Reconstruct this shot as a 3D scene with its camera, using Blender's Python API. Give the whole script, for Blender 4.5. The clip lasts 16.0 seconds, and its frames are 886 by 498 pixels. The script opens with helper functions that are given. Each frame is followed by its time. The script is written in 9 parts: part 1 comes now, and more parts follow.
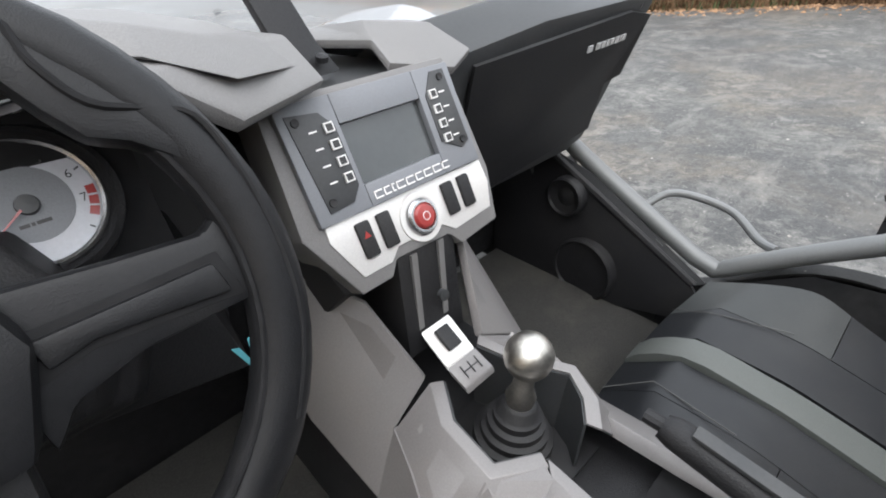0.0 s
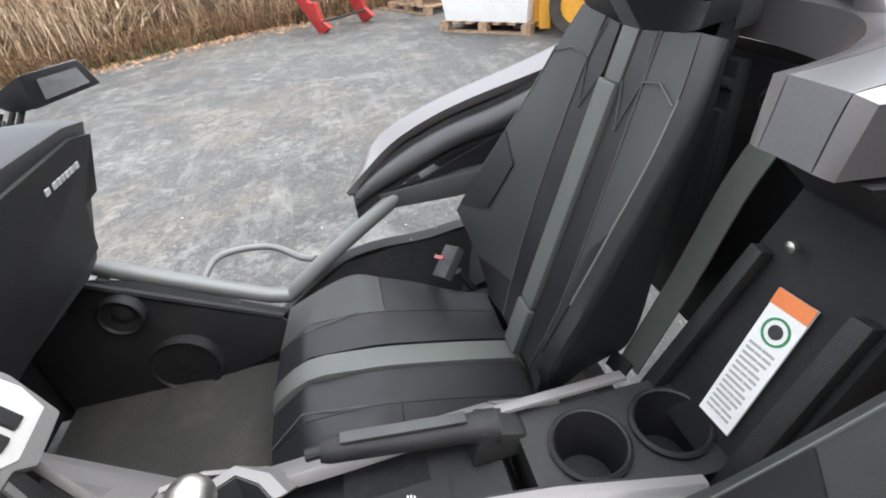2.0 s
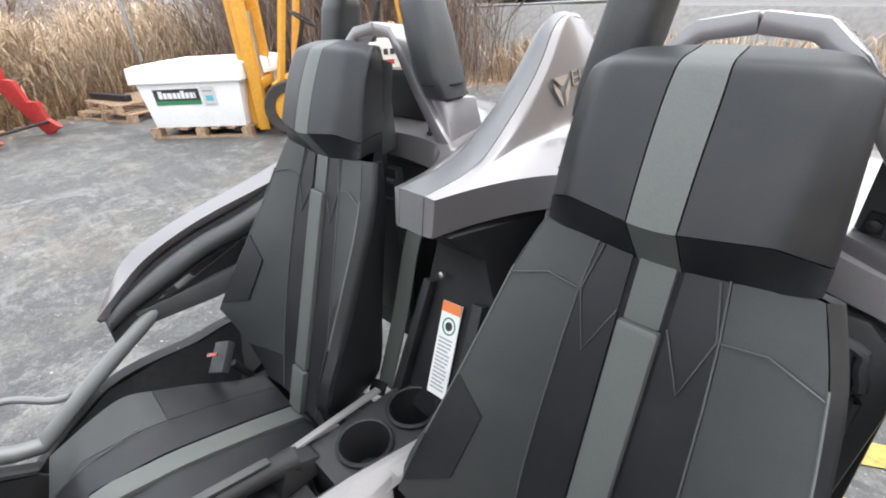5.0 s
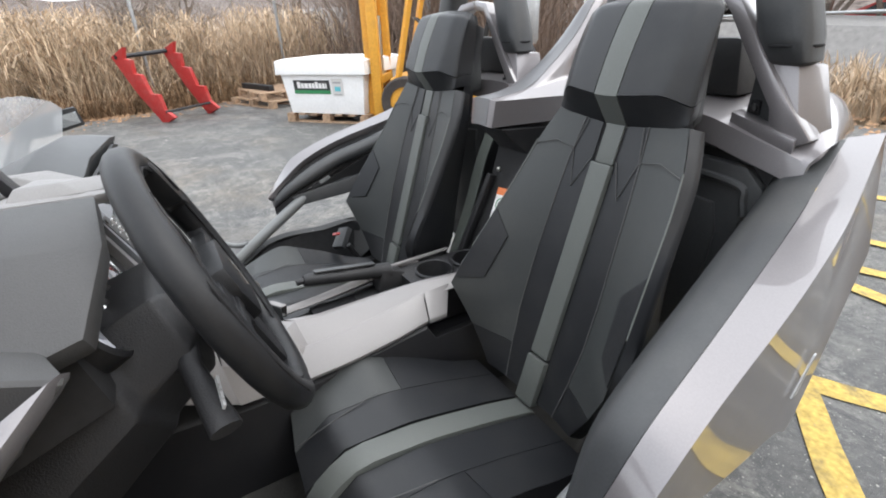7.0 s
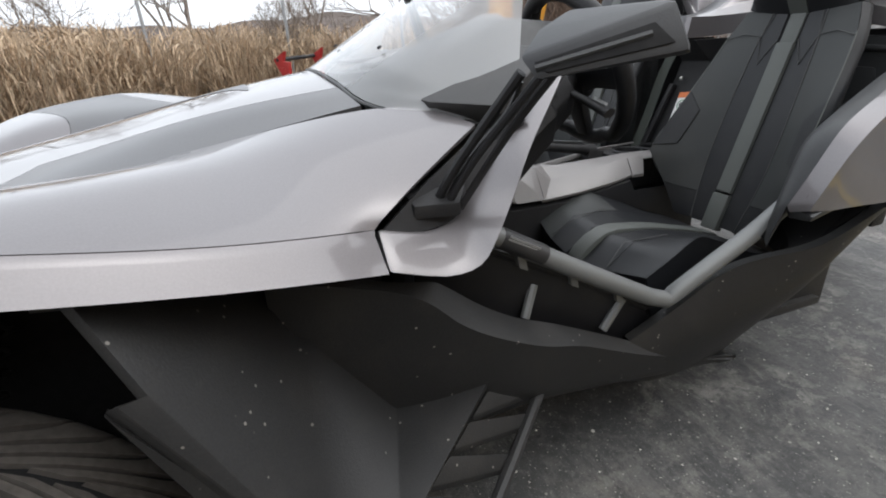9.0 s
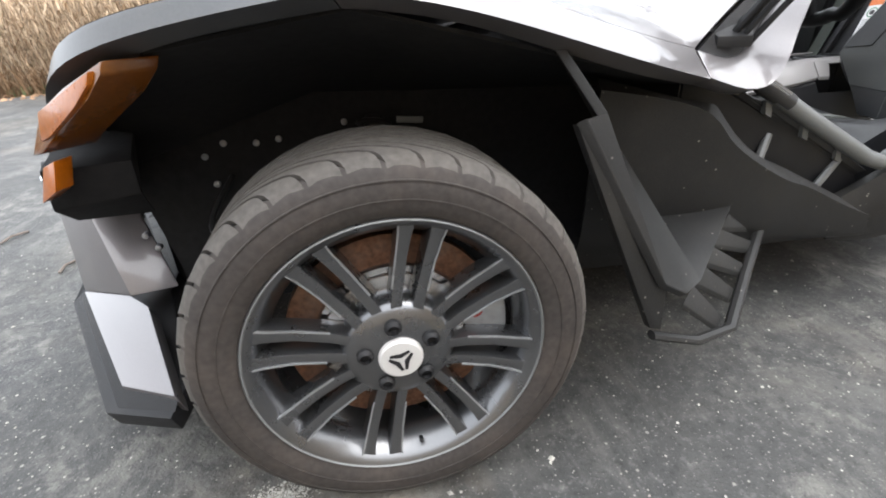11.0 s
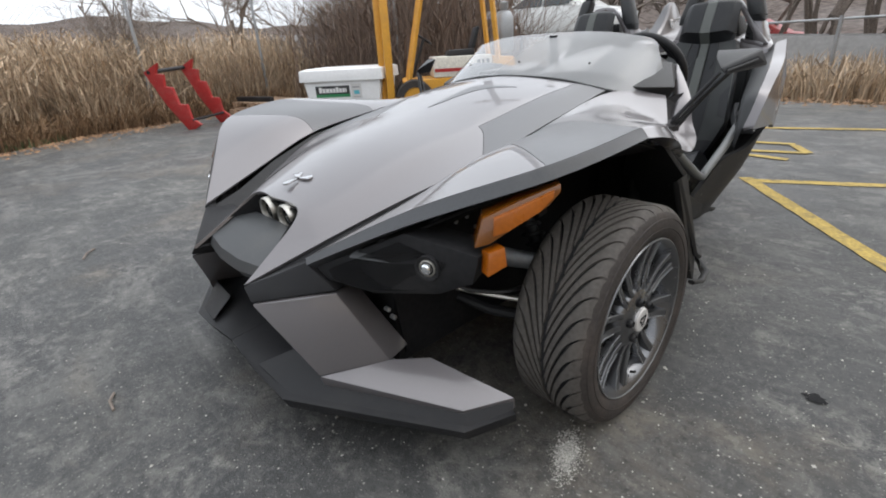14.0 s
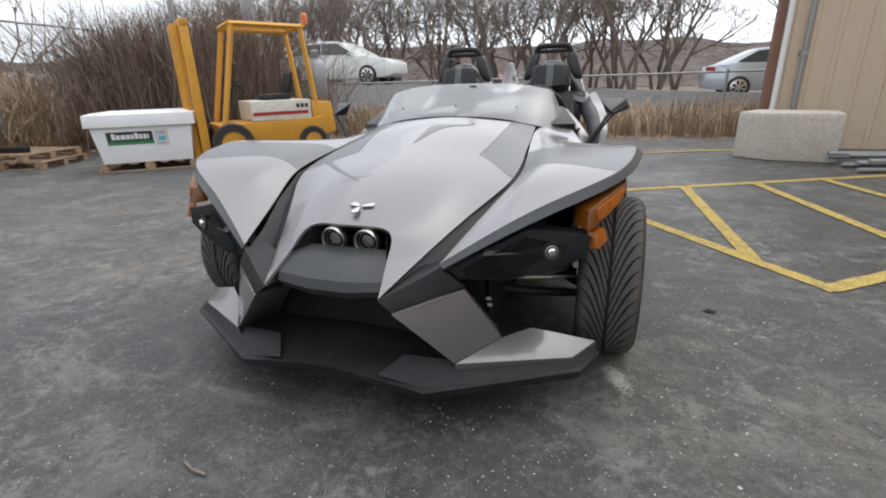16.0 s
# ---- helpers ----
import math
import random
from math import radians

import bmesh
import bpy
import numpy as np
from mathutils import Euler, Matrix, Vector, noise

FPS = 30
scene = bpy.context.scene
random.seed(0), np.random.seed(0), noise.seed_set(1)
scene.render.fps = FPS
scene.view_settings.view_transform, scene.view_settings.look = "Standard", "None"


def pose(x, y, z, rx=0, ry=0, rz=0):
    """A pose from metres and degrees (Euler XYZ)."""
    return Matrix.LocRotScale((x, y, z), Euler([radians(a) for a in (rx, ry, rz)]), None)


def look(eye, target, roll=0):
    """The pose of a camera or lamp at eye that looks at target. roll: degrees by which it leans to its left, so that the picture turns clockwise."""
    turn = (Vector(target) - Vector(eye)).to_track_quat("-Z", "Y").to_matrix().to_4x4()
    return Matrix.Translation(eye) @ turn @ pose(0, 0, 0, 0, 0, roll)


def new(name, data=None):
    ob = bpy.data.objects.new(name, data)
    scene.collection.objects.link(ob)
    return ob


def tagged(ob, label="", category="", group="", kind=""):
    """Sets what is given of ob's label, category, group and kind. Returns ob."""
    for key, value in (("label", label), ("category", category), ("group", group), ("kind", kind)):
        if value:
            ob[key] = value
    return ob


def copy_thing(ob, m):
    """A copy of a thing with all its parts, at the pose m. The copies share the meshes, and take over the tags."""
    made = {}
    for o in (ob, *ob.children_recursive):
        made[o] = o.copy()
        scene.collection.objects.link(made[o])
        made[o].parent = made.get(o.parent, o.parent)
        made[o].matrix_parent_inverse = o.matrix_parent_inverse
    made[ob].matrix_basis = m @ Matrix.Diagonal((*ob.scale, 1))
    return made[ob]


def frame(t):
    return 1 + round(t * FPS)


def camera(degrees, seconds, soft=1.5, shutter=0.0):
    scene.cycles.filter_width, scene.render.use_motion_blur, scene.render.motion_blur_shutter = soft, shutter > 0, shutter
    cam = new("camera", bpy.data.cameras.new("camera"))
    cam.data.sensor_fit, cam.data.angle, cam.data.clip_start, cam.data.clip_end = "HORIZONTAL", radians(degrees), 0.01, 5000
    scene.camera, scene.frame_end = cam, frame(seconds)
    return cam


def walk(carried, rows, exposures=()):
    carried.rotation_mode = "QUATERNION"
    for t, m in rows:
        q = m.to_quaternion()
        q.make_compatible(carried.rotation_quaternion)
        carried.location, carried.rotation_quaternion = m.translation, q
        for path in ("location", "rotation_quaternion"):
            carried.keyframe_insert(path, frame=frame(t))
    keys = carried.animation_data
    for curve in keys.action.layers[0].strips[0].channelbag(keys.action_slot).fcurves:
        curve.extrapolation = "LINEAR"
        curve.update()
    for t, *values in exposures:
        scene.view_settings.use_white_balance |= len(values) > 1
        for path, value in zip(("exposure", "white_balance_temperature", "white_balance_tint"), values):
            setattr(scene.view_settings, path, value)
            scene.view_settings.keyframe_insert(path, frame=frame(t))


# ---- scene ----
from mathutils.bvhtree import BVHTree
cam = camera(86.6, 16.0, 1.9)
PATH = [
    (0, (-0.281, -1.449, 1.031), (0.837, -0.204, -0.064), -4.1),
    (0.5, (-0.311, -1.507, 1.052), (1.063, -0.532, -0.025), -8.4),
    (1, (-0.313, -1.503, 1.086), (1.215, -0.865, -0.035), -9.2),
    (1.5, (-0.312, -1.49, 1.1), (1.311, -1.229, -0.04), -9.6),
    (2, (-0.309, -1.504, 1.139), (1.318, -1.743, 0.001), -7.4),
    (2.5, (-0.32, -1.506, 1.178), (1.23, -2.173, 0.105), -6.6),
    (3, (-0.341, -1.493, 1.218), (1.097, -2.437, 0.197), -6.1),
    (3.5, (-0.359, -1.482, 1.249), (0.975, -2.604, 0.269), -5.2),
    (4, (-0.385, -1.481, 1.266), (0.877, -2.71, 0.317), -4.5),
    (6.5, (-0.886, -1.245, 1.215), (0.617, -2.233, 0.34), -2.3),
    (7, (-0.988, -1.162, 1.171), (0.573, -2.066, 0.309), -2.3),
    (7.5, (-1.118, -1.062, 1.134), (0.485, -1.918, 0.3), -2.9),
    (8, (-1.249, -0.913, 1.108), (0.394, -1.721, 0.304), -3.7),
    (8.5, (-1.315, -0.708, 1.032), (0.394, -1.424, 0.277), -3.4),
    (9, (-1.37, -0.483, 0.943), (0.366, -1.099, 0.162), -3.2),
    (9.5, (-1.421, -0.324, 0.868), (0.331, -0.801, 0.029), -3.2),
    (10, (-1.488, -0.18, 0.798), (0.28, -0.487, -0.084), -3.5),
    (12.5, (-1.59, 0.45, 0.837), (0.067, -0.06, -0.16), -2.7),
    (13, (-1.56, 0.668, 0.918), (0.055, -0.065, -0.007), -2.2),
    (13.5, (-1.486, 0.914, 0.997), (0.03, -0.091, 0.164), -2.9),
    (14, (-1.45, 1.157, 1.049), (-0.089, -0.078, 0.259), -3.3),
    (14.5, (-1.377, 1.393, 1.067), (-0.182, -0.021, 0.31), -3.0),
    (15, (-1.196, 1.597, 1.089), (-0.174, 0.042, 0.354), -1.9),
    (15.5, (-1.032, 1.769, 1.088), (-0.214, 0.083, 0.389), -1.8),
    (16, (-0.848, 1.948, 1.096), (-0.211, 0.174, 0.426), -1.8),
]
EXPOSURES = [(0.0, 2.0), (1.0, 2.2), (3.0, 2.45), (4.0, 2.45), (6.5, 2.25), (7.5, 2.05), (8.0, 1.85), (8.5, 1.5), (9.0, 1.45), (9.5, 1.8), (10.0, 2.3), (12.5, 2.4), (13.0, 2.0), (13.5, 1.5), (14.5, 1.28), (16.0, 1.2)]
walk(cam, [(t, look(eye, target, roll)) for t, eye, target, roll in PATH], EXPOSURES)

# ---- sky and sun: a bright overcast day ----
world = bpy.data.worlds.new("sky")
scene.world = world
world.use_nodes = True
wn, wl = world.node_tree.nodes, world.node_tree.links
sky = wn.new("ShaderNodeTexSky")
sky.sky_type, sky.sun_disc = "NISHITA", False
sky.sun_elevation, sky.sun_rotation = radians(60), radians(215)
sky.dust_density, sky.air_density, sky.ozone_density = 4.0, 1.0, 1.0
pale = wn.new("ShaderNodeHueSaturation")
pale.inputs["Saturation"].default_value = 0.16
wl.new(sky.outputs[0], pale.inputs["Color"])
cloud = wn.new("ShaderNodeMix")
cloud.data_type = "RGBA"
cloud.inputs["Factor"].default_value = 0.72
cloud.inputs["B"].default_value = (3.66, 3.92, 4.26, 1)
wl.new(pale.outputs[0], cloud.inputs["A"])
wl.new(cloud.outputs["Result"], wn["Background"].inputs["Color"])
wn["Background"].inputs["Strength"].default_value = 0.15
sun_data = bpy.data.lights.new("sun", "SUN")
sun_data.energy, sun_data.angle, sun_data.color = 0.4, radians(110), (1.0, 0.97, 0.94)
sun = new("sun", sun_data)
sun.matrix_world = look((0, 0, 30), (9.5, 14, 0))

# ---- materials ----
def nodes_of(name):
    m = bpy.data.materials.new(name)
    m.use_nodes = True
    return m, m.node_tree.nodes, m.node_tree.links, m.node_tree.nodes["Principled BSDF"]


def surface(name, colour, rough=0.5, metal=0.0, coat=0.0, grain=60.0, vary=0.18, bump=0.1, big=4.0, dirt=0.12,
            dirt_colour=None, coat_rough=0.06, spec=0.5, island=0.0, bump_scale=None, specks=0.0):
    """Two scales of variation, fine relief and a veil of dust."""
    m, n, l, b = nodes_of(name)
    co = n.new("ShaderNodeTexCoord")
    fine, wide = n.new("ShaderNodeTexNoise"), n.new("ShaderNodeTexNoise")
    fine.inputs["Scale"].default_value, fine.inputs["Detail"].default_value = grain, 5
    wide.inputs["Scale"].default_value, wide.inputs["Detail"].default_value = big, 6
    wide.inputs["Roughness"].default_value = 0.65
    l.new(co.outputs["Object"], fine.inputs["Vector"])
    l.new(co.outputs["Object"], wide.inputs["Vector"])
    ramp = n.new("ShaderNodeMapRange")
    ramp.inputs["From Min"].default_value, ramp.inputs["From Max"].default_value = 0.3, 0.7
    ramp.inputs["To Min"].default_value, ramp.inputs["To Max"].default_value = 1 - vary, 1 + vary
    l.new(fine.outputs["Fac"], ramp.inputs["Value"])
    tint = n.new("ShaderNodeVectorMath")
    tint.operation = "SCALE"
    tint.inputs[0].default_value = colour
    l.new(ramp.outputs[0], tint.inputs["Scale"])
    last = tint.outputs[0]
    if island:
        geo = n.new("ShaderNodeNewGeometry")
        r2 = n.new("ShaderNodeMapRange")
        r2.inputs["To Min"].default_value, r2.inputs["To Max"].default_value = 1 - island, 1 + island
        l.new(geo.outputs["Random Per Island"], r2.inputs["Value"])
        t2 = n.new("ShaderNodeVectorMath")
        t2.operation = "SCALE"
        l.new(last, t2.inputs[0])
        l.new(r2.outputs[0], t2.inputs["Scale"])
        last = t2.outputs[0]
    dust = n.new("ShaderNodeMix")
    dust.data_type = "RGBA"
    dust.inputs["B"].default_value = (*(dirt_colour or (0.30, 0.28, 0.25)), 1)
    spread = n.new("ShaderNodeMapRange")
    spread.inputs["From Min"].default_value, spread.inputs["From Max"].default_value = 0.48, 0.78
    spread.inputs["To Max"].default_value = dirt
    l.new(wide.outputs["Fac"], spread.inputs["Value"])
    l.new(spread.outputs[0], dust.inputs["Factor"])
    l.new(last, dust.inputs["A"])
    last = dust.outputs["Result"]
    if specks:
        chip, sep, near, rare, both = (n.new("ShaderNode" + k) for k in ("TexVoronoi", "SeparateColor", "MapRange", "MapRange", "Math"))
        chip.inputs["Scale"].default_value = 60
        l.new(co.outputs["Object"], chip.inputs["Vector"])
        l.new(chip.outputs["Color"], sep.inputs[0])
        near.inputs["From Min"].default_value, near.inputs["From Max"].default_value = 0.16, 0.10
        rare.inputs["From Min"].default_value, rare.inputs["From Max"].default_value, rare.inputs["To Max"].default_value = 0.80, 0.90, specks
        l.new(chip.outputs["Distance"], near.inputs["Value"])
        l.new(sep.outputs[0], rare.inputs["Value"])
        both.operation = "MULTIPLY"
        l.new(near.outputs[0], both.inputs[0])
        l.new(rare.outputs[0], both.inputs[1])
        grit = n.new("ShaderNodeMix")
        grit.data_type = "RGBA"
        grit.inputs["B"].default_value = (0.30, 0.28, 0.25, 1)
        l.new(both.outputs[0], grit.inputs["Factor"])
        l.new(last, grit.inputs["A"])
        last = grit.outputs["Result"]
    l.new(last, b.inputs["Base Color"])
    rr = n.new("ShaderNodeMapRange")
    rr.inputs["To Min"].default_value, rr.inputs["To Max"].default_value = max(0.02, rough - 0.08), min(1, rough + 0.1)
    l.new(wide.outputs["Fac"], rr.inputs["Value"])
    l.new(rr.outputs[0], b.inputs["Roughness"])
    b.inputs["Metallic"].default_value = metal
    b.inputs["Coat Weight"].default_value = coat
    b.inputs["Coat Roughness"].default_value = coat_rough
    b.inputs["Specular IOR Level"].default_value = spec
    if bump:
        bp = n.new("ShaderNodeBump")
        bp.inputs["Strength"].default_value, bp.inputs["Distance"].default_value = bump, 0.004
        source = fine
        if bump_scale:
            source = n.new("ShaderNodeTexVoronoi")
            source.inputs["Scale"].default_value = bump_scale
            l.new(co.outputs["Object"], source.inputs["Vector"])
            l.new(source.outputs["Distance"], bp.inputs["Height"])
        else:
            l.new(source.outputs["Fac"], bp.inputs["Height"])
        l.new(bp.outputs[0], b.inputs["Normal"])
    return m


def glassy(name, colour, rough=0.02, alpha=0.3, shine=1.0):
    """A thin tinted pane: clear with a coat of reflection."""
    m, n, l, b = nodes_of(name)
    b.inputs["Base Color"].default_value = (*colour, 1)
    b.inputs["Roughness"].default_value = rough
    b.inputs["Transmission Weight"].default_value = 0.0
    clear, mix, fres = n.new("ShaderNodeBsdfTransparent"), n.new("ShaderNodeMixShader"), n.new("ShaderNodeLayerWeight")
    gloss = n.new("ShaderNodeBsdfGlossy")
    gloss.inputs["Roughness"].default_value = 0.03
    gloss.inputs["Color"].default_value = (shine, shine, shine, 1)
    haze = n.new("ShaderNodeMixShader")
    haze.inputs[0].default_value = alpha
    l.new(clear.outputs[0], haze.inputs[1])
    through_light = n.new("ShaderNodeBsdfTranslucent")
    through_light.inputs["Color"].default_value = (*colour, 1)
    veil = n.new("ShaderNodeMixShader")
    veil.inputs[0].default_value = 0.5
    l.new(b.outputs[0], veil.inputs[1])
    l.new(through_light.outputs[0], veil.inputs[2])
    l.new(veil.outputs[0], haze.inputs[2])
    fres.inputs["Blend"].default_value = 0.5
    steep, lift = n.new("ShaderNodeMath"), n.new("ShaderNodeMath")
    steep.operation, lift.operation = "POWER", "MULTIPLY_ADD"
    steep.inputs[1].default_value, lift.inputs[1].default_value, lift.inputs[2].default_value = 4.5, 0.85, 0.05
    l.new(fres.outputs["Facing"], steep.inputs[0])
    l.new(steep.outputs[0], lift.inputs[0])
    l.new(lift.outputs[0], mix.inputs[0])
    l.new(haze.outputs[0], mix.inputs[1])
    l.new(gloss.outputs[0], mix.inputs[2])
    l.new(mix.outputs[0], n["Material Output"].inputs["Surface"])
    return m


PAINT = surface("titanium_paint", (0.182, 0.170, 0.174), 0.36, 0.50, 0.85, 420, 0.05, 0.0, 2.5, 0.05, coat_rough=0.03)
STRIPE = surface("dark_grey_paint", (0.125, 0.125, 0.13), 0.42, 0.3, 0.25, 300, 0.06, 0.0, 3, 0.06, coat_rough=0.2)
FENDERLIP = surface("satin_slate_trim", (0.060, 0.062, 0.067), 0.38, 0.0, 0.15, 260, 0.08, 0.04, 5, 0.1)
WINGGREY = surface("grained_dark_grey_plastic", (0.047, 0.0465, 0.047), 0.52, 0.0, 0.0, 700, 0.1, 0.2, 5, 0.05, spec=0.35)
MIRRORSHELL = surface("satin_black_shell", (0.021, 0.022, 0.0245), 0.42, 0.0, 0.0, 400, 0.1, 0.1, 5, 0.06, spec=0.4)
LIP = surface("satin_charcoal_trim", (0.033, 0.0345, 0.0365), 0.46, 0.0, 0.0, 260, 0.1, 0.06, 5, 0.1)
BLACK = surface("moulded_black_plastic", (0.014, 0.014, 0.0155), 0.5, 0.0, 0.0, 500, 0.2, 0.25, 6, 0.05, spec=0.33)
# flat black for liners, and for the shade in the tread grooves
PIT = surface("black_liner_and_groove_shade", (0.014, 0.014, 0.015), 0.8, 0.0, 0.0, 60, 0.2, 0.1, 5, 0.05, spec=0.2)
DASH = surface("grained_grey_plastic", (0.165, 0.160, 0.158), 0.5, 0.0, 0.0, 700, 0.1, 0.2, 5, 0.05)
CONSOLE = surface("warm_silver_plastic", (0.190, 0.180, 0.178), 0.42, 0.1, 0.2, 500, 0.06, 0.05, 4, 0.05)
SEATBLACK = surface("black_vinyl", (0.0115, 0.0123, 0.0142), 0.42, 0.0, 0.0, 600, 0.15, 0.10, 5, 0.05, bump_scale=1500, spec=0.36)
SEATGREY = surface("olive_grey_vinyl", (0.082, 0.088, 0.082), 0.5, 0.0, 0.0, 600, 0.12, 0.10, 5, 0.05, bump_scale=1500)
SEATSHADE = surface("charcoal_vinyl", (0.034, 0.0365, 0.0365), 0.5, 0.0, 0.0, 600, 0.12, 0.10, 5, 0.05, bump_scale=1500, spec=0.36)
STITCH = surface("grey_thread", (0.06, 0.06, 0.06), 0.7, grain=900)
LEATHER = surface("steering_leather", (0.0085, 0.0088, 0.010), 0.46, 0.0, 0.0, 300, 0.15, 0.10, 8, 0.04, bump_scale=900, spec=0.32)
RUBBER = surface("tyre_rubber", (0.046, 0.040, 0.037), 0.75, 0.0, 0.0, 90, 0.2, 0.15, 9, 0.4, dirt_colour=(0.12, 0.095, 0.08), spec=0.3)
RIM = surface("gunmetal_rim", (0.14, 0.142, 0.148), 0.27, 0.85, 0.5, 400, 0.05, 0.0, 8, 0.06)
BRIGHT = surface("machined_aluminium", (0.62, 0.62, 0.63), 0.22, 1.0, 0.0, 500, 0.05, 0.03, 6, 0.05)
STEEL = surface("brushed_steel", (0.52, 0.50, 0.46), 0.36, 1.0, 0.0, 250, 0.12, 0.05, 8, 0.05)
RUST = surface("rusty_disc", (0.20, 0.10, 0.06), 0.6, 0.5, 0.0, 120, 0.35, 0.2, 14, 0.4, dirt_colour=(0.28, 0.25, 0.22))
TUBE = surface("grey_powder_coat", (0.17, 0.175, 0.175), 0.45, 0.25, 0.0, 500, 0.08, 0.08, 6, 0.06)
PANELGREY = surface("slate_screen_bezel", (0.175, 0.182, 0.198), 0.5, 0.0, 0.0, 900, 0.08, 0.1, 4, 0.05)
FACEPLATE = surface("silver_faceplate", (0.66, 0.645, 0.63), 0.36, 0.25, 0.1, 600, 0.05, 0.03, 5, 0.04)
SCREEN = surface("dead_screen", (0.045, 0.05, 0.052), 0.16, 0.0, 0.3, 100, 0.05, 0.0, 4, 0.08)
RED = surface("red_push_button", (0.30, 0.030, 0.028), 0.25, 0.0, 0.4, 200, 0.05, 0.0, 6, 0.04)
REDPAINT = surface("faded_red_paint", (0.36, 0.022, 0.02), 0.5, 0.0, 0.0, 40, 0.15, 0.1, 6, 0.2)
WHITE = surface("white_print", (0.75, 0.74, 0.73), 0.5, grain=300, vary=0.05)
ORANGE = surface("orange_print", (0.72, 0.19, 0.05), 0.5, grain=300, vary=0.05)
GREEN = surface("green_print", (0.02, 0.20, 0.07), 0.5, grain=300, vary=0.05)
INK = surface("black_print", (0.02, 0.02, 0.022), 0.5, grain=300, vary=0.05)
GREYINK = surface("grey_print", (0.34, 0.34, 0.34), 0.5, grain=300, vary=0.05)
DIAL = surface("pale_dial_face", (0.50, 0.51, 0.55), 0.4, grain=300, vary=0.04)
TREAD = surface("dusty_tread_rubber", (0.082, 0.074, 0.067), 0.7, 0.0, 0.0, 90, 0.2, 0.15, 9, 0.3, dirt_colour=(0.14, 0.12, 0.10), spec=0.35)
BLUE = surface("pale_blue_tape", (0.12, 0.45, 0.52), 0.4, grain=300, vary=0.05)
AMBER = surface("amber_lens", (0.30, 0.078, 0.003), 0.28, 0.0, 0.3, 120, 0.12, 0.12, 14, 0.5, dirt_colour=(0.20, 0.050, 0.003), spec=0.35)
DEEPAMBER = surface("smoky_amber_lens", (0.14, 0.044, 0.004), 0.22, 0.0, 0.4, 120, 0.12, 0.12, 14, 0.4, dirt_colour=(0.07, 0.022, 0.004), spec=0.4)
LENS = glassy("lamp_glass", (0.75, 0.78, 0.8), 0.03, 0.06, 0.45)
# pale colour and alpha put a white haze of reflected sky into the pane
SHIELD = glassy("windshield_acrylic", (0.88, 0.895, 0.91), 0.12, 0.34)
SMOKE = glassy("smoked_lamp_cover", (0.008, 0.008, 0.01), 0.05, 0.45, 0.22)
MIRROR = surface("mirror_glass", (0.8, 0.82, 0.84), 0.03, 1.0, vary=0.0, dirt=0.02)
WIRE = surface("black_cable", (0.015, 0.015, 0.016), 0.5)
CARPET = surface("dusty_floor_mat", (0.028, 0.027, 0.025), 0.9, 0.0, 0.0, 300, 0.3, 0.4, 5, 0.3, dirt_colour=(0.13, 0.12, 0.10))
FENDERPLASTIC = surface("dusty_black_skirt", (0.0150, 0.0148, 0.0148), 0.50, 0.0, 0.0, 300, 0.2, 0.15, 9, 0.22, dirt_colour=(0.065, 0.058, 0.05), spec=0.4, specks=0.75)
YELLOWPAINT = surface("forklift_yellow", (0.62, 0.30, 0.03), 0.5, 0.0, 0.1, 40, 0.12, 0.1, 5, 0.35, dirt_colour=(0.25, 0.15, 0.06))
CREAM = surface("cream_panel", (0.66, 0.62, 0.54), 0.5, grain=50, dirt=0.3)
CRATEWHITE = surface("white_crate_wrap", (0.80, 0.80, 0.80), 0.5, 0.0, 0.1, 30, 0.04, 0.1, 3, 0.12)
WOOD = surface("weathered_pallet_wood", (0.33, 0.22, 0.14), 0.8, 0.0, 0.0, 25, 0.35, 0.4, 6, 0.4, dirt_colour=(0.18, 0.14, 0.11), island=0.2)
GALV = surface("galvanised_steel", (0.34, 0.35, 0.36), 0.45, 0.6, 0.0, 60, 0.12, 0.1, 4, 0.2)
CONCRETE = surface("rough_concrete", (0.52, 0.47, 0.40), 0.9, 0.0, 0.0, 30, 0.15, 0.5, 3, 0.4, dirt_colour=(0.34, 0.29, 0.23))
TAN = surface("tan_metal_siding", (0.56, 0.45, 0.33), 0.55, 0.0, 0.0, 20, 0.04, 0.05, 1.2, 0.15, dirt_colour=(0.42, 0.33, 0.25))
BRICKRED = surface("brown_corner_trim", (0.20, 0.10, 0.07), 0.7)
CARWHITE = surface("white_car_paint", (0.70, 0.70, 0.68), 0.3, 0.0, 0.7, 300, 0.03, 0.0, 3, 0.15)
CARSILVER = surface("silver_car_paint", (0.46, 0.50, 0.54), 0.3, 0.5, 0.7, 300, 0.03, 0.0, 3, 0.12)
CARGLASS = surface("dark_car_glass", (0.04, 0.05, 0.055), 0.08, 0.0, 0.5, vary=0.0, dirt=0.05)
# bark paler than it is: haze over the far trees put into the colour
BARK = surface("winter_bark", (0.20, 0.165, 0.14), 0.9, 0.0, 0.0, 20, 0.3, 0.4, 3, 0.3, dirt_colour=(0.18, 0.15, 0.13))
PALEREED = surface("bleached_reed", (0.59, 0.47, 0.345), 0.85, 0.0, 0.0, 8, 0.2, 0.0, 0.5, 0.6, dirt_colour=(0.36, 0.25, 0.15), island=0.35, spec=0.2)
DEADWEED = surface("brown_dead_weed", (0.21, 0.135, 0.08), 0.9, 0.0, 0.0, 8, 0.2, 0.0, 0.9, 0.5, dirt_colour=(0.34, 0.23, 0.14), island=0.5, spec=0.15)
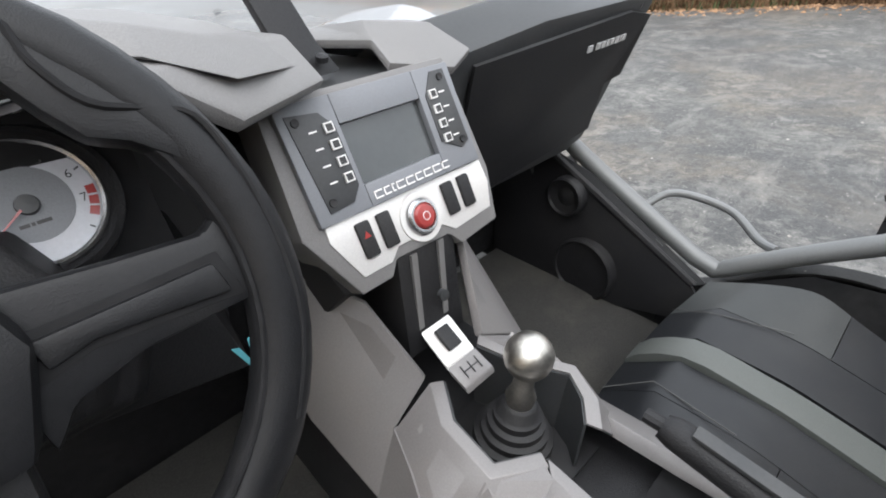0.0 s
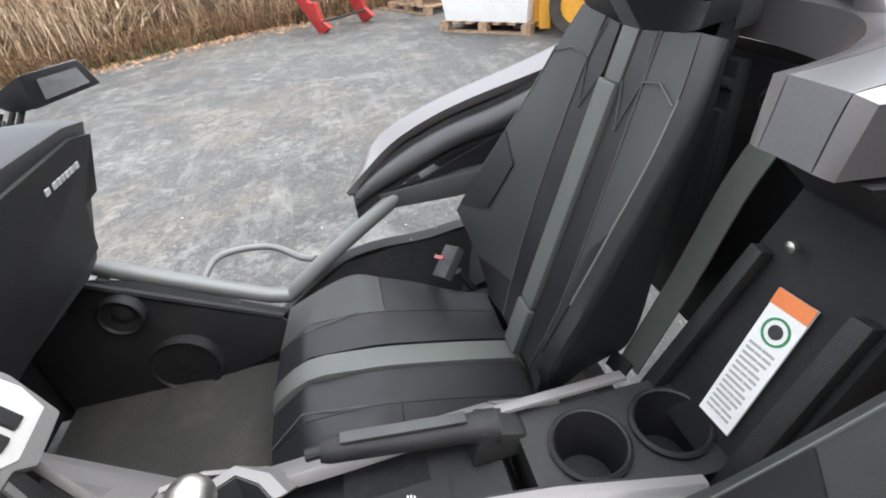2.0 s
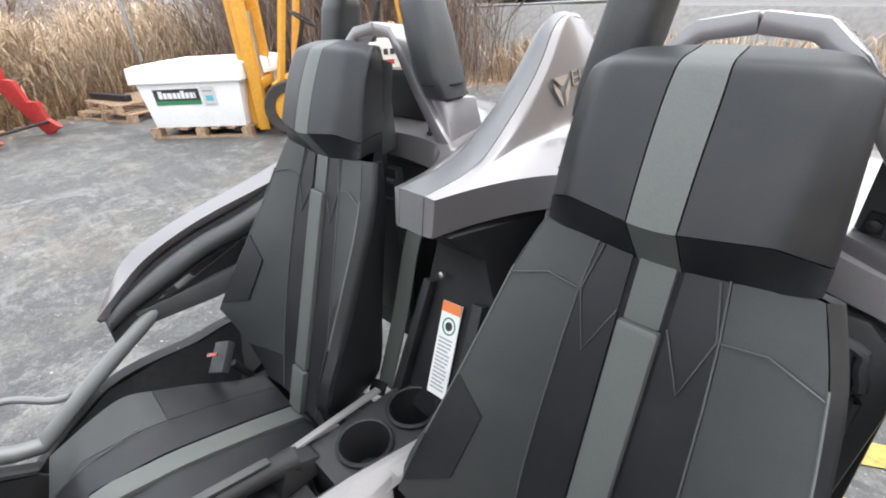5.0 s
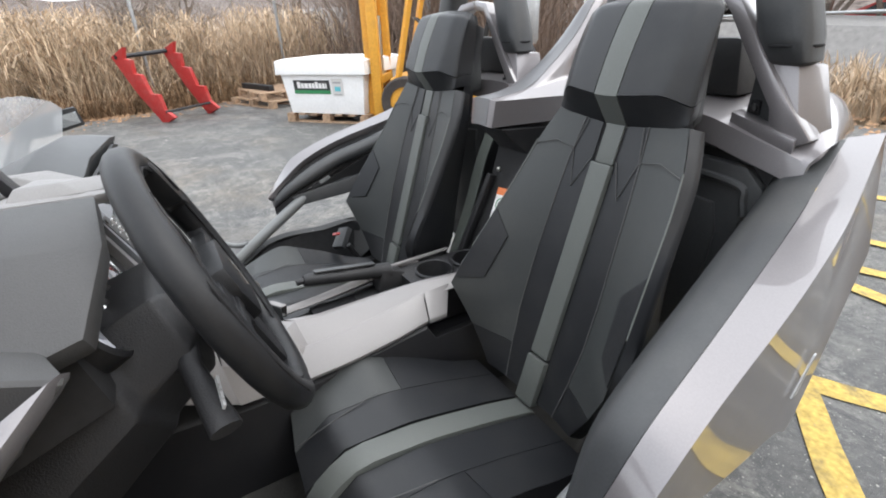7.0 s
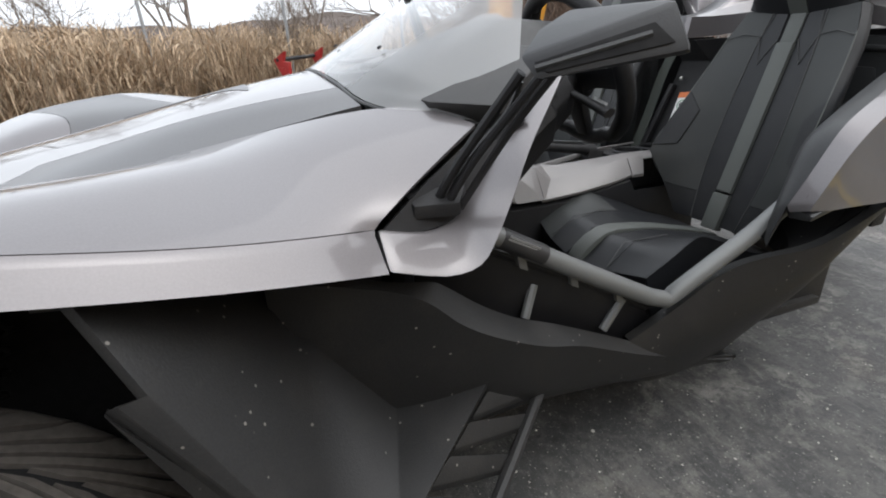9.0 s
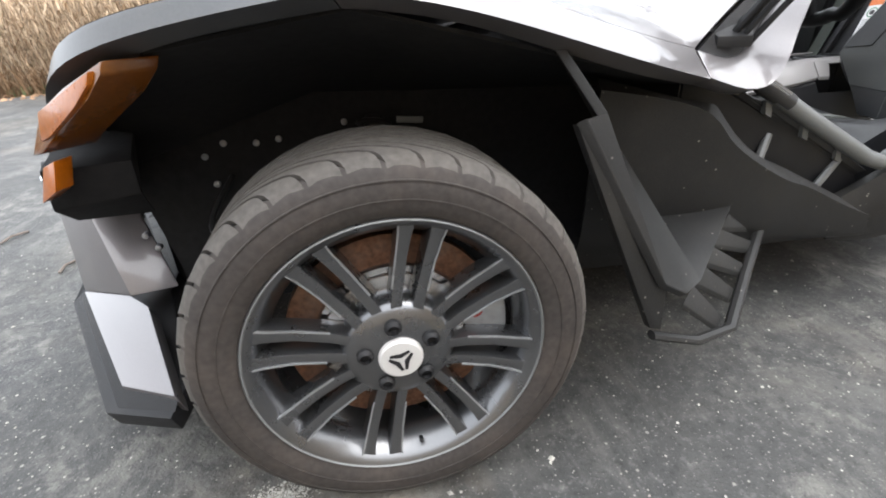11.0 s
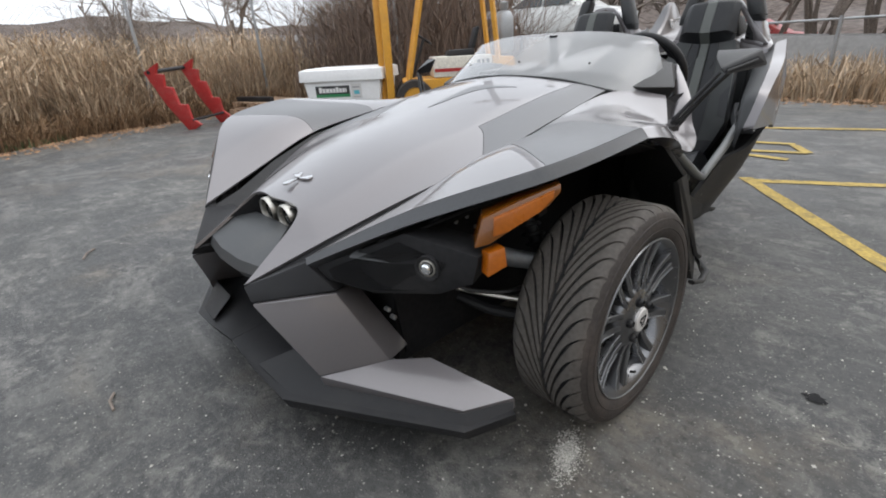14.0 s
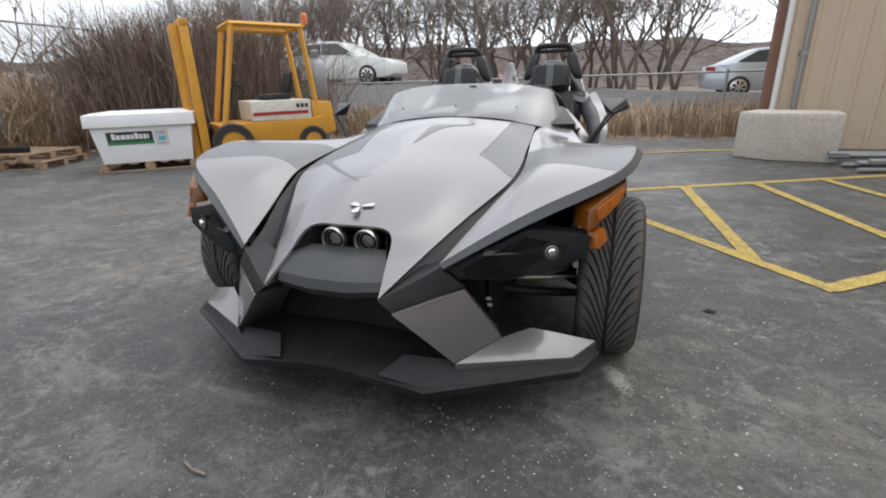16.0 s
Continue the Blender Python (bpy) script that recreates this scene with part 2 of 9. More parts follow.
REED = surface("dry_reed", (0.475, 0.368, 0.262), 0.8, 0.0, 0.0, 8, 0.2, 0.0, 0.7, 0.7, dirt_colour=(0.27, 0.175, 0.10), island=0.5, spec=0.2)
BRUSH = surface("brown_brush", (0.17, 0.12, 0.092), 0.9, 0.0, 0.0, 8, 0.25, 0.0, 0.9, 0.3, dirt_colour=(0.16, 0.12, 0.09), island=0.4)
WEED = surface("green_weed", (0.12, 0.15, 0.06), 0.7, island=0.4)
LITTER = surface("fallen_leaf", (0.30, 0.18, 0.10), 0.8, island=0.5)
STONE = surface("pale_gravel", (0.40, 0.385, 0.35), 0.8, 0.0, 0.0, 40, 0.2, 0.2, 6, 0.2, island=0.35)
LINE = surface("worn_yellow_line", (0.43, 0.305, 0.075), 0.8, 0.0, 0.0, 60, 0.3, 0.3, 11, 0.95, dirt_colour=(0.10, 0.092, 0.07), specks=0.5)
SOIL = surface("leafy_soil", (0.13, 0.095, 0.06), 0.95, 0.0, 0.0, 12, 0.4, 0.6, 1.5, 0.6, dirt_colour=(0.26, 0.19, 0.11))
ROADGREY = surface("grey_road", (0.16, 0.155, 0.15), 0.9, grain=12, big=0.6)
HILL = surface("far_wooded_hill", (0.125, 0.105, 0.095), 1.0, 0.0, 0.0, 1.6, 0.45, 0.0, 0.12, 0.5, dirt_colour=(0.26, 0.24, 0.23), spec=0.0)


def asphalt():
    m, n, l, b = nodes_of("worn_asphalt")
    co = n.new("ShaderNodeTexCoord")

    def noise_at(scale, detail=6, rough=0.6, dist=0.0):
        t = n.new("ShaderNodeTexNoise")
        t.inputs["Scale"].default_value, t.inputs["Detail"].default_value = scale, detail
        t.inputs["Roughness"].default_value, t.inputs["Distortion"].default_value = rough, dist
        l.new(co.outputs["Object"], t.inputs["Vector"])
        return t

    def step(src, lo, hi, a=0.0, z=1.0):
        r = n.new("ShaderNodeMapRange")
        for key, v in zip(("From Min", "From Max", "To Min", "To Max"), (lo, hi, a, z)):
            r.inputs[key].default_value = v
        l.new(src, r.inputs["Value"])
        return r.outputs[0]

    def blend(fac, a, colour):
        x = n.new("ShaderNodeMix")
        x.data_type = "RGBA"
        l.new(fac, x.inputs["Factor"])
        if isinstance(a, tuple):
            x.inputs["A"].default_value = (*a, 1)
        else:
            l.new(a, x.inputs["A"])
        x.inputs["B"].default_value = (*colour, 1)
        return x.outputs["Result"]

    def both(a, z):
        x = n.new("ShaderNodeMath")
        x.operation = "MULTIPLY"
        l.new(a, x.inputs[0])
        l.new(z, x.inputs[1])
        return x.outputs[0]

    wide, mid, fine, grit = noise_at(0.5, 9, 0.62, 0.5), noise_at(1.7, 9, 0.7, 1.0), noise_at(38, 5, 0.65), noise_at(150, 3)
    mottle = noise_at(9.0, 10, 0.80, 0.3)
    streak = n.new("ShaderNodeTexNoise")
    squash = n.new("ShaderNodeMapping")
    squash.inputs["Rotation"].default_value, squash.inputs["Scale"].default_value = (0, 0, 0.5), (0.7, 4.5, 1)
    l.new(co.outputs["Object"], squash.inputs["Vector"])
    l.new(squash.outputs[0], streak.inputs["Vector"])
    streak.inputs["Scale"].default_value, streak.inputs["Detail"].default_value, streak.inputs["Roughness"].default_value = 1.1, 9, 0.72
    # dark bitumen, greyer where it is worn
    c = blend(step(wide.outputs["Fac"], 0.36, 0.64), (0.027, 0.028, 0.029), (0.072, 0.072, 0.070))
    c = blend(step(mid.outputs["Fac"], 0.40, 0.28, 0, 0.55), c, (0.020, 0.020, 0.021))
    # scuffed patches where the stone shows through
    c = blend(both(step(mottle.outputs["Fac"], 0.48, 0.60), step(mid.outputs["Fac"], 0.46, 0.60, 0.05, 0.85)), c, (0.220, 0.212, 0.195))
    c = blend(step(streak.outputs["Fac"], 0.54, 0.68, 0, 0.42), c, (0.23, 0.222, 0.208))
    blotch, ridges = noise_at(2.6, 12, 0.78, 0.6), noise_at(0.9, 4, 0.5, 0.4)
    c = blend(both(step(blotch.outputs["Fac"], 0.50, 0.60), step(ridges.outputs["Fac"], 0.42, 0.56, 0.12, 0.52)), c, (0.19, 0.185, 0.172))
    # brown grit and rust coloured stains
    c = blend(both(step(noise_at(0.75, 5, 0.6, 0.8).outputs["Fac"], 0.52, 0.64), step(mottle.outputs["Fac"], 0.38, 0.58, 0.05, 0.45)), c, (0.165, 0.132, 0.095))
    c = blend(step(fine.outputs["Fac"], 0.55, 0.70, 0, 0.6), c, (0.17, 0.168, 0.16))
    c = blend(step(fine.outputs["Fac"], 0.45, 0.30, 0, 0.65), c, (0.014, 0.014, 0.015))
    c = blend(step(grit.outputs["Fac"], 0.62, 0.70, 0, 0.8), c, (0.30, 0.29, 0.27))
    for scale, size in ((28, 0.13), (70, 0.17)):
        chip = n.new("ShaderNodeTexVoronoi")
        chip.inputs["Scale"].default_value = scale
        l.new(co.outputs["Object"], chip.inputs["Vector"])
        sep = n.new("ShaderNodeSeparateColor")
        l.new(chip.outputs["Color"], sep.inputs[0])
        c = blend(both(step(chip.outputs["Distance"], size, size - 0.05), step(sep.outputs[0], 0.58, 0.66, 0, 0.8)), c, (0.34, 0.33, 0.30))
    # newer sealer on one side of the lot, with an uneven border
    sides = n.new("ShaderNodeSeparateXYZ")
    l.new(co.outputs["Object"], sides.inputs[0])
    edge = n.new("ShaderNodeMath")
    edge.operation = "MULTIPLY_ADD"
    l.new(wide.outputs["Fac"], edge.inputs[0])
    edge.inputs[1].default_value = -5.0
    l.new(sides.outputs["X"], edge.inputs[2])
    dark = n.new("ShaderNodeMix")
    dark.data_type, dark.blend_type = "RGBA", "MULTIPLY"
    l.new(step(edge.outputs[0], -1.6, -3.6, 0, 1.0), dark.inputs["Factor"])
    l.new(c, dark.inputs["A"])
    dark.inputs["B"].default_value = (0.88, 0.88, 0.87, 1)
    c = dark.outputs["Result"]
    l.new(c, b.inputs["Base Color"])
    l.new(step(wide.outputs["Fac"], 0.35, 0.6, 0.38, 0.75), b.inputs["Roughness"])
    bp = n.new("ShaderNodeBump")
    bp.inputs["Strength"].default_value, bp.inputs["Distance"].default_value = 0.55, 0.006
    add = n.new("ShaderNodeMath")
    l.new(fine.outputs["Fac"], add.inputs[0])
    l.new(grit.outputs["Fac"], add.inputs[1])
    l.new(add.outputs[0], bp.inputs["Height"])
    l.new(bp.outputs[0], b.inputs["Normal"])
    return m


ASPHALT = asphalt()

# ---- building helpers ----
def part(name, bm, mat, parent=None, label="", sharp=32, bevel=0.0, bevel_angle=22):
    """Links a bmesh as one mesh object under a thing or a part."""
    bmesh.ops.remove_doubles(bm, verts=bm.verts, dist=0.00005)
    bmesh.ops.delete(bm, geom=[v for v in bm.verts if not v.link_faces], context="VERTS")
    bmesh.ops.recalc_face_normals(bm, faces=bm.faces)
    if bevel:
        edges = [e for e in bm.edges if len(e.link_faces) == 2 and e.calc_face_angle(0) > radians(bevel_angle)]
        bmesh.ops.bevel(bm, geom=edges, offset=bevel, segments=2, profile=0.6, affect="EDGES", clamp_overlap=True)
    for f in bm.faces:
        f.smooth = True
    for e in bm.edges:
        if len(e.link_faces) == 2 and e.calc_face_angle(0) > radians(sharp):
            e.smooth = False
    me = bpy.data.meshes.new(name)
    bm.to_mesh(me)
    bm.free()
    me.materials.append(mat)
    ob = new(name, me)
    if parent:
        ob.parent = parent
    if label:
        ob["label"] = label
    return ob


def empty(name, label, category, at=(0, 0, 0), group="", parent=None):
    ob = new(name)
    ob.matrix_basis = Matrix.Translation(at) if not isinstance(at, Matrix) else at
    if parent:
        ob.parent = parent
        if label:
            ob["label"] = label
        return ob
    return tagged(ob, label, category, group)


def sheet(points, faces, thick=0.012, out=None, mirror=False):
    """A panel with thickness from corner points; faces by index. out: a point that lies behind the panel."""
    pts = [Vector(p) for p in points]
    faces = [tuple(f) for f in faces]
    if mirror:
        k = len(pts)
        pts += [Vector((-p.x, p.y, p.z)) for p in pts]
        faces += [tuple(i + k for i in reversed(f)) for f in faces]
    bm = bmesh.new()
    back = Vector(out) if out is not None else Vector((0, -0.5, 0.1))
    vs = [bm.verts.new(p) for p in pts]
    for f in faces:
        try:
            bm.faces.new([vs[i] for i in f])
        except ValueError:
            pass
    bmesh.ops.delete(bm, geom=[v for v in bm.verts if not v.link_faces], context="VERTS")
    bmesh.ops.remove_doubles(bm, verts=bm.verts, dist=0.0004)
    bmesh.ops.recalc_face_normals(bm, faces=bm.faces)
    score = sum(f.normal.dot(f.calc_center_median() - back) * f.calc_area() for f in bm.faces)
    if score < 0:
        bmesh.ops.reverse_faces(bm, faces=bm.faces)
    bm.normal_update()
    if thick:
        old = list(bm.faces)
        rim = [e for e in bm.edges if len(e.link_faces) == 1]
        low = {v: bm.verts.new(v.co - v.normal * thick) for v in list(bm.verts)}
        for f in old:
            bm.faces.new([low[v] for v in reversed(f.verts)])
        for e in rim:
            a, b = e.verts
            bm.faces.new((a, b, low[b], low[a]))
    return bm


def loft(loops, caps=True, closed=True, bm=None):
    """Joins loops of equally many points with quads."""
    bm = bm or bmesh.new()
    rows = [[bm.verts.new(p) for p in loop] for loop in loops]
    k = len(rows[0])
    for a, b in zip(rows, rows[1:]):
        for i in range(k if closed else k - 1):
            j = (i + 1) % k
            bm.faces.new((a[i], a[j], b[j], b[i]))
    if caps and closed:
        bm.faces.new(list(reversed(rows[0])))
        bm.faces.new(rows[-1])
    return bm


def solid(points, faces, bm=None):
    bm = bm or bmesh.new()
    vs = [bm.verts.new(p) for p in points]
    for f in faces:
        bm.faces.new([vs[i] for i in f])
    return bm


def prism(outline, vec, bm=None):
    """A flat outline pushed along a vector."""
    vec = Vector(vec)
    return loft([[Vector(p) for p in outline], [Vector(p) + vec for p in outline]], bm=bm)


def box(lo, hi, bm=None):
    (a, b, c), (d, e, f) = lo, hi
    return prism([(a, b, c), (d, b, c), (d, e, c), (a, e, c)], (0, 0, f - c), bm)


def turned_box(centre, size, m, bm=None):
    w, d, h = (s / 2 for s in size)
    c = Vector(centre)
    pts = [c + m @ Vector(p) for p in ((-w, -d, -h), (w, -d, -h), (w, d, -h), (-w, d, -h))]
    return prism(pts, m @ Vector((0, 0, 2 * h)), bm)


def ring_of(centre, axis, r, n, start=0.0, up=None):
    axis = Vector(axis).normalized()
    side = axis.orthogonal().normalized() if up is None else Vector(up).cross(axis).normalized()
    other = axis.cross(side)
    return [Vector(centre) + r * (math.cos(start + 2 * math.pi * i / n) * side + math.sin(start + 2 * math.pi * i / n) * other) for i in range(n)]


def lathe(centre, axis, profile, n=32, bm=None, caps=True):
    """profile: (radius, distance along the axis)."""
    axis = Vector(axis).normalized()
    return loft([ring_of(Vector(centre) + axis * d, axis, max(r, 0.0004), n) for r, d in profile], caps, True, bm)


def smooth_path(points, per=6, closed=False):
    p = [Vector(q) for q in points]
    out, k = [], len(p)
    for i in range(k if closed else k - 1):
        a, b, c, d = (p[(i - 1) % k], p[i], p[(i + 1) % k], p[(i + 2) % k]) if closed else (p[max(i - 1, 0)], p[i], p[i + 1], p[min(i + 2, k - 1)])
        for s in range(per):
            t = s / per
            out.append(0.5 * (2 * b + (c - a) * t + (2 * a - 5 * b + 4 * c - d) * t * t + (3 * b - a - 3 * c + d) * t ** 3))
    if not closed:
        out.append(p[-1])
    return out


def tube(points, r, n=10, closed=False, bm=None, flat=1.0, up=(0, 0, 1)):
    """A tube along points; r one radius or one for each point."""
    pts = [Vector(p) for p in points]
    k = len(pts)
    rs = r if isinstance(r, (list, tuple)) else [r] * k
    loops, last = [], None
    for i, p in enumerate(pts):
        d = (pts[(i + 1) % k] - pts[i - 1]) if closed else (pts[min(i + 1, k - 1)] - pts[max(i - 1, 0)])
        d.normalize()
        side = d.cross(Vector(up))
        if side.length < 0.05:
            side = last or d.orthogonal()
        side.normalize()
        last = side
        other = side.cross(d)
        loops.append([p + rs[i] * (math.cos(2 * math.pi * j / n) * side + flat * math.sin(2 * math.pi * j / n) * other) for j in range(n)])
    if closed:
        loops.append(loops[0])
        return loft(loops, False, True, bm)
    return loft(loops, True, True, bm)


def S(side, pts):
    return [(x * side, y, z) for x, y, z in pts]


def bars(rows, origin, right, up, height, lengths, thick=0.0006, bm=None, gap=1.5):
    """Rows of short strokes that stand for writing."""
    bm = bm or bmesh.new()
    right, up, o = Vector(right).normalized(), Vector(up).normalized(), Vector(origin)
    nrm = right.cross(up)
    for r in range(rows):
        x = 0.0
        for ln in lengths[r % len(lengths)]:
            if ln > 0:
                a = o + right * x - up * (r * height * gap)
                prism([a, a + right * ln, a + right * ln + up * height, a + up * height], nrm * thick, bm)
            x += abs(ln) + height * 0.35
    return bm

def refine(pts, faces, sharp):
    """One step of Catmull-Clark; faces are (corners, tag), sharp maps an edge to the number of steps that it stays sharp."""
    edges = {}
    for k, (f, tag) in enumerate(faces):
        for a, b in zip(f, f[1:] + f[:1]):
            edges.setdefault((min(a, b), max(a, b)), []).append(k)
    centre = [sum((pts[i] for i in f), Vector()) / len(f) for f, tag in faces]
    n = len(pts)
    at = {e: n + k for k, e in enumerate(edges)}
    mids, hard, around, touch = [], [[] for _ in pts], [[] for _ in pts], [[] for _ in pts]
    nxt = {}
    for e, fs in edges.items():
        a, b = e
        mid = (pts[a] + pts[b]) / 2
        level = sharp.get(e, 0)
        stiff = len(fs) != 2 or level > 0
        mids.append(mid if stiff else (pts[a] + pts[b] + centre[fs[0]] + centre[fs[1]]) / 4)
        for i, j in ((a, b), (b, a)):
            around[i].append(mid)
            if stiff:
                hard[i].append(j)
            if level > 1:
                nxt[(min(i, at[e]), max(i, at[e]))] = level - 1
    for k, (f, tag) in enumerate(faces):
        for i in f:
            touch[i].append(centre[k])
    moved = []
    for i, p in enumerate(pts):
        m = len(around[i])
        if len(hard[i]) > 2 or len(touch[i]) == 1 or not m:
            moved.append(p.copy())
        elif len(hard[i]) == 2:
            moved.append((6 * p + pts[hard[i][0]] + pts[hard[i][1]]) / 8)
        else:
            moved.append((sum(touch[i], Vector()) / len(touch[i]) + 2 * sum(around[i], Vector()) / m + (m - 3) * p) / m)
    base = n + len(mids)
    out = []
    for k, (f, tag) in enumerate(faces):
        for q in range(len(f)):
            a, b, c = f[q - 1], f[q], f[(q + 1) % len(f)]
            out.append(((b, at[(min(b, c), max(b, c))], base + k, at[(min(a, b), max(a, b))]), tag))
    return moved + mids + centre, out, nxt


def moulded(table, panels, creases=(), side=1, levels=3, thick=0.010, back=(0, 0, -0.6), parent=None, gap=0.0012, exact=4, mirror=False, sharp_at=40):
    """Smooth panels that pass through named corner points. panels: (name, faces, material, label). creases: (steps, chain of names)."""
    parent = parent or roadster
    keys = list(table)
    pts = [Vector((p[0] * side, p[1], p[2])) for p in table.values()]
    faces = [(tuple(keys.index(q) for q in f.split()), k) for k, panel in enumerate(panels) for f in panel[1]]
    sharp = {}
    for steps, chain in creases:
        names = [keys.index(q) for q in chain.split()]
        for a, b in zip(names, names[1:]):
            sharp[(min(a, b), max(a, b))] = steps
    if mirror:
        other = []
        for i, p in enumerate(list(pts)):
            if abs(p.x) < 1e-6:
                other.append(i)
            else:
                other.append(len(pts))
                pts.append(Vector((-p.x, p.y, p.z)))
        faces += [(tuple(other[i] for i in reversed(f)), tag) for f, tag in faces]
        for (a, b), steps in list(sharp.items()):
            a, b = other[a], other[b]
            sharp[(min(a, b), max(a, b))] = steps
    cage = [p.copy() for p in pts]
    for go in range(exact + 1):
        p, f, e = cage, faces, sharp
        for _ in range(levels if go == exact else 2):
            p, f, e = refine(p, f, e)
        if go < exact:
            cage = [c + (want - have) * 0.9 for c, want, have in zip(cage, pts, p)]
    whole = bmesh.new()
    vs = [whole.verts.new(q) for q in p]
    for q, tag in f:
        try:
            whole.faces.new([vs[i] for i in q]).material_index = tag
        except ValueError:
            pass
    bmesh.ops.recalc_face_normals(whole, faces=whole.faces)
    behind = Vector((back[0] * side, back[1], back[2]))
    if sum(q.normal.dot(q.calc_center_median() - behind) * q.calc_area() for q in whole.faces) < 0:
        bmesh.ops.reverse_faces(whole, faces=whole.faces)
    whole.normal_update()
    made = []
    jobs = []
    for k, panel in enumerate(panels):
        mine = [q for q in whole.faces if q.material_index == k]
        halves = [[q for q in mine if q.calc_center_median().x * h > 0] for h in (1, -1)] if mirror and "stripe" in panel[0] else [mine]
        jobs += [(k, panel, half) for half in halves]
    for k, (name, _, mat, label), mine in jobs:
        used = {}
        rim = {}
        for q in mine:
            for v in q.verts:
                used.setdefault(v, Vector())
            for ed in q.edges:
                rim[ed] = rim.get(ed, 0) + 1
        edge_of = {}
        for ed, c in rim.items():
            if c == 1:
                for v in ed.verts:
                    edge_of.setdefault(v, []).append(ed)
        shift = {}
        for v in edge_of:
            d = Vector()
            for q in v.link_faces:
                if q.material_index == k:
                    d += q.calc_center_median() - v.co
            shift[v] = d.normalized() * gap if d.length > 1e-9 else Vector()
        bm = bmesh.new()
        up = {v: bm.verts.new(v.co + shift.get(v, Vector())) for v in used}
        low = {v: bm.verts.new(v.co + shift.get(v, Vector()) - v.normal * thick) for v in used}
        for q in mine:
            bm.faces.new([up[v] for v in q.verts])
            bm.faces.new([low[v] for v in reversed(q.verts)])
        for ed, c in rim.items():
            if c == 1:
                a, b = ed.verts
                bm.faces.new((up[a], up[b], low[b], low[a]))
        made.append(part(name, bm, mat, parent, label, sharp=sharp_at))
    whole.free()
    return made


def dense(rows, per=4):
    """Stations of a loft with smooth ones put in between."""
    lines = [smooth_path(q, per) for q in zip(*rows)]
    return [list(q) for q in zip(*lines)]


# ---- the three-wheeler ----
roadster = empty("three_wheeler", "matte titanium grey open three-wheel roadster parked on asphalt", "roadster")

HOOD = dict(
    h0=(0.212, 0.785, 0.472), h1=(0.187, 0.655, 0.552), h2=(0.152, 0.56, 0.622), h3=(0, 0.565, 0.630),
    m1=(0.222, 0.47, 0.640), h4=(0, 0.46, 0.672), e1=(0.300, 0.56, 0.560), e2=(0.400, 0.33, 0.648), A=(0.49, 0.10, 0.722),
    m2=(0.26, 0.20, 0.730), h5=(0, 0.20, 0.752), B=(0.305, -0.09, 0.785), h6=(0, -0.09, 0.812), C=(0.34, -0.36, 0.848),
    h7=(0, -0.36, 0.868), C2=(0.345, -0.64, 0.882), h8=(0, -0.62, 0.912), E=(0.487, -0.21, 0.782), D=(0.462, -0.66, 0.855))
FEND = dict(
    f0=(0.375, 0.668, 0.562), i1=(0.455, 0.35, 0.662), i2=(0.512, 0.115, 0.730), k=(0.57, 0.37, 0.722), fo=(0.645, 0.500, 0.712),
    f4=(0.632, 0.146, 0.800), f5=(0.881, 0.332, 0.806), f6=(0.940, 0.034, 0.849), f9=(0.924, -0.13, 0.832), s1=(0.635, -0.20, 0.812), E2=(0.500, -0.20, 0.782),
    f7=(0.855, -0.38, 0.765), r1=(0.625, -0.44, 0.806), D2=(0.478, -0.66, 0.850), f8=(0.752, -0.60, 0.714), t1=(0.705, -0.69, 0.766),
    D3=(0.640, -0.812, 0.826),
    g0=(0.384, 0.673, 0.546), go=(0.662, 0.513, 0.684), g5=(0.894, 0.338, 0.777), g6=(0.964, 0.044, 0.826), g9=(0.954, -0.125, 0.798), g7=(0.885, -0.38, 0.726), g8=(0.803, -0.606, 0.666),
    n0=(0.392, 0.640, 0.527), no=(0.648, 0.478, 0.676), n5=(0.864, 0.296, 0.768), n6=(0.920, 0.030, 0.808), n9=(0.905, -0.13, 0.782), n7=(0.845, -0.38, 0.705), n8=(0.752, -0.606, 0.650))


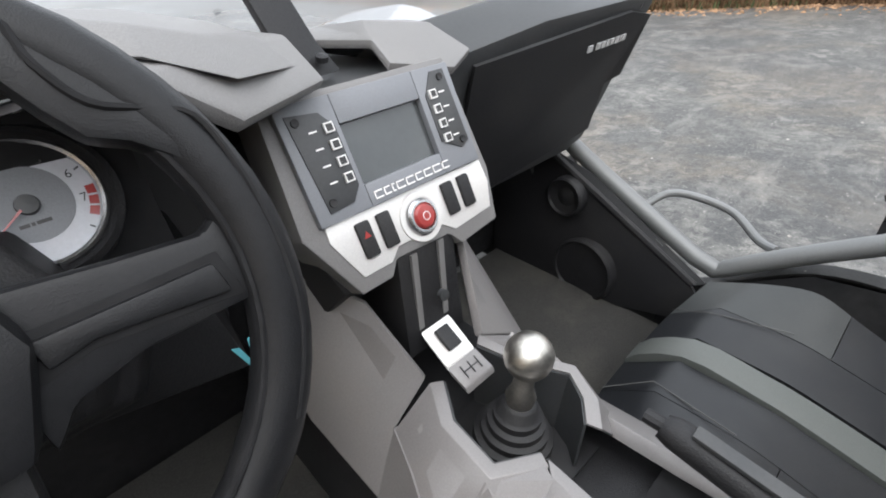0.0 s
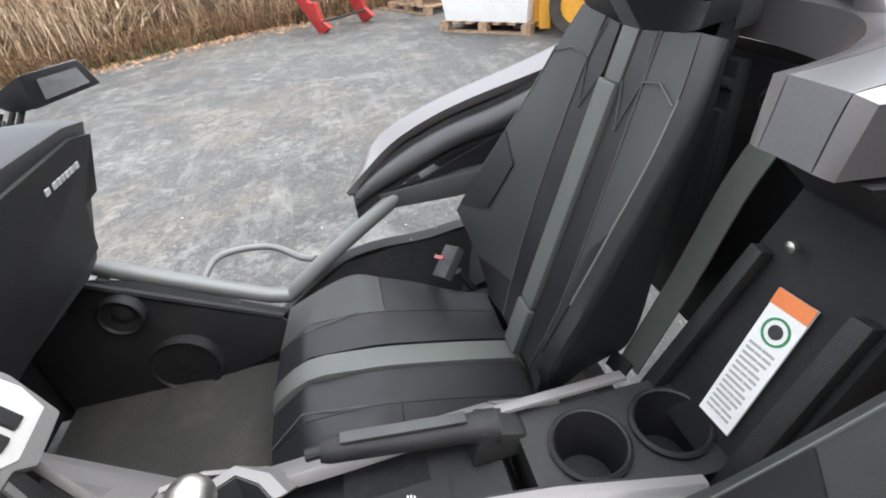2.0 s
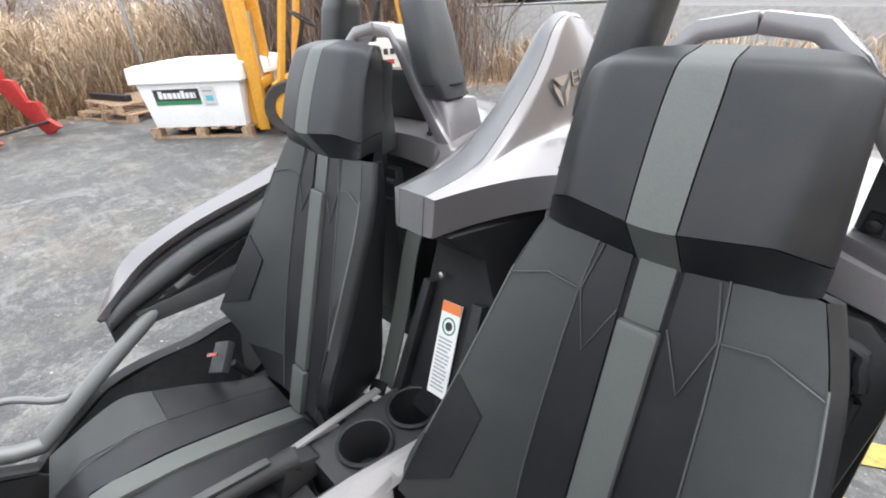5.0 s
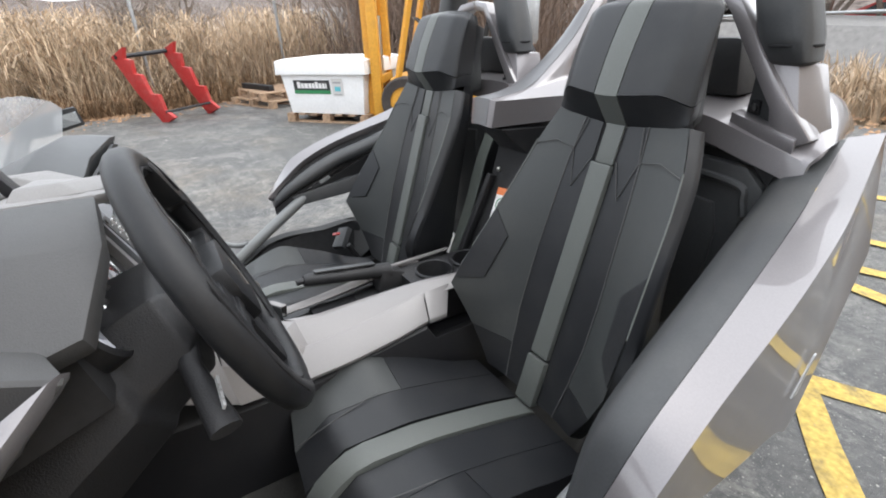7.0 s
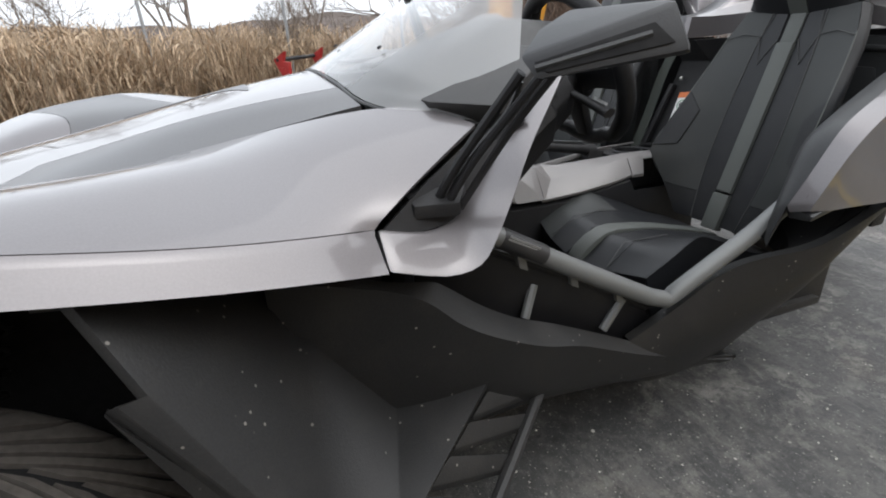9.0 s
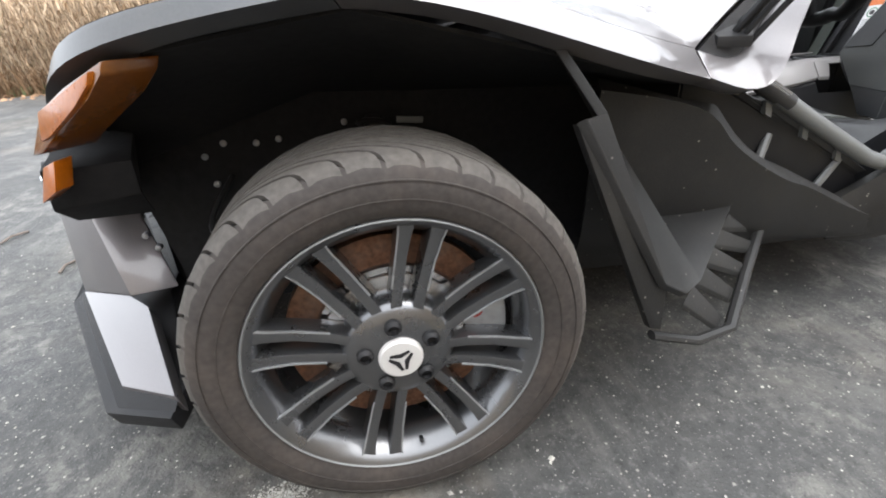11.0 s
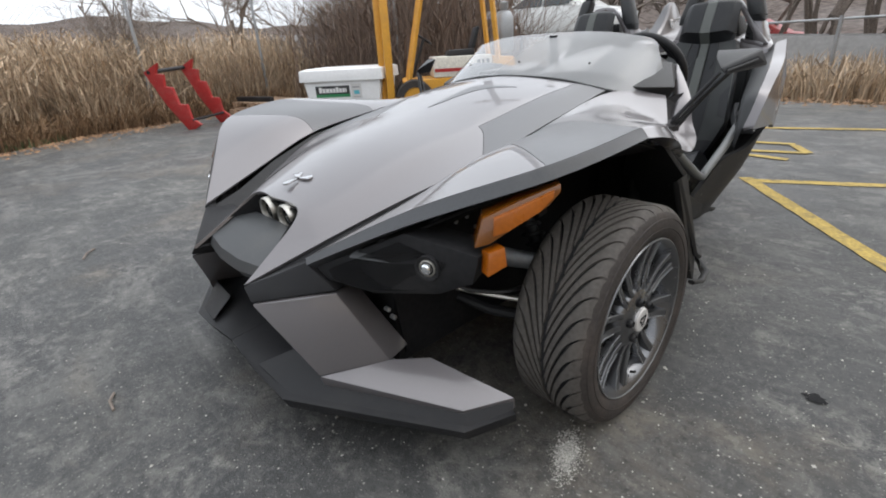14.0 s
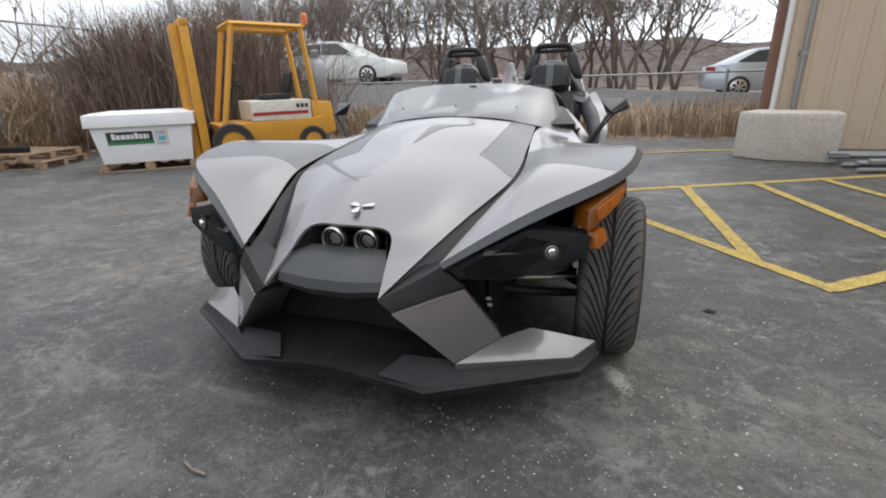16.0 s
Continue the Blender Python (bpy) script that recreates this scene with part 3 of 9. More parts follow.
hood_panel = moulded(HOOD, [("hood", ["h0 h1 e1", "h1 h2 m1 e1", "h2 h3 h4 m1", "e1 m1 m2 e2", "m1 h4 h5 m2", "e2 m2 B A", "m2 h5 h6 B", "B h6 h7 C", "C h7 h8 C2"], PAINT, "titanium grey painted hood"),
               ("hood_stripe", ["A B C E", "E C C2 D"], STRIPE, "dark grey stripe panel on the hood")],
        [(2, "h1 e1"), (1, "m1 m2 B C C2")], mirror=True, sharp_at=50)[0]
for side in (-1, 1):
    moulded(FEND, [("front_fender", ["f0 fo k i1", "i1 k f4 i2", "k fo f5 f4"], PAINT, "titanium grey painted fender"),
                   ("fender_stripe", ["i2 f4 s1 E2", "f4 f5 f6 s1"], STRIPE, "dark grey stripe panel"),
                   ("fender_flank", ["E2 s1 r1 D2", "s1 f6 f9 r1", "r1 f9 f7", "r1 f7 f8 t1", "D2 r1 t1 D3"], PAINT, "titanium grey flank behind the stripe"),
                   ("fender_lip", ["f0 fo go g0", "fo f5 g5 go", "f5 f6 g6 g5", "g0 go no n0", "go g5 n5 no", "g5 g6 n6 n5"], FENDERLIP, "satin slate grey fender edge"),
                   ("fender_edge", ["f6 f9 g9 g6", "f9 f7 g7 g9", "f7 f8 g8 g7", "g6 g9 n9 n6", "g9 g7 n7 n9", "g7 g8 n8 n7"], PAINT, "painted fender edge")],
            [(1, "f0 k f4"), (3, "f0 fo f5 f6"), (2, "f6 f9 f7 f8"), (3, "g0 go g5 g6 g9 g7 g8"), (3, "f6 g6 n6")], side, thick=0.006, gap=0.0010, sharp_at=50)
    # recess between hood and fender, coloured black for the crease shadow
    g1 = [(0.205, 0.775, 0.462), (0.292, 0.56, 0.550), (0.395, 0.33, 0.638), (0.488, 0.10, 0.712), (0.49, -0.20, 0.772)]
    g2 = [(0.365, 0.66, 0.545), (0.40, 0.53, 0.58), (0.452, 0.35, 0.652), (0.510, 0.115, 0.720), (0.502, -0.20, 0.772)]
    gm = [(0.30, 0.70, 0.455), (0.35, 0.53, 0.535), (0.425, 0.34, 0.628), (0.50, 0.105, 0.705), (0.496, -0.20, 0.765)]
    bm = loft([S(side, q) for q in zip(g1, gm, g2)], False, False)
    part("hood_gap", bm, BLACK, roadster, "recess beside the hood, black for the crease shadow")
    # cowl end of the fender, turned up into the side pillar
    a = [(0.752, -0.606, 0.714), (0.740, -0.68, 0.694), (0.718, -0.735, 0.698), (0.700, -0.765, 0.716), (0.682, -0.805, 0.752), (0.672, -0.848, 0.800), (0.640, -0.915, 0.852), (0.600, -0.985, 0.910)]
    b = [(0.803, -0.606, 0.668), (0.802, -0.69, 0.642), (0.800, -0.745, 0.648), (0.790, -0.778, 0.684), (0.750, -0.826, 0.730), (0.724, -0.866, 0.790), (0.672, -0.935, 0.852), (0.575, -1.045, 0.935)]
    c = [(0.745, -0.606, 0.650), (0.745, -0.70, 0.622), (0.740, -0.762, 0.632), (0.728, -0.800, 0.672), (0.700, -0.850, 0.722), (0.680, -0.888, 0.784), (0.640, -0.955, 0.842), (0.555, -1.055, 0.920)]
    d = [(0.700, -0.606, 0.695), (0.690, -0.69, 0.672), (0.676, -0.75, 0.678), (0.662, -0.785, 0.700), (0.650, -0.828, 0.740), (0.650, -0.868, 0.792), (0.610, -0.935, 0.842), (0.575, -0.995, 0.898)]
    part("side_pillar", loft(dense([S(side, q) for q in zip(a, b, c, d)], 3)), PAINT, roadster, "titanium grey door pillar", bevel=0.007, sharp=50)
    part("pillar_trim", sheet(S(side, [(0.744, -0.612, 0.705), (0.732, -0.68, 0.690), (0.712, -0.735, 0.692), (0.694, -0.765, 0.710), (0.676, -0.805, 0.746), (0.666, -0.848, 0.795), (0.680, -0.884, 0.832), (0.640, -0.818, 0.815), (0.700, -0.694, 0.752)]),
         [(0, 1, 2, 8), (2, 3, 4, 8), (4, 5, 7, 8), (5, 6, 7)], 0.01, (0, -0.7, 0)), BLACK, roadster, "black triangular trim at the mirror foot")
    part("screw", lathe((0.712 * side, -0.680, 0.722), (0.3 * side, 0.2, 1), [(0.012, 0), (0.012, 0.006), (0.006, 0.008)], 12), STEEL, roadster)

# nose: dark prongs, chin, lamps and mouth
for side in (-1, 1):
    fr = S(side, [(0.208, 0.786, 0.468), (0.30, 0.725, 0.512), (0.375, 0.672, 0.552), (0.446, 0.633, 0.476), (0.253, 0.790, 0.434)])
    bk = S(side, [(0.190, 0.62, 0.46), (0.28, 0.60, 0.52), (0.36, 0.57, 0.54), (0.42, 0.54, 0.47), (0.20, 0.62, 0.42)])
    part("nose_prong", loft([fr, bk]), BLACK, roadster, "matte black nose corner", bevel=0.005)
    fr = S(side, [(0.253, 0.791, 0.430), (0.372, 0.705, 0.458), (0.446, 0.634, 0.470), (0.553, 0.560, 0.268), (0.480, 0.655, 0.250), (0.432, 0.714, 0.238)])
    bk = S(side, [(0.21, 0.62, 0.42), (0.34, 0.58, 0.45), (0.41, 0.55, 0.46), (0.52, 0.47, 0.26), (0.44, 0.52, 0.235), (0.38, 0.54, 0.225)])
    part("bumper_leg", loft([fr, bk]), PAINT, roadster, "titanium grey bumper leg", bevel=0.006)
    top = S(side, [(0.432, 0.716, 0.240), (0.555, 0.560, 0.274), (0.642, 0.492, 0.288), (0.858, 0.402, 0.220), (0.786, 0.518, 0.208)])
    part("bumper_wing", loft([top, [(x * 0.995, y - 0.012, z - 0.045) for x, y, z in top]]), PAINT, roadster, "titanium grey bumper wing", bevel=0.005)
    # splitter blade
    top = S(side, [(0.0, 0.800, 0.205), (0.19, 0.812, 0.200), (0.352, 0.800, 0.168), (0.815, 0.545, 0.176), (0.874, 0.415, 0.186), (0.80, 0.40, 0.20), (0.45, 0.52, 0.215), (0.0, 0.55, 0.235)])
    low = S(side, [(0.0, 0.785, 0.172), (0.19, 0.797, 0.165), (0.356, 0.785, 0.130), (0.812, 0.530, 0.140), (0.868, 0.405, 0.150), (0.80, 0.39, 0.16), (0.45, 0.50, 0.165), (0.0, 0.53, 0.18)])
    part("splitter", loft([top, low]), BLACK, roadster, "matte black front splitter", bevel=0.005)
    part("splitter_riser", loft([S(side, [(0.19, 0.79, 0.20), (0.36, 0.775, 0.17), (0.81, 0.525, 0.178), (0.86, 0.41, 0.188)]), S(side, [(0.25, 0.70, 0.235), (0.42, 0.69, 0.236), (0.78, 0.505, 0.21), (0.85, 0.40, 0.215)])], False, False), BLACK, roadster, "black band above the splitter")
chin = loft([[(-0.150, 0.575, 0.555), (-0.05, 0.57, 0.553), (0.05, 0.57, 0.553), (0.150, 0.575, 0.555)],
             [(-0.185, 0.640, 0.545), (-0.06, 0.655, 0.535), (0.06, 0.655, 0.535), (0.185, 0.640, 0.545)],
             [(-0.196, 0.722, 0.500), (-0.07, 0.738, 0.494), (0.07, 0.738, 0.494), (0.196, 0.722, 0.500)],
             [(-0.194, 0.735, 0.472), (-0.07, 0.750, 0.462), (0.07, 0.750, 0.462), (0.194, 0.735, 0.472)],
             [(-0.188, 0.715, 0.445), (-0.07, 0.730, 0.432), (0.07, 0.730, 0.432), (0.188, 0.715, 0.445)],
             [(-0.19, 0.60, 0.43), (-0.07, 0.60, 0.415), (0.07, 0.60, 0.415), (0.19, 0.60, 0.43)]], False, False)
part("chin", chin, LIP, roadster, "charcoal plastic chin below the lamps", sharp=25)
part("lamp_recess", loft([[(-0.185, 0.655, 0.55), (-0.15, 0.562, 0.615), (0.15, 0.562, 0.615), (0.185, 0.655, 0.55)],
                          [(-0.15, 0.535, 0.545), (-0.13, 0.53, 0.60), (0.13, 0.53, 0.60), (0.15, 0.535, 0.545)]], True, False), PIT, roadster)
for x in (-0.066, 0.066):
    c = (x, 0.538, 0.576)
    lamp = part("headlight", lathe(c, (0, 1, -0.1), [(0.046, 0), (0.047, 0.030), (0.045, 0.034), (0.0405, 0.030), (0.037, 0.004), (0.020, 0.002)], 32), STEEL, roadster, "round projector headlight with bright ring")
    part("inner_ring", lathe(c, (0, 1, -0.1), [(0.030, 0.006), (0.030, 0.020), (0.027, 0.022), (0.025, 0.010)], 28, caps=False), PIT, lamp)
    part("bulb_lens", lathe(c, (0, 1, -0.1), [(0.026, 0.006), (0.024, 0.016), (0.016, 0.024), (0.004, 0.027)], 20), LENS, lamp)
# three-pointed emblem on the hood
bm = bmesh.new()
for a in (90, 210, 330):
    q = radians(a)
    d, w = Vector((math.cos(q), math.sin(q), 0)), Vector((-math.sin(q), math.cos(q), 0))
    pts = [d * 0.006 + w * 0.005, d * 0.046 + w * 0.016, d * 0.056, d * 0.046 - w * 0.016, d * 0.006 - w * 0.005]
    prism([Vector((0, 0.470, 0.671)) + Vector((p.x, p.y, -0.16 * p.y)) for p in pts], (0, 0.001, 0.006), bm)
part("hood_emblem", bm, BRIGHT, roadster, "small bright three-pointed emblem", bevel=0.001)
# dark inner shells
part("radiator", box((-0.36, 0.46, 0.19), (0.36, 0.53, 0.54)), PIT, roadster, "black radiator behind the mouth", bevel=0.01)
part("front_bulkhead", box((-0.47, -0.66, 0.17), (0.47, 0.47, 0.56)), PIT, roadster, "black engine bay")
part("underbody", box((-0.45, -1.95, 0.13), (0.45, -0.62, 0.22)), PIT, roadster, "black underbody")
part("bay_lid", sheet([(0, 0.50, 0.60), (0.30, 0.45, 0.57), (0.46, 0.08, 0.68), (0.62, -0.20, 0.74), (0.70, -0.60, 0.67), (0, -0.62, 0.82)], [(0, 1, 2, 3, 4, 5)], 0.01, (0, 0, -1), mirror=True), PIT, roadster)
for side in (-1, 1):
    part("wheel_arch_liner", sheet(S(side, [(0.40, 0.62, 0.54), (0.64, 0.45, 0.65), (0.86, 0.28, 0.770), (0.915, 0.02, 0.806), (0.83, -0.38, 0.706), (0.73, -0.60, 0.65),
                                            (0.50, 0.50, 0.54), (0.50, 0.10, 0.66), (0.50, -0.60, 0.62), (0.48, 0.45, 0.2), (0.48, -0.60, 0.2), (0.73, -0.62, 0.22), (0.70, -0.62, 0.5)]),
                                   [(0, 1, 6), (1, 2, 7, 6), (2, 3, 7), (3, 4, 8, 7), (4, 5, 8), (6, 7, 8, 10, 9), (8, 5, 12, 11, 10)], 0.006, (0, 0, 0.4)), PIT, roadster, "black wheel arch liner")
    # corner lamp housing with two amber lenses
    front = S(side, [(0.400, 0.655, 0.540), (0.425, 0.640, 0.505), (0.560, 0.590, 0.492), (0.715, 0.510, 0.512), (0.805, 0.488, 0.56), (0.815, 0.478, 0.625), (0.62, 0.525, 0.648)])
    back = S(side, [(0.40, 0.56, 0.53), (0.42, 0.54, 0.50), (0.54, 0.48, 0.49), (0.68, 0.40, 0.50), (0.76, 0.38, 0.56), (0.78, 0.37, 0.62), (0.60, 0.42, 0.64)])
    house = part("corner_lamp", loft([front, back]), PIT, roadster, "smoked black corner lamp housing", bevel=0.004)
    part("lamp_window", sheet(S(side, [(0.445, 0.643, 0.543), (0.455, 0.640, 0.515), (0.56, 0.597, 0.502), (0.700, 0.522, 0.522), (0.745, 0.512, 0.60), (0.62, 0.548, 0.632)]), [(0, 1, 2, 3, 4, 5)], 0.004, (0, 0, 0.5)), SMOKE, house)
    part("projector", lathe((0.690 * side, 0.500, 0.583), (0.35 * side, 0.95, 0), [(0.030, 0), (0.031, 0.035), (0.026, 0.034), (0.022, 0.030), (0.001, 0.030)], 20), BLACK, house, "round projector lamp")
    part("projector_lens", lathe((0.702 * side, 0.533, 0.583), (0.35 * side, 0.95, 0), [(0.014, 0), (0.013, 0.005), (0.009, 0.009), (0.001, 0.010)], 18), MIRROR, house, "bright projector lens")
    part("projector_ring", lathe((0.700 * side, 0.527, 0.583), (0.35 * side, 0.95, 0), [(0.021, 0), (0.021, 0.004), (0.017, 0.005), (0.0165, 0.0)], 24, caps=False), STEEL, house, "bright ring")
    for z in (0.535, 0.56, 0.585):
        part("louvre", prism(S(side, [(0.50, 0.612, z - 0.004), (0.62, 0.560, z - 0.004), (0.62, 0.545, z + 0.006), (0.50, 0.598, z + 0.006)]), (0, -0.02, 0.003)), LIP, house)
    fr = S(side, [(0.806, 0.482, 0.645), (0.803, 0.452, 0.704), (0.850, 0.390, 0.736), (0.906, 0.313, 0.768), (0.911, 0.318, 0.752), (0.900, 0.346, 0.724), (0.848, 0.428, 0.672), (0.828, 0.456, 0.652)])
    signal = part("turn_signal", loft([fr, [(x - 0.05 * side, y - 0.05, z) for x, y, z in fr]]), DEEPAMBER, roadster, "long amber turn signal lens under the fender lip", bevel=0.004)
    core = S(side, [(0.828, 0.446, 0.668), (0.824, 0.438, 0.706), (0.862, 0.386, 0.730), (0.901, 0.328, 0.757), (0.902, 0.334, 0.741), (0.890, 0.362, 0.716), (0.850, 0.421, 0.678)])
    part("signal_core", loft([[(x + 0.004 * side, y + 0.004, z) for x, y, z in core], [(x - 0.03 * side, y - 0.03, z) for x, y, z in core]]), AMBER, signal, "bright amber core behind the lens", bevel=0.003)
    fr = S(side, [(0.840, 0.476, 0.585), (0.830, 0.462, 0.633), (0.852, 0.434, 0.645), (0.864, 0.441, 0.606)])
    part("side_reflector", loft([fr, [(x - 0.03 * side, y - 0.01, z) for x, y, z in fr]]), AMBER, roadster, "small amber side reflector", bevel=0.002)
    part("suspension_arm", tube([(0.46 * side, 0.22, 0.30), (0.60 * side, 0.20, 0.29), (0.80 * side, 0.05, 0.24)], 0.018, 10), BLACK, roadster, "black steel suspension arm")
    part("suspension_arm", tube([(0.46 * side, -0.18, 0.30), (0.62 * side, -0.12, 0.28), (0.80 * side, 0.0, 0.24)], 0.016, 10), BLACK, roadster)
    part("suspension_arm", tube([(0.46 * side, 0.16, 0.46), (0.60 * side, 0.12, 0.45), (0.78 * side, 0.03, 0.42)], 0.013, 10), BLACK, roadster)
    part("shock_absorber", tube([(0.52 * side, -0.02, 0.60), (0.74 * side, 0.02, 0.30)], 0.022, 12), BLACK, roadster)
    part("brake_hose", tube(smooth_path([(0.50 * side, 0.30, 0.50), (0.60 * side, 0.34, 0.43), (0.72 * side, 0.26, 0.42), (0.76 * side, 0.12, 0.44)]), 0.006, 8), WIRE, roadster)
    for y, z in ((0.188, 0.570), (0.301, 0.572), (0.344, 0.547), (0.419, 0.660), (0.235, 0.566), (0.335, 0.485), (0.494, 0.353), (0.511, 0.386), (0.149, 0.525), (0.045, 0.593)):
        part("fastener", lathe((0.486 * side, y, z), (side, 0, 0), [(0.007, 0), (0.007, 0.016), (0.003, 0.018)], 10), GALV, roadster)
    part("liner_tab", turned_box((0.500 * side, -0.10, 0.585), (0.008, 0.060, 0.014), Matrix.Rotation(radians(6), 3, "X")), TUBE, roadster, bevel=0.002)
    part("liner_clip", turned_box((0.500 * side, -0.20, 0.48), (0.012, 0.050, 0.028), Matrix.Rotation(radians(-8), 3, "X")), LIP, roadster, bevel=0.004)
    part("steering_knuckle", loft([ring_of(p, (side, 0.2, -0.1), r, 10) for p, r in (((0.56 * side, 0.20, 0.475), 0.020), ((0.62 * side, 0.18, 0.470), 0.030), ((0.70 * side, 0.12, 0.455), 0.026), ((0.78 * side, 0.06, 0.44), 0.034))]), GALV, roadster, "grey cast steering knuckle", sharp=60)
    part("tie_rod", tube(smooth_path([(0.50 * side, 0.33, 0.42), (0.53 * side, 0.315, 0.405), (0.56 * side, 0.29, 0.385), (0.66 * side, 0.23, 0.37), (0.78 * side, 0.16, 0.36)]), 0.008, 8), STEEL, roadster)
    coil = [(0.52 * side + 0.22 * side * u + 0.030 * math.cos(11 * 2 * math.pi * u) * 0.8, -0.02 + 0.04 * u + 0.036 * math.sin(11 * 2 * math.pi * u), 0.60 - 0.30 * u + 0.030 * math.cos(11 * 2 * math.pi * u) * side * 0.5) for u in [i / 132 for i in range(133)]]
    part("coil_spring", tube(coil, 0.006, 6), BLACK, roadster)


def front_wheel(side):
    hub = Vector((0, 0, 0))
    wheel = empty("front_wheel", "low-profile tyre on gunmetal twin-spoke alloy wheel", "", pose(0.884 * side, 0.010, 0.3225, 0, 0, 0.0), parent=roadster)
    ax = Vector((side, 0, 0))
    R = 0.320
    prof = [(0.222, -0.105), (0.245, -0.112), (0.280, -0.112), (0.302, -0.105), (0.310, -0.096), (R - 0.009, -0.090), (R - 0.008, 0.0), (R - 0.009, 0.090), (0.310, 0.096),
            (0.302, 0.105), (0.282, 0.113), (0.256, 0.113), (0.2385, 0.107), (0.231, 0.100), (0.224, 0.06)]
    tyre = part("tyre", lathe(hub, ax, prof, 96, caps=False), RUBBER, wheel, "worn black road tyre with slanted grooves", sharp=50)
    # black sheet between the ribs, painted in for the shade in the grooves
    part("tread_groove_shade", lathe(hub, ax, [(R - 0.0075, -0.088), (R - 0.0065, 0.0), (R - 0.0075, 0.088)], 96, caps=False), PIT, tyre)
    for d in (0.118, 0.1135):
        part("sidewall_ring", lathe(hub, ax, [(0.262, 0.112), (0.2625, 0.1145), (0.264, 0.1145), (0.2645, 0.112)] if d > 0.115 else [(0.288, 0.110), (0.2885, 0.1125), (0.290, 0.112), (0.2905, 0.109)], 96, caps=False), RUBBER, tyre)
    # sweeping tread ribs: along the tyre at the middle, across it at the shoulder
    bm = bmesh.new()
    for i in range(38):
        for half in (-1, 1):
            a0 = 2 * math.pi * (i + (0.5 if half > 0 else 0)) / 38
            rows = []
            for s in range(13):
                u = s / 12
                wide = half * (0.006 + 0.099 * u)
                rad = R + 0.0005 - (0.0 if u < 0.72 else 0.019 * ((u - 0.72) / 0.28) ** 2)
                ang = a0 + 0.60 * (1 - (1 - u) ** 1.9)
                w = math.pi / 38 * (0.66 + 0.26 * min(1.0, max(0.0, (u - 0.55) / 0.2)))
                rows.append([Vector((side * wide, math.cos(ang + q) * (rad - dr), math.sin(ang + q) * (rad - dr))) for q, dr in ((-w, 0.010), (-w * 0.95, 0), (w * 0.95, 0), (w, 0.010))])
            loft(rows, True, True, bm)
    part("tread", bm, TREAD, wheel, "sweeping tread ribs")
    rim = part("rim", lathe(hub, ax, [(0.216, -0.10), (0.214, 0.02), (0.199, 0.045), (0.199, 0.060), (0.216, 0.092), (0.226, 0.103), (0.2345, 0.108), (0.2365, 0.104), (0.230, 0.09), (0.222, -0.1)], 72, caps=False), RIM, wheel, "gunmetal alloy rim with machined edge")
    part("rim_edge", lathe(hub, ax, [(0.2305, 0.1065), (0.2325, 0.1092), (0.2345, 0.1080)], 72, caps=False), TUBE, rim, "machined rim edge")
    part("centre", lathe(hub, ax, [(0.094, 0.050), (0.091, 0.078), (0.082, 0.088), (0.066, 0.0945), (0.040, 0.100), (0.0, 0.100)], 48), RIM, rim, sharp=60)
    for i in range(8):
        a = 2 * math.pi * (i + 0.30) / 8
        for off in (-1, 1):
            loops, trims = [], []
            for u, rad in ((0, 0.066), (0.3, 0.110), (0.62, 0.160), (0.86, 0.202), (1.0, 0.229)):
                cen = off * (0.0160 + 0.0075 * u)
                hw = 0.0118 - 0.0012 * u + 0.006 * max(0.0, u - 0.8) / 0.2
                depth = 0.090 - 0.014 * math.sin(math.pi * u * 0.9) + 0.012 * u
                q = []
                for t, dx in ((-hw, depth - 0.035), (-hw * 0.75, depth), (hw * 0.75, depth), (hw, depth - 0.035)):
                    v = Vector((0, math.cos(a), math.sin(a))) * rad + Vector((0, -math.sin(a), math.cos(a))) * (cen + t)
                    q.append(Vector((side * dx, v.y, v.z)))
                loops.append(q)
                t = off * hw * 0.80
                v0 = Vector((0, math.cos(a), math.sin(a))) * rad + Vector((0, -math.sin(a), math.cos(a))) * (cen + t - 0.0013)
                v1 = Vector((0, math.cos(a), math.sin(a))) * rad + Vector((0, -math.sin(a), math.cos(a))) * (cen + t + 0.0013)
                trims.append([Vector((side * (depth - 0.002), v0.y, v0.z)), Vector((side * (depth + 0.0018), v0.y, v0.z)), Vector((side * (depth + 0.0018), v1.y, v1.z)), Vector((side * (depth - 0.002), v1.y, v1.z))])
            part("spoke", loft(loops), RIM, rim, bevel=0.002)
            part("spoke_edge", loft(trims[1:]), GALV, rim)
    for i in range(5):
        a = 2 * math.pi * (i + 0.15) / 5
        p = Vector((side * 0.092, 0.055 * math.cos(a), 0.055 * math.sin(a)))
        part("lug_nut", lathe(p, ax, [(0.0135, 0), (0.0135, 0.010), (0.009, 0.016), (0.009, 0.006), (0.001, 0.006)], 12), BLACK, rim)
    cap = part("hub_cap", lathe(hub, ax, [(0.036, 0.098), (0.035, 0.106), (0.032, 0.109), (0.0, 0.110)], 32), FACEPLATE, wheel, "silver hub cap with dark three-pointed cut")
    bm = bmesh.new()
    for i in range(3):
        a = radians(80 + 120 * i)
        d, w = Vector((0, math.cos(a), math.sin(a))), Vector((0, -math.sin(a), math.cos(a)))
        prism([ax * 0.1101 + d * 0.0045, ax * 0.1101 + d * 0.0105 + w * 0.0165, ax * 0.1101 + d * 0.0145 + w * 0.0150, ax * 0.1101 + d * 0.0125, ax * 0.1101 + d * 0.0145 - w * 0.0150, ax * 0.1101 + d * 0.0105 - w * 0.0165], ax * 0.0006, bm)
    part("star", bm, BLACK, cap)
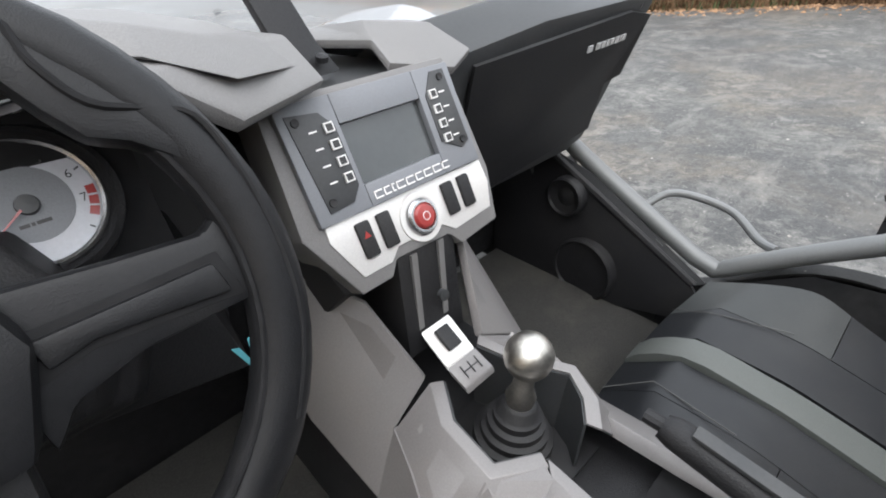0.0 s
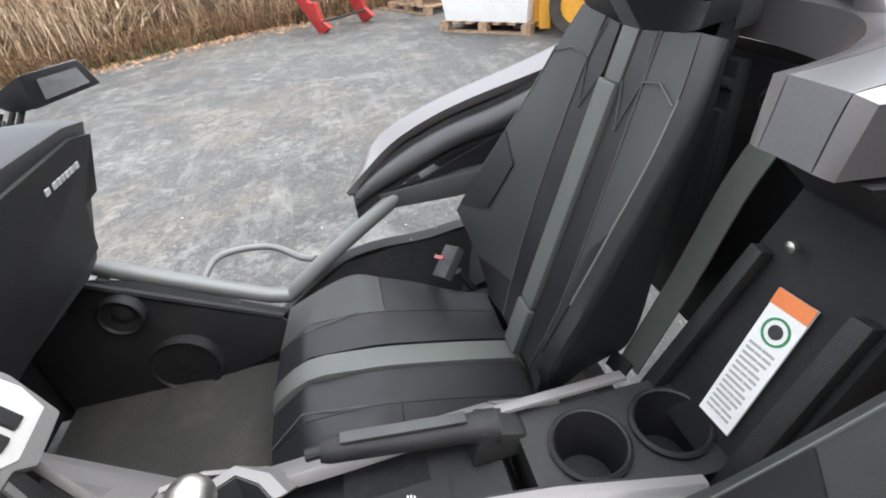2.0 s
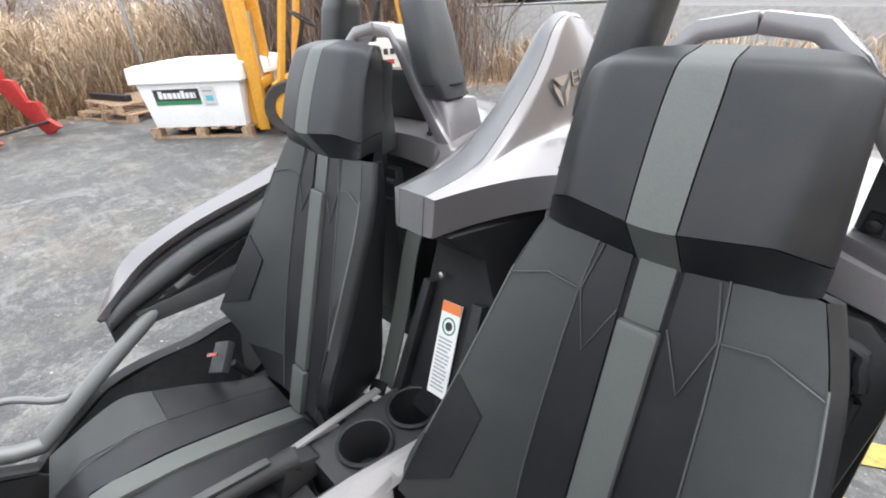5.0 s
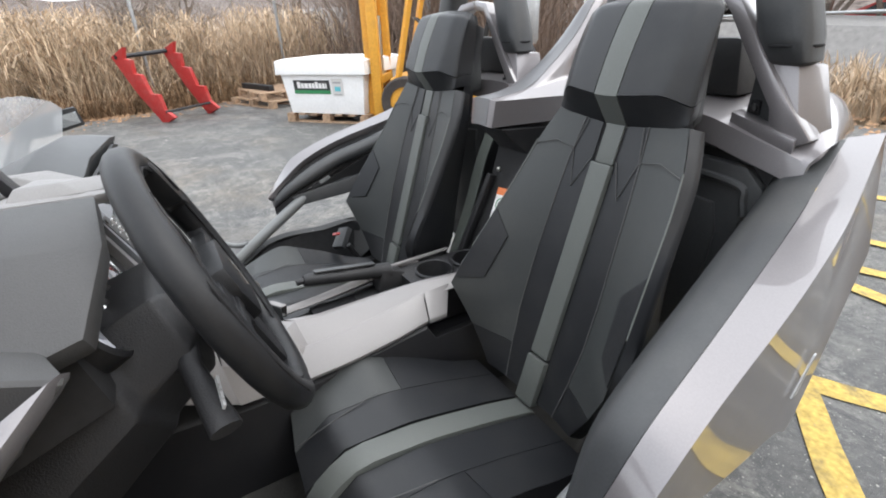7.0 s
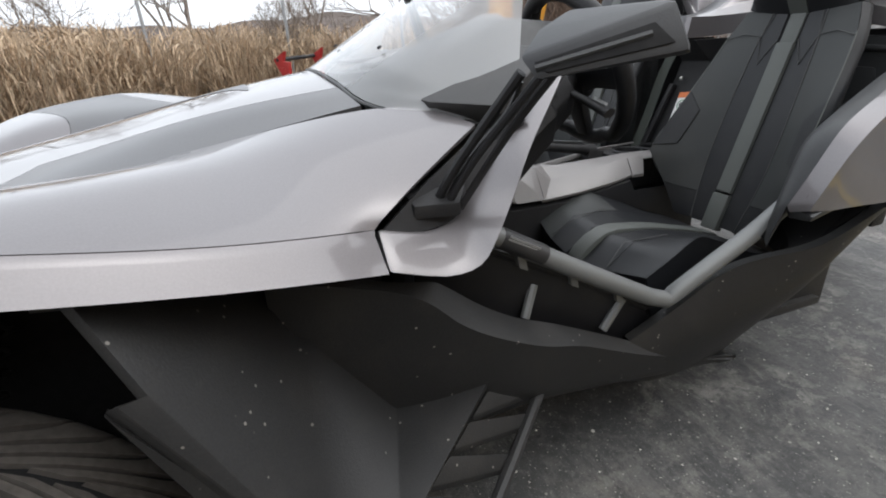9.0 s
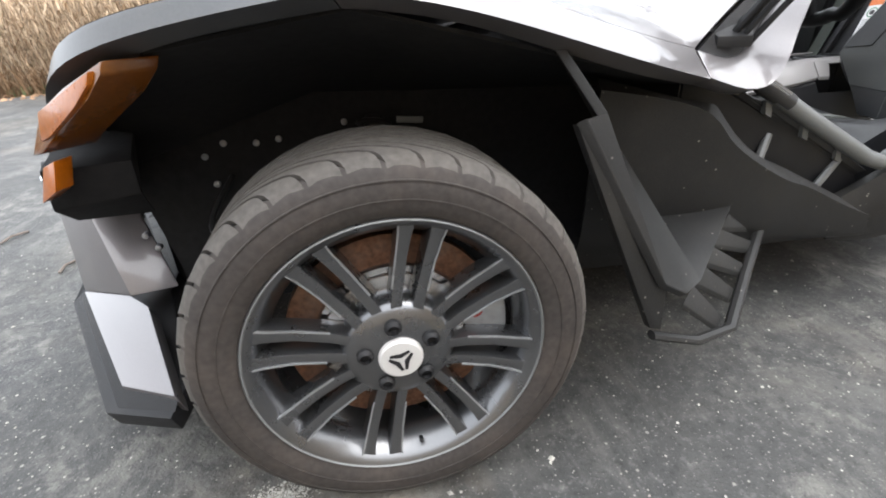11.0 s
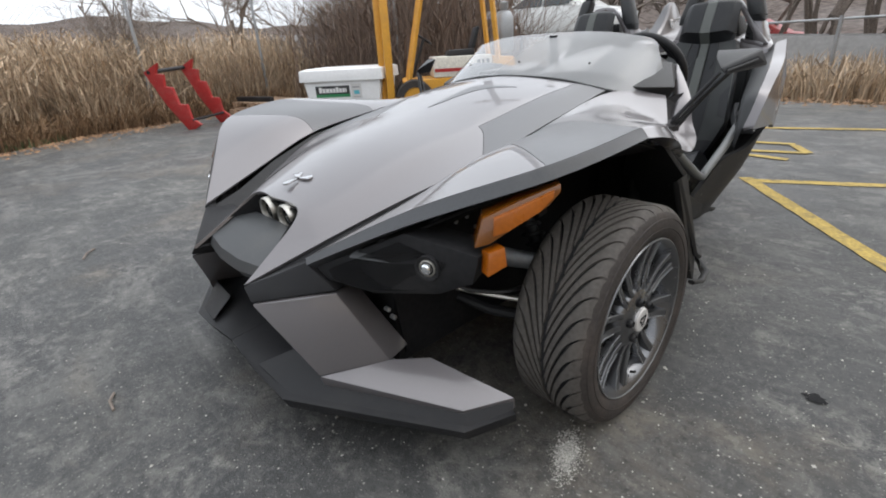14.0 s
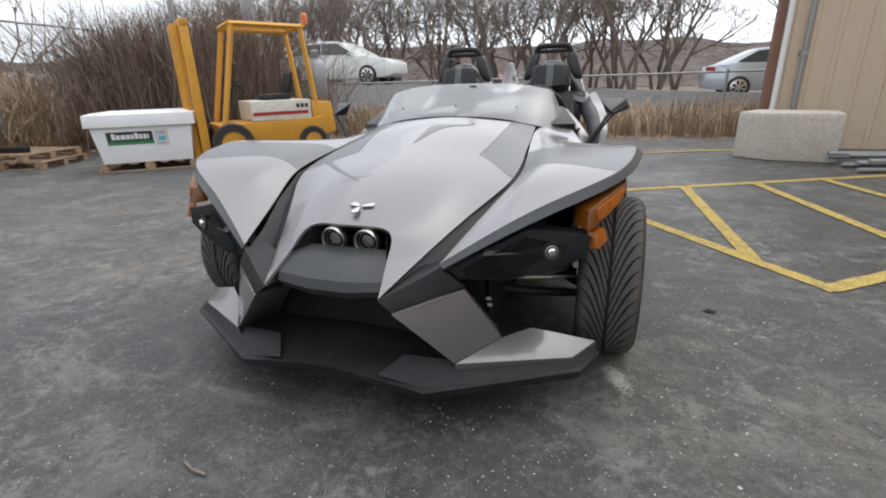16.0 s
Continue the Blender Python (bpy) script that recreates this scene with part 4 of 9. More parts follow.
    part("brake_disc", lathe(hub, ax, [(0.075, 0.028), (0.178, 0.028), (0.178, 0.006), (0.075, 0.006)], 48), RUST, wheel, "rusty brake disc")
    part("disc_bell", lathe(hub, ax, [(0.126, 0.020), (0.131, 0.034), (0.128, 0.040), (0.119, 0.041), (0.117, 0.047), (0.100, 0.050), (0.0, 0.050)], 48), BRIGHT, wheel, "grey brake disc bell")
    cal = part("brake_caliper", loft([ring_arc(side, 0.116, 0.190, -0.62, 0.02, x) for x in (0.0, 0.050)]), GALV, wheel, "grey brake caliper with red mark", bevel=0.004)
    part("caliper_mark", lathe(Vector((side * 0.050, -0.134, 0.030)), ax, [(0.013, 0), (0.013, 0.006), (0, 0.006)], 14), RED, cal)
    part("valve", tube([(side * 0.085, -0.02, -0.200), (side * 0.1, -0.02, -0.192)], 0.004, 8), BLACK, wheel)
    return wheel


def ring_arc(side, r0, r1, a0, a1, x):
    """Outline of a piece of a ring behind the axle."""
    pts = []
    for s in range(6):
        a = math.pi + a0 + (a1 - a0) * s / 5 + 0.2
        pts.append(Vector((side * x, r1 * math.cos(a), -r1 * math.sin(a))))
    for s in range(5, -1, -1):
        a = math.pi + a0 + (a1 - a0) * s / 5 + 0.2
        pts.append(Vector((side * x, r0 * math.cos(a), -r0 * math.sin(a))))
    return pts


for side in (-1, 1):
    front_wheel(side)
rear_tyre = [(0.20, -0.125), (0.28, -0.13), (0.31, -0.12), (0.325, -0.08), (0.328, 0.0), (0.325, 0.08), (0.31, 0.12), (0.28, 0.13), (0.20, 0.125)]
rear = empty("rear_wheel", "wide black rear tyre under the tail", "", (0, -2.65, 0.328), parent=roadster)
part("tyre", lathe((0, 0, 0), (1, 0, 0), rear_tyre, 48), RUBBER, rear)

# ---- fins, skirts, rails ----
for side in (-1, 1):
    fin = empty("wheel_fin", "matte black louvred fin behind the front wheel", "", (0, 0, 0), parent=roadster)
    pts = S(side, [(0.876, -0.268, 0.742), (0.925, -0.322, 0.648), (0.920, -0.290, 0.642), (0.953, -0.455, 0.345), (0.955, -0.500, 0.318), (0.935, -0.545, 0.325),
                   (0.735, -0.780, 0.362), (0.665, -0.620, 0.360), (0.665, -0.46, 0.585), (0.72, -0.36, 0.70)])
    part("fin_blade", sheet(pts, [(0, 1, 8, 9), (1, 2, 3, 8), (3, 4, 5, 7, 8), (5, 6, 7)], 0.014, (0.5 * side, -0.8, 0.4)), FENDERPLASTIC, fin, bevel=0.004)
    part("fin_edge", sheet(S(side, [(0.926, -0.290, 0.64), (0.957, -0.450, 0.26), (0.955, -0.475, 0.25), (0.948, -0.478, 0.33)]), [(0, 1, 2, 3)], 0.02, (0.5 * side, -0.8, 0.4)), FENDERPLASTIC, fin, bevel=0.003)
    # louvre frame: outer rail, foot and slats
    part("louvre_rail", tube(S(side, [(0.672, -0.945, 0.290), (0.80, -0.80, 0.245), (0.945, -0.640, 0.215), (0.958, -0.555, 0.212), (0.957, -0.455, 0.245)]), 0.012, 8, flat=0.7), FENDERPLASTIC, fin, bevel=0.0)
    for s in range(5):
        u = s / 4.6
        a = Vector((0.735, -0.780, 0.355)).lerp(Vector((0.95, -0.52, 0.31)), u)
        b = Vector((0.672, -0.940, 0.288)).lerp(Vector((0.955, -0.60, 0.212)), u)
        m = Vector((0.035, 0.045, -0.012))
        part("louvre_slat", prism(S(side, [a, a + m, b + m * 0.6, b]), (0, 0, -0.012)), FENDERPLASTIC, fin, bevel=0.002)
    # rocker skirt: a rolled ledge on top and a side that falls away below it
    ts = [(0.700, -0.44, 0.670), (0.736, -0.63, 0.617), (0.728, -0.697, 0.598), (0.708, -0.775, 0.530), (0.694, -0.87, 0.466), (0.688, -0.95, 0.430), (0.684, -1.16, 0.325), (0.680, -1.45, 0.182)]
    es = [(0.720, -0.44, 0.650), (0.757, -0.635, 0.606), (0.761, -0.715, 0.538), (0.756, -0.81, 0.473), (0.740, -0.92, 0.416), (0.726, -1.01, 0.382), (0.710, -1.21, 0.287), (0.690, -1.50, 0.188)]
    ws = [(0.690, -0.44, 0.32), (0.715, -0.635, 0.315), (0.722, -0.715, 0.31), (0.718, -0.81, 0.30), (0.708, -0.92, 0.275), (0.700, -1.01, 0.255), (0.690, -1.21, 0.215), (0.684, -1.50, 0.176)]
    bs = [(0.62, -0.44, 0.20), (0.64, -0.635, 0.20), (0.64, -0.715, 0.20), (0.64, -0.81, 0.195), (0.63, -0.92, 0.19), (0.62, -1.01, 0.185), (0.62, -1.21, 0.175), (0.64, -1.50, 0.165)]
    table = {f"{r}{i}": p for r, row in zip("tewb", (ts, es, ws, bs)) for i, p in enumerate(row)}
    moulded(table, [("rocker_skirt", [f"{r}{i} {r}{i + 1} {q}{i + 1} {q}{i}" for r, q in ("te", "ew", "wb") for i in range(7)], FENDERPLASTIC, "dusty black rocker skirt with a rolled ledge")],
            [(2, "e0 e1 e2 e3 e4 e5 e6 e7"), (1, "w0 w1 w2 w3 w4 w5 w6 w7")], side, 2, 0.008, (0.3, -1.0, 0.3), gap=0)
    # rear tub that rises from the sill and curls in behind the seat
    hi = 0.0 if side < 0 else -0.05
    a = [(0.688, -1.150, 0.330), (0.700, -1.280, 0.404), (0.718, -1.39, 0.472), (0.745, -1.52, 0.490 + hi * 0.3), (0.765, -1.62, 0.512 + hi), (0.778, -1.726, 0.565 + 2 * hi), (0.745, -1.86, 0.60 + 3 * hi), (0.52, -1.96, 0.60 + 3 * hi)]
    b = [(0.696, -1.165, 0.262), (0.716, -1.28, 0.30), (0.736, -1.40, 0.345), (0.748, -1.52, 0.375), (0.750, -1.63, 0.415 + hi * 0.5), (0.735, -1.75, 0.490 + hi), (0.680, -1.85, 0.55 + 2 * hi), (0.50, -1.93, 0.55 + 2 * hi)]
    c = [(0.670, -1.170, 0.20), (0.684, -1.28, 0.19), (0.688, -1.40, 0.205), (0.676, -1.52, 0.235), (0.655, -1.63, 0.285), (0.615, -1.73, 0.36), (0.55, -1.80, 0.42), (0.42, -1.88, 0.43)]
    e = [(0.664, -1.155, 0.330), (0.676, -1.285, 0.402), (0.692, -1.40, 0.467), (0.715, -1.525, 0.484 + hi * 0.3), (0.735, -1.63, 0.505 + hi), (0.748, -1.736, 0.560 + 2 * hi), (0.705, -1.84, 0.595 + 3 * hi), (0.50, -1.93, 0.595 + 3 * hi)]
    d = [(0.640, -1.160, 0.22), (0.650, -1.27, 0.22), (0.66, -1.41, 0.22), (0.66, -1.52, 0.24), (0.64, -1.63, 0.27), (0.61, -1.74, 0.31), (0.55, -1.82, 0.33), (0.42, -1.90, 0.34)]
    table = {f"{r}{i}": p for r, row in zip("ceab", (c, e, a, b)) for i, p in enumerate(row)}
    moulded(table, [("rear_tub", [f"{r}{i} {r}{i + 1} {q}{i + 1} {q}{i}" for r, q in ("ea", "ab", "bc") for i in range(7)], FENDERPLASTIC, "dusty black lower body")],
            [(2, "a0 a1 a2 a3 a4 a5 a6 a7"), (2, "e0 e1 e2 e3 e4 e5 e6 e7")], side, 2, 0.006, (0.3, -1.5, 0.4), gap=0)
    part("tub_liner", loft([[(x * side - 0.004 * side, y, z - 0.004) for x, y, z in e], [(x * side - 0.006 * side, y, z) for x, y, z in d]], False, False), PIT, roadster, "black inner wall of the tub")
    # frame rail: down to the knee, then up into the rear fender
    rail = part("frame_rail", tube(smooth_path(S(side, [(0.660, -0.70, 0.705), (0.668, -0.82, 0.640), (0.672, -1.00, 0.535), (0.676, -1.20, 0.424)]), 4) +
                                   smooth_path(S(side, [(0.680, -1.245, 0.408), (0.692, -1.34, 0.472), (0.702, -1.44, 0.535), (0.705, -1.56, 0.612), (0.705, -1.66, 0.676)]), 4), 0.0195, 14), TUBE, roadster, "grey powder-coated tubular frame rail")
    if side < 0:
        part("rail_sticker", tube(S(side, [(0.669, -0.84, 0.629), (0.671, -0.93, 0.577)]), 0.0202, 14), INK, rail, "dark label strip round the tube")
        part("sticker_lines", bars(3, (-0.690, -0.850, 0.634), (0, -0.87, -0.5), (-0.3, -0.4, 0.8), 0.004, [(0.05, 0.02), (0.03, 0.035), (0.06,)]), GREYINK, rail)
    part("lower_rail", tube(S(side, [(0.635, -0.72, 0.66), (0.64, -0.95, 0.53), (0.645, -1.22, 0.375)]), 0.010, 8), BLACK, roadster)
    for y, z in ((-0.88, 0.585), (-1.0, 0.52), (-1.12, 0.452)):
        part("rail_tab", prism(S(side, [(0.648, y, z), (0.662, y, z), (0.662, y - 0.018, z - 0.01), (0.648, y - 0.018, z - 0.01)]), (0, -0.006, -0.03)), TUBE, roadster)
    part("sill_brace", tube(S(side, [(0.64, -0.93, 0.50), (0.66, -0.90, 0.44)]), 0.010, 8), TUBE, roadster)
    part("sill_brace", tube(S(side, [(0.65, -1.15, 0.42), (0.655, -1.10, 0.355)]), 0.010, 8), TUBE, roadster)
part("step_bar", tube(smooth_path([(0.70, -1.06, 0.49), (0.745, -1.09, 0.515), (0.775, -1.14, 0.512), (0.785, -1.22, 0.495), (0.745, -1.29, 0.470), (0.712, -1.33, 0.478)], 6), 0.009, 10), TUBE, roadster, "small grey bar looped outside the rail")

# ---- windshield and mirrors ----
base = [(0.0, -0.625, 0.915), (0.16, -0.632, 0.910), (0.32, -0.645, 0.892), (0.45, -0.668, 0.862), (0.53, -0.730, 0.842), (0.585, -0.81, 0.828), (0.612, -0.905, 0.815)]
tops = [(0.0, -0.925, 1.082), (0.16, -0.928, 1.080), (0.31, -0.936, 1.070), (0.41, -0.946, 1.054), (0.46, -0.955, 1.044), (0.49, -0.962, 1.034), (0.512, -0.970, 1.018)]
rows = []
for u in (0, 0.25, 0.5, 0.75, 1.0):
    bow = 0.002 * math.sin(math.pi * u)
    half = [Vector(b).lerp(Vector(t), u) + Vector((0, bow * 0.6, bow * 0.6)) for b, t in zip(base, tops)]
    full = [Vector((-p.x, p.y, p.z)) for p in reversed(half[1:])] + half
    rows.append(smooth_path(full, 3))
bm = loft(rows, False, False)
bmesh.ops.recalc_face_normals(bm, faces=bm.faces)
shield = part("windshield", bm, SHIELD, roadster, "low clear wraparound acrylic windshield", sharp=80)
shield.visible_shadow = False
for x, y, z in ((0, -0.70, 0.965), (-0.34, -0.735, 0.952), (0.34, -0.735, 0.952)):
    part("shield_screw", lathe((x, y, z), (0, 0.6, 0.8), [(0.005, 0), (0.005, 0.004), (0.002, 0.005)], 10), BLACK, shield)
part("shield_seal", tube(smooth_path([(-x, y + 0.004, z - 0.004) for x, y, z in reversed(base[1:])] + [(x, y + 0.004, z - 0.004) for x, y, z in base], 3), 0.0035, 6), LIP, roadster)
hood_shape = BVHTree.FromPolygons([v.co.copy() for v in hood_panel.data.vertices], [tuple(p.vertices) for p in hood_panel.data.polygons])
rows = []
for y, x0, x1 in ((-0.160, 0.040, 0.042), (-0.22, 0.022, 0.044), (-0.30, 0.004, 0.047), (-0.36, -0.014, 0.050), (-0.40, -0.040, 0.050), (-0.43, -0.085, 0.040), (-0.455, -0.150, 0.020), (-0.465, -0.170, -0.10)):
    row = []
    for u in (0, 0.33, 0.67, 1):
        spot = hood_shape.ray_cast(Vector((x0 + (x1 - x0) * u, y, 1.2)), Vector((0, 0, -1)))[0]
        row.append(spot + Vector((0, 0, 0.0015)))
    rows.append(row + [row[3] - Vector((0, 0, 0.004)), row[0] - Vector((0, 0, 0.004))])
part("hood_vent", loft(rows), STRIPE, roadster, "dark grey vent in the middle of the hood", sharp=50)
for side in (-1, 1):
    mir = empty("side_mirror", "dark grey angular side mirror on black struts", "", (0, 0, 0), parent=roadster)
    P = S(side, [(0.829, -0.784, 0.928), (0.908, -0.943, 0.982), (0.934, -0.946, 0.928), (0.852, -0.797, 0.902), (0.775, -0.892, 0.985), (0.788, -0.830, 0.962), (0.805, -0.872, 0.912), (0.918, -0.966, 0.922), (0.880, -0.958, 0.984)])
    part("mirror_shell", solid(P, [(0, 1, 2, 3), (0, 5, 4, 8, 1), (3, 2, 7, 6), (1, 8, 7, 2), (4, 6, 7, 8), (0, 3, 6, 4, 5)]), MIRRORSHELL, mir, "satin black faceted housing", bevel=0.008)
    v0, v1, v2, v3 = (Vector(q) for q in P[:4])
    out = (v1 - v0).cross(v3 - v0).normalized()
    if out.x * side < 0:
        out = -out
    inset = [v0.lerp(v3, 0.34).lerp(v1.lerp(v2, 0.34), 0.07), v0.lerp(v3, 0.30).lerp(v1.lerp(v2, 0.30), 0.84), v0.lerp(v3, 0.80).lerp(v1.lerp(v2, 0.80), 0.92), v0.lerp(v3, 0.80).lerp(v1.lerp(v2, 0.80), 0.10)]
    part("mirror_band", prism([q + out * 0.001 for q in inset], out * 0.002), PIT, mir, "black recessed band", bevel=0.001)
    part("mirror_ridge", tube([v0.lerp(v3, 0.56).lerp(v1.lerp(v2, 0.5), u) + out * 0.003 for u in (0.05, 0.4, 0.80)], 0.004, 6), LIP, mir)
    part("mirror_glass", sheet(S(side, [(0.800, -0.906, 0.968), (0.866, -0.955, 0.969), (0.888, -0.956, 0.934), (0.818, -0.893, 0.926)]), [(0, 1, 2, 3)], 0.003, (0.85 * side, -0.8, 0.95)), MIRROR, mir)
    for q, r in (([(0.705, -0.712, 0.722), (0.745, -0.735, 0.790), (0.828, -0.790, 0.912)], 0.0075), ([(0.715, -0.725, 0.718), (0.765, -0.755, 0.800), (0.845, -0.805, 0.906)], 0.006), ([(0.722, -0.745, 0.715), (0.790, -0.790, 0.830), (0.850, -0.822, 0.908)], 0.006)):
        part("mirror_strut", tube(smooth_path(S(side, q), 4), r, 8), BLACK, mir)
    part("strut_web", sheet(S(side, [(0.716, -0.724, 0.745), (0.750, -0.752, 0.800), (0.742, -0.740, 0.795), (0.712, -0.716, 0.752)]), [(0, 1, 2, 3)], 0.004, (0, -0.7, 0.7)), BLACK, mir)
    part("mirror_foot", prism(S(side, [(0.675, -0.66, 0.73), (0.725, -0.67, 0.708), (0.735, -0.74, 0.706), (0.70, -0.765, 0.725)]), (0, 0, 0.022)), BLACK, mir, bevel=0.005)
    part("mirror_cable", tube(smooth_path(S(side, [(0.715, -0.72, 0.72), (0.735, -0.755, 0.79), (0.79, -0.79, 0.86), (0.81, -0.80, 0.90)]), 5), 0.004, 6), WIRE, mir)

# ---- rear quarters, tail deck, tower, roll hoops ----
DECK = dict(
    s0=(0, -1.862, 1.004), s1=(0, -1.98, 1.020), s2=(0, -2.05, 1.064), s3=(0, -2.115, 1.117), s4=(0, -2.17, 1.177), s5=(0, -2.212, 1.222), s6=(0, -2.30, 1.222), s7=(0, -2.45, 1.10), s8=(0, -2.68, 0.96),
    e0=(0.030, -1.864, 1.003), e1=(0.029, -1.98, 1.018), e2=(0.026, -2.052, 1.061), e3=(0.024, -2.118, 1.113), e4=(0.021, -2.174, 1.172), e5=(0.014, -2.216, 1.216), e6=(0.012, -2.30, 1.217), e7=(0.02, -2.45, 1.095), e8=(0.03, -2.68, 0.957),
    c0=(0.048, -1.868, 0.999), c1=(0.045, -1.975, 1.014), c2=(0.042, -2.055, 1.050), c3=(0.037, -2.124, 1.102), c4=(0.032, -2.182, 1.160), c5=(0.024, -2.225, 1.205), c6=(0.020, -2.30, 1.208), c7=(0.04, -2.45, 1.085), c8=(0.06, -2.68, 0.955),
    b2=(0.053, -2.06, 1.034), b3=(0.058, -2.16, 1.038), b4=(0.066, -2.31, 1.042), b5=(0.078, -2.50, 1.02), b8=(0.10, -2.68, 0.95),
    l1=(0.060, -1.93, 0.999), l2=(0.088, -2.00, 1.001), l3=(0.140, -2.055, 1.006), l4=(0.21, -2.072, 1.010), l5=(0.32, -2.078, 1.008), l6=(0.446, -2.070, 0.996), l7=(0.52, -2.066, 0.976), l8=(0.60, -2.060, 0.955), l9=(0.648, -2.055, 0.942),
    u0=(0.045, -1.860, 0.936), u1=(0.058, -1.925, 0.937), u2=(0.090, -1.993, 0.942), u3=(0.142, -2.047, 0.950), u4=(0.21, -2.064, 0.954), u5=(0.32, -2.070, 0.956), u6=(0.446, -2.062, 0.950), u7=(0.52, -2.058, 0.933), u8=(0.60, -2.052, 0.914), u9=(0.645, -2.047, 0.902),
    f0=(0, -1.852, 0.940), f1=(0.029, -1.854, 0.938),
    q4=(0.20, -2.30, 1.030), q5=(0.34, -2.32, 1.036), q6=(0.46, -2.32, 1.036), q7=(0.55, -2.30, 1.022), q8=(0.61, -2.22, 0.995), q9=(0.650, -2.13, 0.968),
    t4=(0.25, -2.62, 0.96), t5=(0.34, -2.62, 0.96), t6=(0.45, -2.60, 0.96), t7=(0.50, -2.56, 0.95), t8=(0.55, -2.48, 0.935), t9=(0.58, -2.38, 0.93))
moulded(DECK, [("tower_spine", [f"s{k} e{k} e{k + 1} s{k + 1}" for k in range(8)] + ["s0 e0 f1 f0"], STRIPE, "dark grey spine over the tower"),
               ("tail_deck", [f"e{k} c{k} c{k + 1} e{k + 1}" for k in range(8)] + ["c1 b2 c2", "c2 b2 b3 c3", "c3 b3 c4", "c4 b3 b4 c5", "c5 b4 c6", "c6 b4 b5 c7", "c7 b5 b8 c8", "c0 l1 c1", "l1 l2 b2 c1", "l2 l3 b3 b2", "l3 l4 q4 b3", "b3 q4 b4", "b4 q4 t4 b5", "b5 t4 b8"]
                + [f"l{k} l{k + 1} q{k + 1} q{k}" for k in range(4, 9)] + [f"q{k} q{k + 1} t{k + 1} t{k}" for k in range(4, 9)] + ["c0 u0 u1 l1"] + [f"l{k} u{k} u{k + 1} l{k + 1}" for k in range(1, 9)] + ["e0 c0 u0 f1"], PAINT, "titanium grey tail deck with a tower fin")],
        [(3, "c0 l1 l2 l3 l4 l5 l6 l7 l8 l9"), (2, "c1 b2 b3 b4 b5"), (2, "c1 c2 c3 c4 c5 c6"), (2, "e0 e1 e2 e3 e4 e5 e6"), (3, "s0 e0 c0"), (3, "c0 u0")], mirror=True, back=(0, -2.3, 0.6), thick=0.008, gap=0.0008)
for side in (-1, 1):
    inner = [(0.762, -1.440, 0.617), (0.745, -1.515, 0.687), (0.738, -1.59, 0.742), (0.717, -1.715, 0.798), (0.686, -1.86, 0.842), (0.655, -2.00, 0.890), (0.648, -2.16, 0.968)]
    outer = [(0.800, -1.460, 0.630), (0.792, -1.515, 0.700), (0.784, -1.57, 0.752), (0.768, -1.70, 0.806), (0.742, -1.84, 0.850), (0.712, -1.99, 0.903), (0.696, -2.16, 0.975)]
    lower = [(0.797, -1.455, 0.614), (0.794, -1.52, 0.605), (0.791, -1.61, 0.598), (0.788, -1.72, 0.590), (0.782, -1.85, 0.578), (0.775, -1.945, 0.568), (0.740, -2.10, 0.80)]
    if side < 0:
        # the driver's side stands prouder, with a steep front edge
        inner = [(0.761, -1.442, 0.616), (0.771, -1.478, 0.690), (0.776, -1.520, 0.762), (0.766, -1.597, 0.800), (0.745, -1.73, 0.848), (0.715, -1.88, 0.887), (0.687, -2.00, 0.915), (0.652, -2.16, 0.972)]
        outer = [(0.806, -1.450, 0.632), (0.813, -1.485, 0.700), (0.815, -1.530, 0.754), (0.808, -1.610, 0.800), (0.797, -1.735, 0.855), (0.772, -1.88, 0.895), (0.746, -1.99, 0.925), (0.700, -2.16, 0.988)]
        lower = [(0.803, -1.446, 0.616), (0.803, -1.50, 0.608), (0.800, -1.56, 0.603), (0.796, -1.65, 0.596), (0.790, -1.77, 0.585), (0.783, -1.88, 0.573), (0.776, -1.945, 0.568), (0.742, -2.13, 0.80)]
    table = {f"{r}{k}": p for r, row in zip("iow", (inner, outer, lower)) for k, p in enumerate(row)}
    table["e0"] = (0.766, -1.445, 0.604)
    last = len(inner) - 1
    chain = " ".join(f"o{k}" for k in range(last + 1))
    quarter = moulded(table, [("rear_quarter", [f"i{k} i{k + 1} o{k + 1} o{k}" for k in range(last)] + [f"o{k} o{k + 1} w{k + 1} w{k}" for k in range(last)] + ["i0 o0 w0 e0"], PAINT, "glossy titanium grey rear quarter panel")],
                      [(3, chain), (3, "i0 o0 w0")], side, 3, 0.02, (0.5, -1.8, 0.6), gap=0)[0]
    part("quarter_badge", prism(S(side, [(0.785, -1.868, 0.648), (0.776, -1.930, 0.694), (0.775, -1.940, 0.694), (0.784, -1.885, 0.648)]), (0.0025 * side, 0, 0)), GALV, quarter, "thin bright badge")
    # padded inner arm: rounded pad, pocket below it, tray with a pointed tip
    st = [(-1.455, 0.770, 0.612, 0.742, 0.592), (-1.51, 0.742, 0.676, 0.706, 0.632), (-1.60, 0.728, 0.735, 0.680, 0.676), (-1.70, 0.712, 0.780, 0.660, 0.722), (-1.82, 0.688, 0.818, 0.636, 0.760), (-2.05, 0.636, 0.910, 0.585, 0.850)]
    rows = []
    for y, xo, zo, xi, zi in st:
        mx, mz, rad = (xo + xi) / 2 + 0.002, (zo + zi) / 2 - 0.012, max(0.016, (zo - zi) * 0.46)
        rows.append(S(side, [(mx + 1.05 * rad * math.cos(q), y, mz + rad * math.sin(q)) for q in [2 * math.pi * j / 14 for j in range(14)]]))
